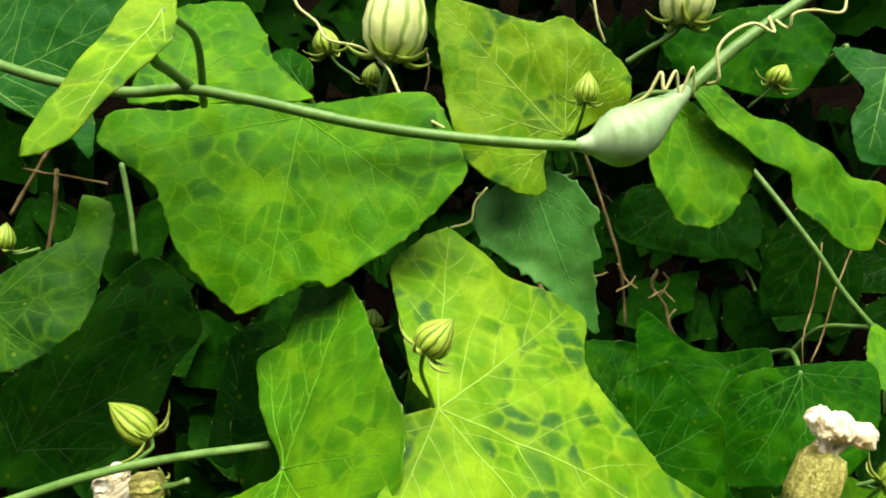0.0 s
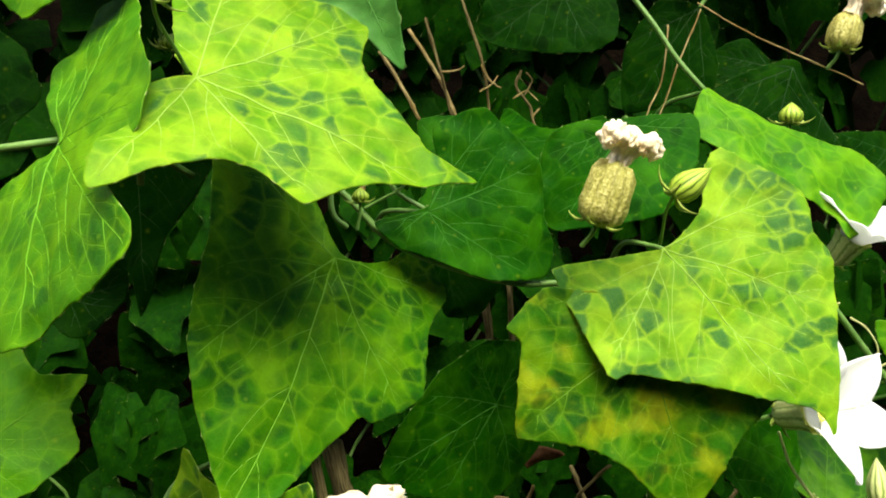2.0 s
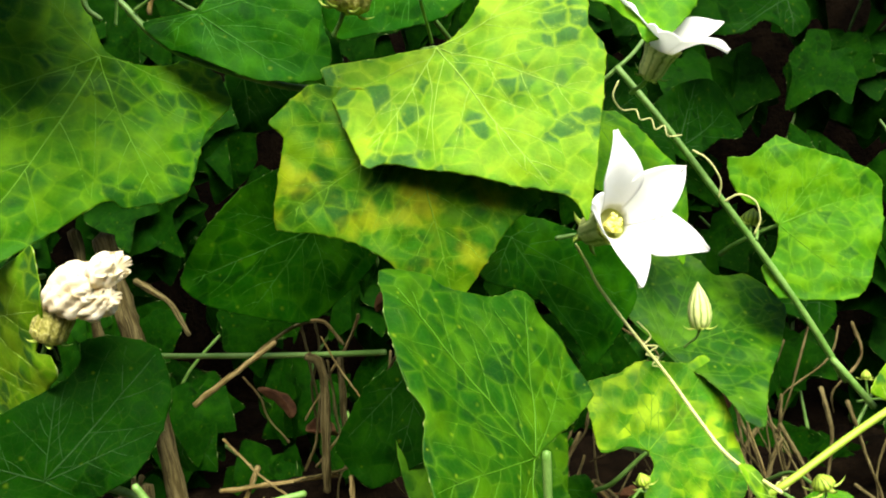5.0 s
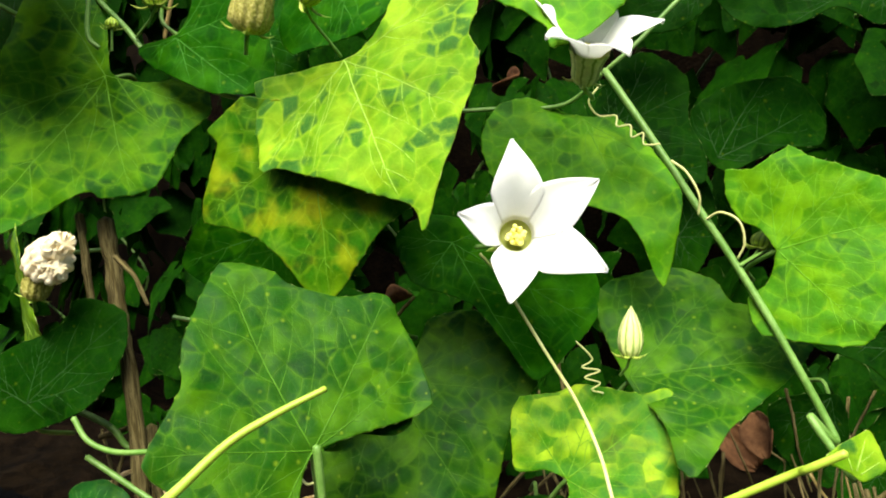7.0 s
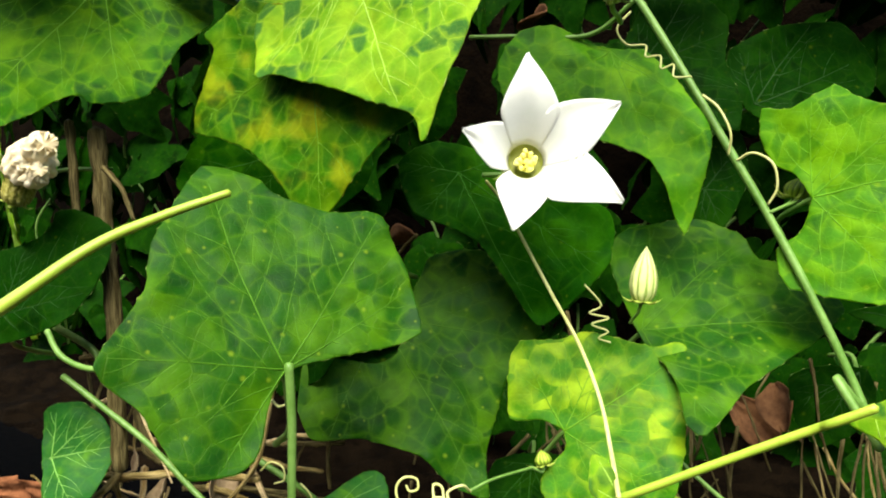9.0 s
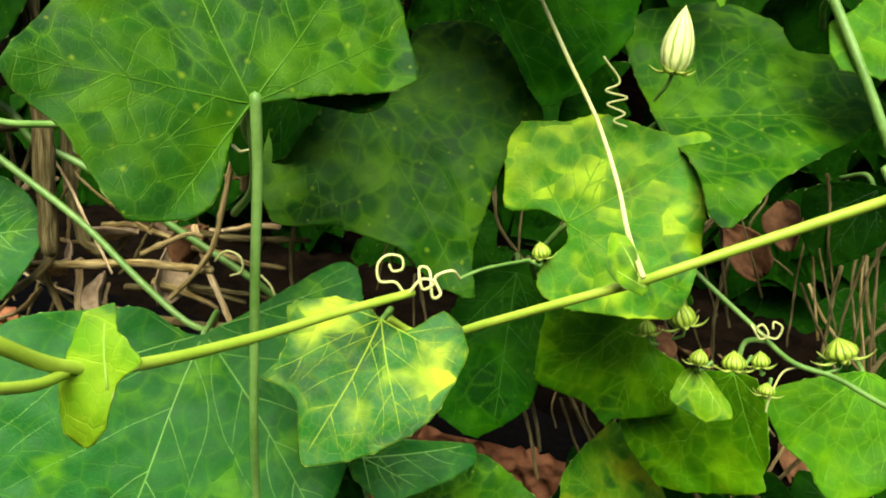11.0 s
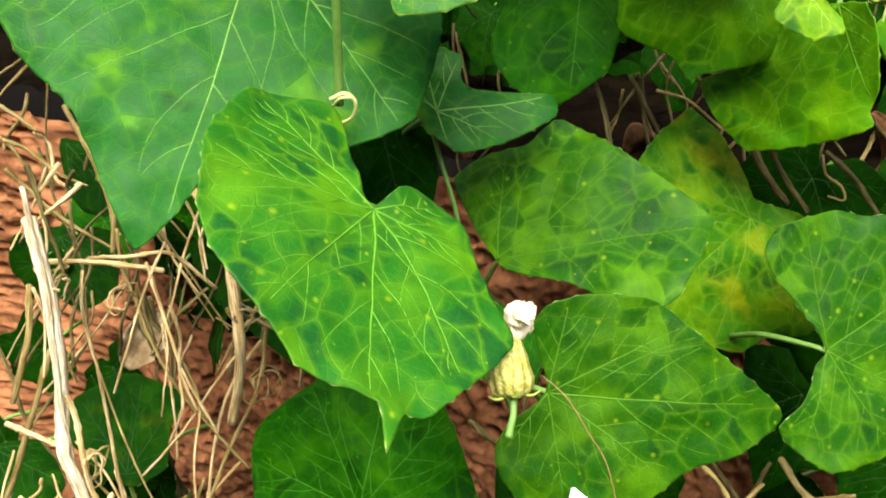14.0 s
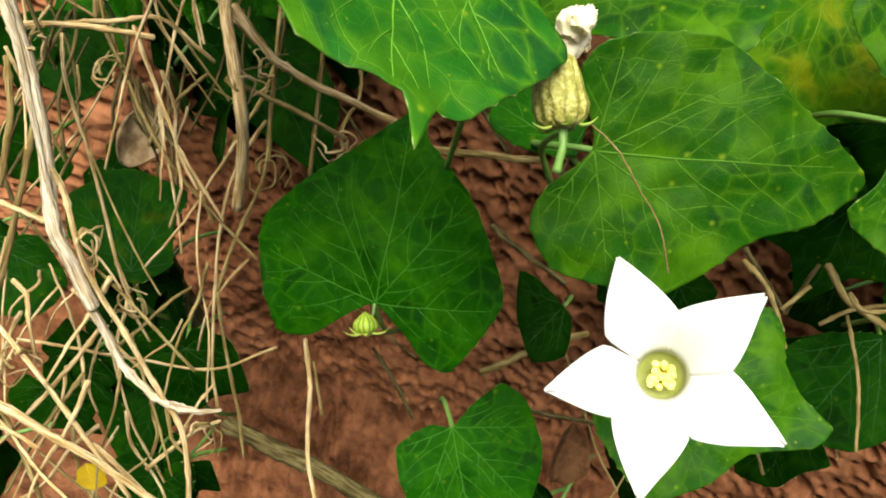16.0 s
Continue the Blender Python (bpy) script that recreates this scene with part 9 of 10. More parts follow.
stem('dry_twig', [(0.3174, 0.4710, 0.8314), (0.3183, 0.4691, 0.8239), (0.3161, 0.4686, 0.8156), (0.3135, 0.4669, 0.8099)], 1.40, 0.61, 'dry')
stem('dry_twig', [(0.2836, 0.4482, 0.8465), (0.2953, 0.4492, 0.8359), (0.3094, 0.4463, 0.8239), (0.3204, 0.4505, 0.8050)], 0.66, 0.70, 'dry')
stem('dry_twig', [(0.2656, 0.4800, 0.8391), (0.2648, 0.4751, 0.8234), (0.2623, 0.4731, 0.7930), (0.2613, 0.4563, 0.7703)], 0.79, 0.42, 'dry')
stem('dry_twig', [(0.1870, 0.4278, 0.8569), (0.1881, 0.4354, 0.8456), (0.1954, 0.4264, 0.8281), (0.2025, 0.4349, 0.8114)], 1.18, 0.83, 'dry')
stem('dry_twig', [(0.2124, 0.4477, 0.8261), (0.2176, 0.4408, 0.8158), (0.2196, 0.4307, 0.8020), (0.2213, 0.4327, 0.7876)], 0.78, 0.73, 'tan')
stem('dry_twig', [(0.1867, 0.4810, 0.8661), (0.1807, 0.4688, 0.8541), (0.1731, 0.4664, 0.8423), (0.1655, 0.4548, 0.8242)], 1.29, 0.40, 'dry')
stem('dry_twig', [(0.3101, 0.4872, 0.8610), (0.3083, 0.4841, 0.8422), (0.3009, 0.4702, 0.8253), (0.2977, 0.4688, 0.8026)], 1.35, 0.67, 'dry')
stem('dry_twig', [(0.2459, 0.4878, 0.8484), (0.2378, 0.4898, 0.8411), (0.2286, 0.4811, 0.8284), (0.2234, 0.4717, 0.8195)], 0.71, 0.88, 'dry')
stem('dry_twig', [(0.2832, 0.5346, 0.8286), (0.2798, 0.5195, 0.8145), (0.2730, 0.5048, 0.7925), (0.2704, 0.5010, 0.7748)], 1.10, 0.89, 'tan')
stem('dry_twig', [(0.1729, 0.4503, 0.8453), (0.1697, 0.4549, 0.8297), (0.1709, 0.4428, 0.8202), (0.1728, 0.4480, 0.8051)], 0.61, 0.49, 'tan')
stem('dry_twig', [(0.1589, 0.4469, 0.7715), (0.1707, 0.4457, 0.7641), (0.1818, 0.4507, 0.7479), (0.1989, 0.4537, 0.7277)], 1.15, 0.50, 'dry')
stem('dry_twig', [(0.2418, 0.4829, 0.8578), (0.2506, 0.4837, 0.8501), (0.2538, 0.4811, 0.8417), (0.2571, 0.4795, 0.8384)], 0.57, 0.78, 'tan')
stem('dry_twig', [(0.2268, 0.4708, 0.8589), (0.2387, 0.4814, 0.8481), (0.2593, 0.4825, 0.8373), (0.2745, 0.4875, 0.8209)], 0.65, 0.66, 'dry')
stem('dry_twig', [(0.2413, 0.4125, 0.8131), (0.2339, 0.4097, 0.8019), (0.2365, 0.3985, 0.7872), (0.2312, 0.3934, 0.7720)], 1.07, 0.84, 'dry')
stem('dry_twig', [(0.1948, 0.4339, 0.8494), (0.2092, 0.4381, 0.8460), (0.2247, 0.4528, 0.8315), (0.2420, 0.4538, 0.8323)], 0.81, 0.45, 'tan')
stem('dry_twig', [(0.2233, 0.4432, 0.7805), (0.2231, 0.4394, 0.7779), (0.2181, 0.4288, 0.7719), (0.2120, 0.4252, 0.7661)], 1.11, 0.56, 'dry')
stem('dry_twig', [(0.3111, 0.5335, 0.8045), (0.3003, 0.5237, 0.7930), (0.2915, 0.5258, 0.7808), (0.2867, 0.5165, 0.7610)], 1.00, 0.58, 'dry')
stem('dry_twig', [(0.2070, 0.4432, 0.8570), (0.2122, 0.4426, 0.8547), (0.2201, 0.4536, 0.8461), (0.2308, 0.4564, 0.8392)], 1.28, 0.84, 'dry')
stem('dry_twig', [(0.2435, 0.4269, 0.8323), (0.2491, 0.4294, 0.8195), (0.2603, 0.4206, 0.8076), (0.2658, 0.4237, 0.7887)], 0.74, 0.81, 'dry')
stem('dry_twig', [(0.0422, 0.2454, 0.9546), (0.0539, 0.2484, 0.9402), (0.0632, 0.2498, 0.9257), (0.0744, 0.2518, 0.9089)], 0.62, 0.49, 'straw')
stem('dry_twig', [(0.0473, 0.2761, 0.8921), (0.0600, 0.2843, 0.8924), (0.0739, 0.2931, 0.8924), (0.0896, 0.3021, 0.8895)], 1.61, 1.15, 'dry')
stem('dry_twig', [(0.0618, 0.2816, 0.8800), (0.0762, 0.2906, 0.8797), (0.0944, 0.3025, 0.8808), (0.1129, 0.3144, 0.8815)], 1.63, 1.04, 'tan')
stem('dry_twig', [(0.0159, 0.2477, 0.9559), (0.0223, 0.2468, 0.9395), (0.0299, 0.2453, 0.9189), (0.0392, 0.2457, 0.9007)], 0.72, 0.92, 'dry')
stem('dry_twig', [(0.0067, 0.2537, 0.9075), (0.0178, 0.2613, 0.9095), (0.0277, 0.2673, 0.9087), (0.0391, 0.2754, 0.9116)], 0.61, 1.13, 'tan')
stem('dry_twig', [(0.0926, 0.2733, 0.9188), (0.1039, 0.2797, 0.9164), (0.1130, 0.2851, 0.9151), (0.1226, 0.2908, 0.9140)], 1.38, 0.80, 'tan')
stem('dry_twig', [(0.0442, 0.2583, 0.9065), (0.0454, 0.2569, 0.8993), (0.0469, 0.2547, 0.8888), (0.0509, 0.2538, 0.8775)], 1.70, 0.98, 'straw')
stem('dry_twig', [(0.0744, 0.2697, 0.9018), (0.0799, 0.2727, 0.9005), (0.0903, 0.2781, 0.8966), (0.0967, 0.2814, 0.8940)], 1.67, 0.82, 'tan')
stem('dry_twig', [(0.0447, 0.2330, 0.8891), (0.0522, 0.2374, 0.8879), (0.0592, 0.2414, 0.8866), (0.0683, 0.2461, 0.8832)], 0.81, 1.18, 'tan')
stem('dry_twig', [(0.0240, 0.2730, 0.9491), (0.0260, 0.2699, 0.9347), (0.0258, 0.2660, 0.9223), (0.0283, 0.2634, 0.9085)], 1.51, 0.57, 'tan')
stem('dry_twig', [(0.0788, 0.2817, 0.8989), (0.0870, 0.2867, 0.8984), (0.1006, 0.2949, 0.8971), (0.1131, 0.3022, 0.8950)], 1.02, 0.94, 'dry')
stem('dry_twig', [(0.0213, 0.2434, 0.8747), (0.0285, 0.2486, 0.8767), (0.0356, 0.2544, 0.8812), (0.0439, 0.2613, 0.8866)], 1.70, 1.09, 'tan')
stem('dry_twig', [(0.0914, 0.2747, 0.9262), (0.0980, 0.2749, 0.9129), (0.1074, 0.2759, 0.8966), (0.1167, 0.2776, 0.8830)], 1.35, 0.99, 'straw')
stem('dry_twig', [(0.0066, 0.2429, 0.9253), (0.0143, 0.2488, 0.9286), (0.0202, 0.2538, 0.9330), (0.0285, 0.2600, 0.9360)], 1.26, 1.05, 'straw')
stem('dry_twig', [(0.0445, 0.2681, 0.9190), (0.0544, 0.2746, 0.9196), (0.0661, 0.2812, 0.9169), (0.0754, 0.2854, 0.9115)], 1.21, 1.06, 'tan')
stem('dry_twig', [(0.0381, 0.2458, 0.9065), (0.0468, 0.2468, 0.8920), (0.0583, 0.2495, 0.8769), (0.0685, 0.2514, 0.8617)], 1.17, 1.15, 'tan')
stem('dry_twig', [(0.1053, 0.2702, 0.9284), (0.1118, 0.2746, 0.9294), (0.1176, 0.2788, 0.9311), (0.1259, 0.2841, 0.9315)], 0.69, 1.15, 'straw')
stem('dry_twig', [(0.0769, 0.2745, 0.9231), (0.0913, 0.2833, 0.9221), (0.1071, 0.2933, 0.9221), (0.1226, 0.3033, 0.9228)], 1.31, 1.18, 'dry')
stem('dry_stalk', [(0.0227, 0.2942, 0.8684), (0.0239, 0.2816, 0.8466), (0.0246, 0.2682, 0.8210), (0.0338, 0.2569, 0.8001)], 0.50, 0.46, 'tan')
stem('dry_stalk', [(-0.0286, 0.2458, 0.8286), (-0.0153, 0.2476, 0.8186), (-0.0023, 0.2465, 0.8021), (0.0222, 0.2454, 0.7941)], 0.73, 0.45, 'tan')
stem('dry_stalk', [(0.0741, 0.2041, 0.7220), (0.0768, 0.1997, 0.7168), (0.0699, 0.1929, 0.7073), (0.0608, 0.1907, 0.6924)], 0.38, 0.30, 'straw')
stem('dry_stalk', [(0.0189, 0.2796, 0.8105), (0.0329, 0.2786, 0.7951), (0.0443, 0.2728, 0.7825), (0.0589, 0.2735, 0.7672)], 0.60, 0.51, 'straw')
stem('dry_stalk', [(0.0303, 0.2606, 0.7704), (0.0207, 0.2520, 0.7508), (0.0092, 0.2415, 0.7319), (0.0019, 0.2263, 0.7162)], 0.39, 0.51, 'straw')
stem('dry_stalk', [(0.0346, 0.2724, 0.8614), (0.0407, 0.2645, 0.8471), (0.0521, 0.2559, 0.8283), (0.0453, 0.2532, 0.8070)], 0.70, 0.44, 'straw')
stem('dry_stalk', [(0.0312, 0.2256, 0.7078), (0.0418, 0.2298, 0.6945), (0.0585, 0.2260, 0.6833), (0.0697, 0.2250, 0.6722)], 0.54, 0.52, 'straw')
stem('dry_stalk', [(0.0880, 0.2635, 0.6985), (0.0858, 0.2544, 0.6923), (0.0802, 0.2465, 0.6794), (0.0781, 0.2403, 0.6614)], 0.66, 0.45, 'straw')
stem('dry_stalk', [(-0.0074, 0.2532, 0.7653), (-0.0115, 0.2454, 0.7571), (-0.0147, 0.2371, 0.7449), (-0.0202, 0.2276, 0.7272)], 0.47, 0.34, 'straw')
stem('dry_stalk', [(0.0671, 0.2186, 0.7577), (0.0738, 0.2175, 0.7428), (0.0895, 0.2132, 0.7290), (0.0997, 0.2139, 0.7144)], 0.40, 0.32, 'tan')
stem('dry_stalk', [(0.0980, 0.2576, 0.7576), (0.0879, 0.2522, 0.7411), (0.0821, 0.2385, 0.7233), (0.0735, 0.2260, 0.7084)], 0.55, 0.42, 'straw')
stem('dry_stalk', [(0.0351, 0.2346, 0.8283), (0.0378, 0.2244, 0.8208), (0.0317, 0.2202, 0.8097), (0.0332, 0.2122, 0.8002)], 0.77, 0.35, 'straw')
stem('dry_stalk', [(0.0288, 0.2801, 0.8112), (0.0241, 0.2846, 0.8028), (0.0314, 0.2835, 0.7927), (0.0403, 0.2851, 0.7837)], 0.78, 0.37, 'tan')
stem('dry_stalk', [(0.0445, 0.2148, 0.7887), (0.0488, 0.2120, 0.7783), (0.0511, 0.2152, 0.7646), (0.0605, 0.2134, 0.7532)], 0.39, 0.52, 'tan')
stem('dry_stalk', [(0.0556, 0.2061, 0.7934), (0.0569, 0.2073, 0.7828), (0.0600, 0.2041, 0.7727), (0.0673, 0.1983, 0.7653)], 0.65, 0.29, 'straw')
stem('dry_stalk', [(0.0587, 0.2170, 0.7193), (0.0593, 0.2154, 0.7110), (0.0605, 0.2087, 0.7009), (0.0605, 0.2089, 0.6880)], 0.49, 0.50, 'tan')
stem('dry_stalk', [(0.0714, 0.2409, 0.7952), (0.0792, 0.2401, 0.7766), (0.0945, 0.2340, 0.7606), (0.1118, 0.2338, 0.7405)], 0.71, 0.44, 'straw')
stem('dry_stalk', [(-0.0033, 0.2523, 0.8174), (-0.0084, 0.2491, 0.8023), (-0.0027, 0.2464, 0.7842), (0.0034, 0.2364, 0.7671)], 0.80, 0.48, 'straw')
stem('dry_stalk', [(0.1005, 0.2351, 0.7764), (0.0943, 0.2336, 0.7622), (0.1049, 0.2252, 0.7529), (0.0988, 0.2225, 0.7373)], 0.47, 0.53, 'straw')
stem('dry_stalk', [(0.0289, 0.2623, 0.8578), (0.0339, 0.2624, 0.8385), (0.0513, 0.2584, 0.8198), (0.0590, 0.2595, 0.7970)], 0.42, 0.40, 'straw')
stem('dry_stalk', [(0.0476, 0.2619, 0.7534), (0.0587, 0.2541, 0.7438), (0.0672, 0.2489, 0.7236), (0.0692, 0.2466, 0.7022)], 0.44, 0.48, 'straw')
stem('dry_stalk', [(-0.0283, 0.2722, 0.8592), (-0.0128, 0.2627, 0.8463), (-0.0151, 0.2598, 0.8223), (-0.0070, 0.2555, 0.8044)], 0.39, 0.51, 'tan')
stem('dry_stalk', [(0.0441, 0.2778, 0.8156), (0.0463, 0.2808, 0.8059), (0.0548, 0.2801, 0.7933), (0.0678, 0.2717, 0.7813)], 0.77, 0.44, 'straw')
stem('dry_stalk', [(0.0376, 0.2387, 0.7749), (0.0425, 0.2337, 0.7664), (0.0381, 0.2254, 0.7536), (0.0339, 0.2225, 0.7397)], 0.48, 0.48, 'tan')
stem('dry_stalk', [(0.0719, 0.2355, 0.8247), (0.0852, 0.2362, 0.8140), (0.0940, 0.2427, 0.7955), (0.1129, 0.2417, 0.7798)], 0.57, 0.38, 'tan')
stem('dry_stalk', [(0.0833, 0.2635, 0.8144), (0.0803, 0.2595, 0.8026), (0.0821, 0.2575, 0.7954), (0.0880, 0.2537, 0.7877)], 0.66, 0.37, 'straw')
stem('dry_stalk', [(0.0841, 0.2404, 0.8069), (0.0852, 0.2299, 0.7928), (0.0876, 0.2195, 0.7771), (0.0856, 0.2120, 0.7589)], 0.55, 0.40, 'straw')
stem('dry_stalk', [(0.0689, 0.2736, 0.8140), (0.0647, 0.2654, 0.7954), (0.0719, 0.2487, 0.7750), (0.0679, 0.2418, 0.7527)], 0.68, 0.34, 'straw')
stem('dry_stalk', [(0.1075, 0.2302, 0.7502), (0.1129, 0.2211, 0.7312), (0.1210, 0.2151, 0.7071), (0.1262, 0.2063, 0.6857)], 0.41, 0.32, 'straw')
stem('dry_stalk', [(-0.0011, 0.2915, 0.8571), (0.0040, 0.2906, 0.8444), (0.0192, 0.2846, 0.8283), (0.0307, 0.2857, 0.8147)], 0.78, 0.33, 'tan')
stem('dry_stalk', [(0.0951, 0.2312, 0.7882), (0.0983, 0.2319, 0.7760), (0.0997, 0.2293, 0.7647), (0.1106, 0.2266, 0.7538)], 0.65, 0.51, 'straw')
stem('dry_stalk', [(0.0519, 0.2267, 0.8031), (0.0499, 0.2179, 0.7938), (0.0456, 0.2172, 0.7789), (0.0527, 0.2086, 0.7713)], 0.56, 0.39, 'straw')
stem('dry_stalk', [(-0.0026, 0.2805, 0.8169), (0.0178, 0.2784, 0.7981), (0.0317, 0.2820, 0.7754), (0.0552, 0.2835, 0.7488)], 0.62, 0.40, 'tan')
stem('dry_stalk', [(0.0772, 0.2410, 0.7739), (0.0803, 0.2401, 0.7628), (0.0880, 0.2317, 0.7550), (0.0880, 0.2280, 0.7414)], 0.44, 0.27, 'straw')

stem('dry_stalk', [(0.0640, 0.2040, 0.8320), (0.0700, 0.2020, 0.8129), (0.0760, 0.2000, 0.7960), (0.0790, 0.1970, 0.7790), (0.0815, 0.1950, 0.7599), (0.0850, 0.1940, 0.7419)], 0.90, 0.80, 'bleached', 'thin bleached stalk beside the thick one')
stem('dry_stalk', [(0.0880, 0.1925, 0.7300), (0.0902, 0.1930, 0.7190), (0.0940, 0.1935, 0.7080), (0.0990, 0.1945, 0.6960), (0.1085, 0.1960, 0.6889), (0.1183, 0.1980, 0.6859)], 1.50, 1.20, 'bleached', 'knotty bleached dry stalk')
stem('dry_stalk', [(0.1183, 0.1980, 0.6859), (0.1290, 0.2000, 0.6875), (0.1400, 0.2010, 0.6940)], 1.60, 0.50, 'bleached', 'broken end of a bleached stalk')
# brittle twigs that fill the hollow on top of the wall
rng = random.Random(12)
for k in range(44):
    x, z = rng.uniform(0.06, 0.40), rng.uniform(0.83, 0.97)
    y, lean = rng.uniform(0.41, 0.54) + 0.2 * (x - 0.1), rng.uniform(-0.05, 0.05)
    drop, sway = rng.uniform(0.05, 0.11), rng.uniform(-0.010, 0.010)
    stem("dry_twig", [(x, y, z), (x + 0.4 * lean + sway, y - 0.006, z - 0.35 * drop), (x + 0.7 * lean - sway, y - 0.010, z - 0.7 * drop), (x + lean, y + rng.uniform(-0.02, 0.02), z - drop)], rng.uniform(0.6, 1.5), 0.5, "dry")

# ---- dead leaves ----
dead_leaf((0.0430, 0.2539, 0.9045), 16, "litter")
dead_leaf((0.0471, 0.2709, 0.9117), 18, "litter")
dead_leaf((0.0749, 0.2737, 0.9033), 14, "litter")
dead_leaf((0.1809, 0.4661, 0.8144), 20)
dead_leaf((0.2146, 0.4947, 0.8017), 18)
dead_leaf((0.2530, 0.5002, 0.7844), 24)
dead_leaf((0.2820, 0.5220, 0.7958), 20)
dead_leaf((0.3061, 0.5216, 0.7870), 22)
dead_leaf((0.2226, 0.5125, 0.8392), 18)
dead_leaf((0.1378, 0.3493, 0.8368), 16)
dead_leaf((0.2840, 0.5325, 0.8229), 18)
dead_leaf((0.2438, 0.4820, 0.9131), 20)
dead_leaf((0.1439, 0.4223, 1.1168), 16)
dead_leaf((0.0551, 0.2783, 0.9192), 17, "litter")
dead_leaf((0.0818, 0.2816, 0.9148), 14)
dead_leaf((0.0561, 0.2594, 0.8950), 12, "litter")
dead_leaf((0.0548, 0.3400, 0.9642), 14)
dead_leaf((0.0735, 0.3500, 0.9455), 13)
dead_leaf((0.1148, 0.3500, 1.0074), 12)
dead_leaf((-0.0027, 0.2866, 0.7195), 20, "litter")
dead_leaf((-0.0081, 0.3195, 0.7307), 18)
dead_leaf((0.2143, 0.3207, 0.6184), 18)
dead_leaf((0.0353, 0.3338, 0.7316), 14, "litter")
dead_leaf((0.1658, 0.3153, 0.7912), 13)
dead_leaf((0.2360, 0.3923, 0.8870), 10)
dead_leaf((0.2702, 0.4205, 0.9398), 15)

# ---- flowers and buds ----
swollen_node([(0.0646, 0.2070, 1.2319), (0.0682, 0.2080, 1.2320), (0.0728, 0.2090, 1.2328), (0.0767, 0.2100, 1.2338), (0.0816, 0.2120, 1.2361), (0.0864, 0.2130, 1.2396), (0.0913, 0.2145, 1.2431), (0.0955, 0.2160, 1.2466)], [1.6, 3.0, 6.8, 8.0, 7.4, 5.2, 3.0, 2.0])
bud('flower_bud', (0.0697, 0.2310, 1.2472), (0.0712, 0.2310, 1.2561), 7.33, (0.0675, 0.2400, 1.2392))
bud('flower_bud', (0.0258, 0.1670, 1.1839), (0.0326, 0.1670, 1.1905), 8.81, (0.0261, 0.1840, 1.1683))
bud('flower_bud', (-0.0592, 0.2170, 1.1540), (-0.0714, 0.2170, 1.1642), 10.14, (-0.0561, 0.2000, 1.1517))
bud('flower_bud', (0.1535, 0.3150, 1.2654), (0.1585, 0.3150, 1.2730), 9.82, (0.1466, 0.3250, 1.2586))
bud('flower_bud', (-0.0102, 0.2500, 1.2706), (-0.0125, 0.2500, 1.2794), 8.86, (-0.0015, 0.2550, 1.2625))
bud('flower_bud', (0.0030, 0.2500, 1.2598), (0.0046, 0.2500, 1.2667), 6.25, (0.0068, 0.2550, 1.2568))
bud('flower_bud', (-0.1178, 0.2400, 1.2107), (-0.1158, 0.2400, 1.2189), 7.33, (-0.1112, 0.2500, 1.2104))
bud('closed_flower', (0.0118, 0.2350, 1.2640), (0.0178, 0.2350, 1.2938), 19.32, (0.0081, 0.2400, 1.2548))
bud('closed_flower', (0.1157, 0.3000, 1.2874), (0.1203, 0.3000, 1.3111), 19.71, (0.0958, 0.3100, 1.2762))
bud('flower_bud', (0.1587, 0.2480, 1.1278), (0.1710, 0.2480, 1.1358), 9.78, (0.1574, 0.2680, 1.1111))
bud('flower_bud', (0.2228, 0.3210, 1.1541), (0.2235, 0.3210, 1.1623), 9.21, (0.2242, 0.3300, 1.1456))
bud('flower_bud', (0.0043, 0.2250, 1.1839), (0.0059, 0.2250, 1.1885), 7.50, (0.0035, 0.2200, 1.1914))
bud('flower_bud', (0.0734, 0.2500, 1.1408), (0.0723, 0.2500, 1.1512), 9.70, (0.0565, 0.2520, 1.1309))
bud('closed_flower', (0.2486, 0.3142, 0.9959), (0.2489, 0.3159, 1.0142), 9.08, (0.2427, 0.3192, 0.9876))
bud('flower_bud', (0.2819, 0.3714, 1.0312), (0.2838, 0.3733, 1.0387), 9.02, (0.2777, 0.3498, 1.0256))
bud('flower_bud', (0.0573, 0.2402, 1.1331), (0.0573, 0.2406, 1.1377), 5.62, (0.0555, 0.2407, 1.1241))
bud('flower_bud', (0.2223, 0.2981, 0.9381), (0.2206, 0.2985, 0.9430), 5.85, (0.2192, 0.2948, 0.9377))
bud('flower_bud', (0.2590, 0.3331, 0.9168), (0.2554, 0.3333, 0.9248), 8.42, (0.2550, 0.3360, 0.9106))
bud('flower_bud', (0.2476, 0.3317, 0.9114), (0.2463, 0.3323, 0.9161), 6.37, (0.2509, 0.3351, 0.9077))
bud('flower_bud', (0.2650, 0.3334, 0.9053), (0.2647, 0.3348, 0.9102), 5.86, (0.2686, 0.3361, 0.9066))
bud('flower_bud', (0.2753, 0.3375, 0.9052), (0.2743, 0.3387, 0.9111), 7.62, (0.2792, 0.3414, 0.9101))
bud('flower_bud', (0.2825, 0.3414, 0.9072), (0.2814, 0.3422, 0.9121), 5.79, (0.2836, 0.3427, 0.9051))
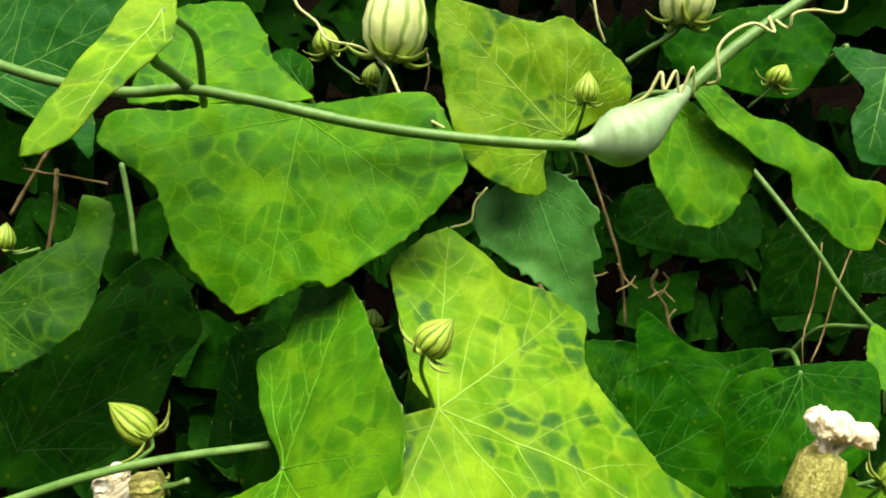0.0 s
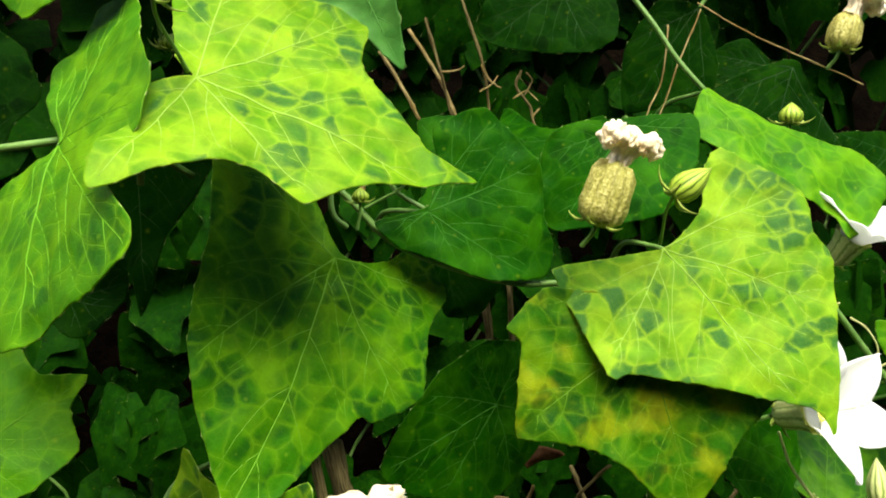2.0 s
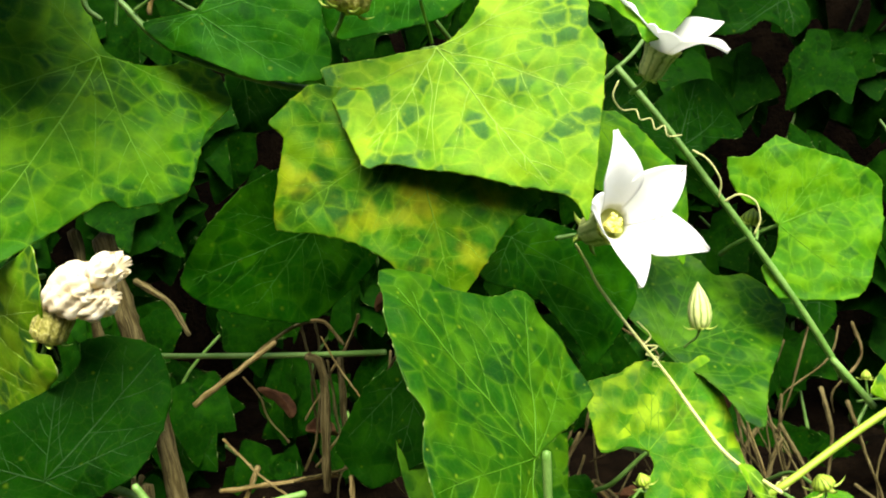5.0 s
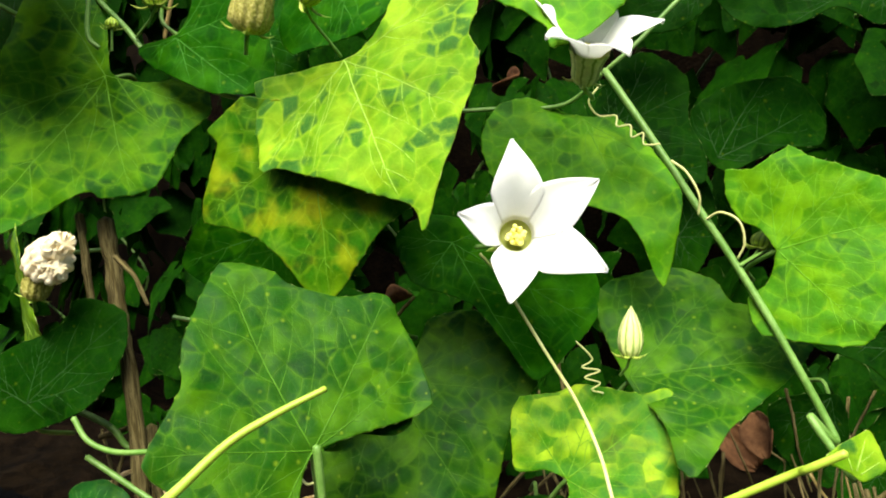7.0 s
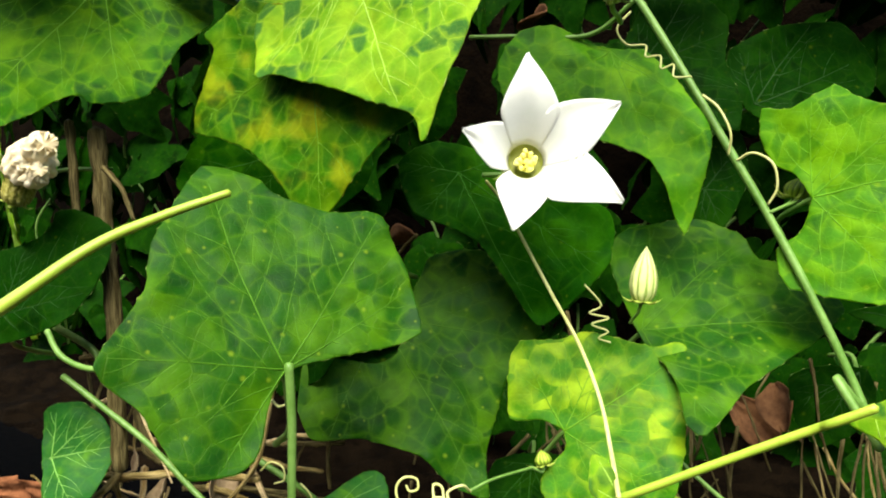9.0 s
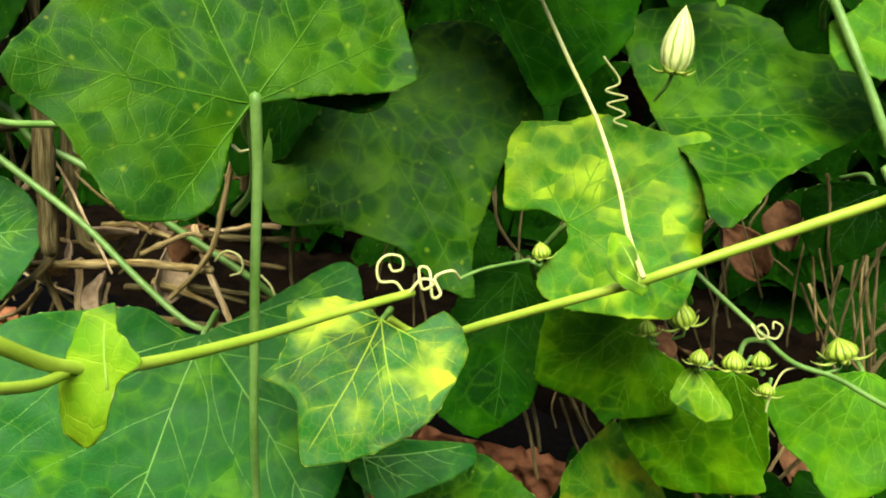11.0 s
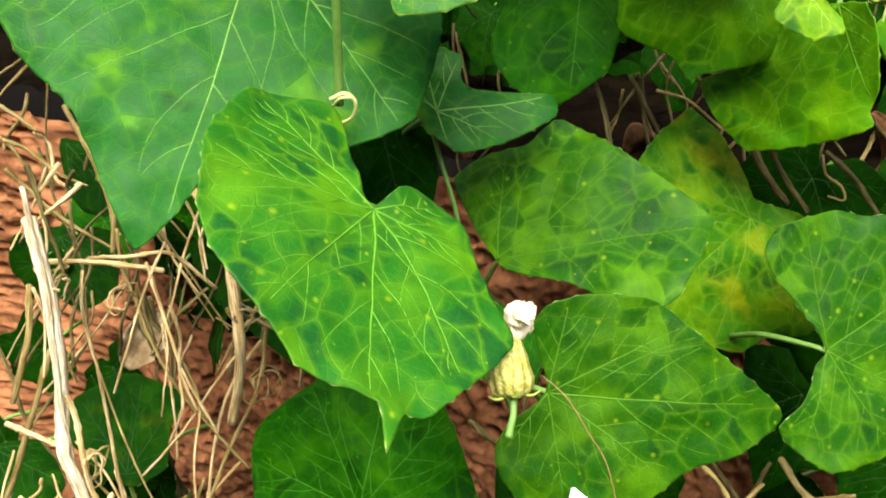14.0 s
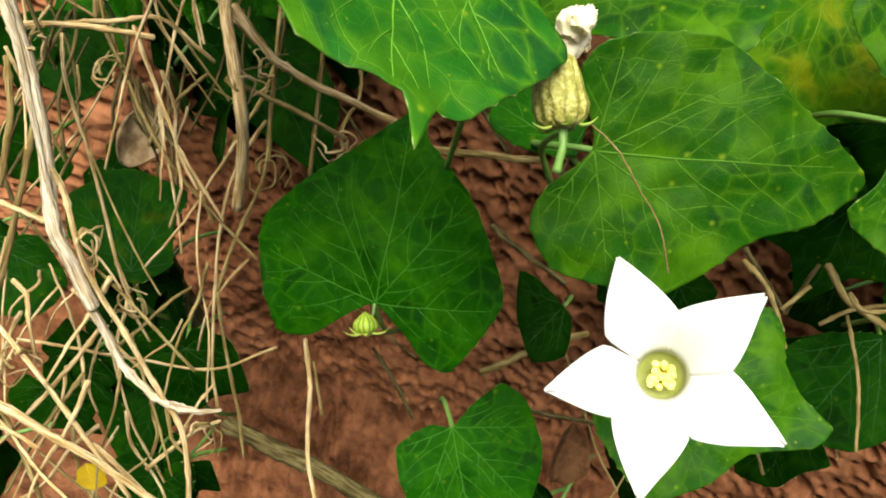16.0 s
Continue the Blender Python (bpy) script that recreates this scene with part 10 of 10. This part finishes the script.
bud('flower_bud', (0.2856, 0.3408, 0.8986), (0.2853, 0.3417, 0.9025), 5.42, (0.2859, 0.3437, 0.9036))
bud('flower_bud', (0.3041, 0.3520, 0.9131), (0.3013, 0.3521, 0.9195), 9.96, (0.2996, 0.3476, 0.9081))
bud('flower_bud', (0.1635, 0.2462, 0.7080), (0.1608, 0.2490, 0.7141), 8.44, (0.1606, 0.2545, 0.7141))
bud('flower_bud', (0.3204, 0.3462, 0.9638), (0.3207, 0.3468, 0.9678), 3.95, (0.3208, 0.3458, 0.9559))
withered_flower((0.1332, 0.2450, 1.1202), (0.1411, 0.2450, 1.1393), 15.17, (0.1446, 0.2450, 1.1459), 9.39)
withered_flower((0.0392, 0.2090, 1.0241), (0.0454, 0.2090, 1.0361), 11.07, (0.0566, 0.2070, 1.0400), 13.0, "pouch")
withered_flower((0.2418, 0.2073, 0.8180), (0.2369, 0.2116, 0.8278), 9.43, (0.2377, 0.2164, 0.8335), 6.86, "twist")
withered_flower((-0.0482, 0.2000, 1.1450), (-0.0568, 0.2000, 1.1445), 8.43, (-0.0668, 0.2000, 1.1421), 6.93)
withered_flower((0.2473, 0.3300, 1.1835), (0.2516, 0.3300, 1.1976), 13.12, (0.2578, 0.3300, 1.2041), 9.37)
flower((0.2255, 0.2790, 1.0460), (0.607, -0.757, 0.240), (-0.1459, 0.1911, 0.9707), [(0, 31.6, -0.5), (75, 22.5, 1.7), (168, 26.4, -1.2), (237, 32.3, 1.3), (301, 32.2, 0.1)], (0.1945, 0.2980, 1.0375))
flower((0.2450, 0.3010, 1.1165), (0.420, -0.480, 0.770), (0.0500, 0.0350, 0.0000), [(0, 24, 0), (72, 24, 1), (144, 23, 0), (216, 23, 0), (288, 24, 0)], (0.2290, 0.3330, 1.0930))
flower((0.2660, 0.2239, 0.7597), (0.157, -0.762, 0.628), (-0.0188, 0.0111, 0.0182), [(0, 28.4, -0.0), (78, 26.4, -0.0), (147, 27.8, -0.0), (220, 28.7, 0.0), (290, 28.5, 0.0)], (0.2677, 0.2546, 0.7188))
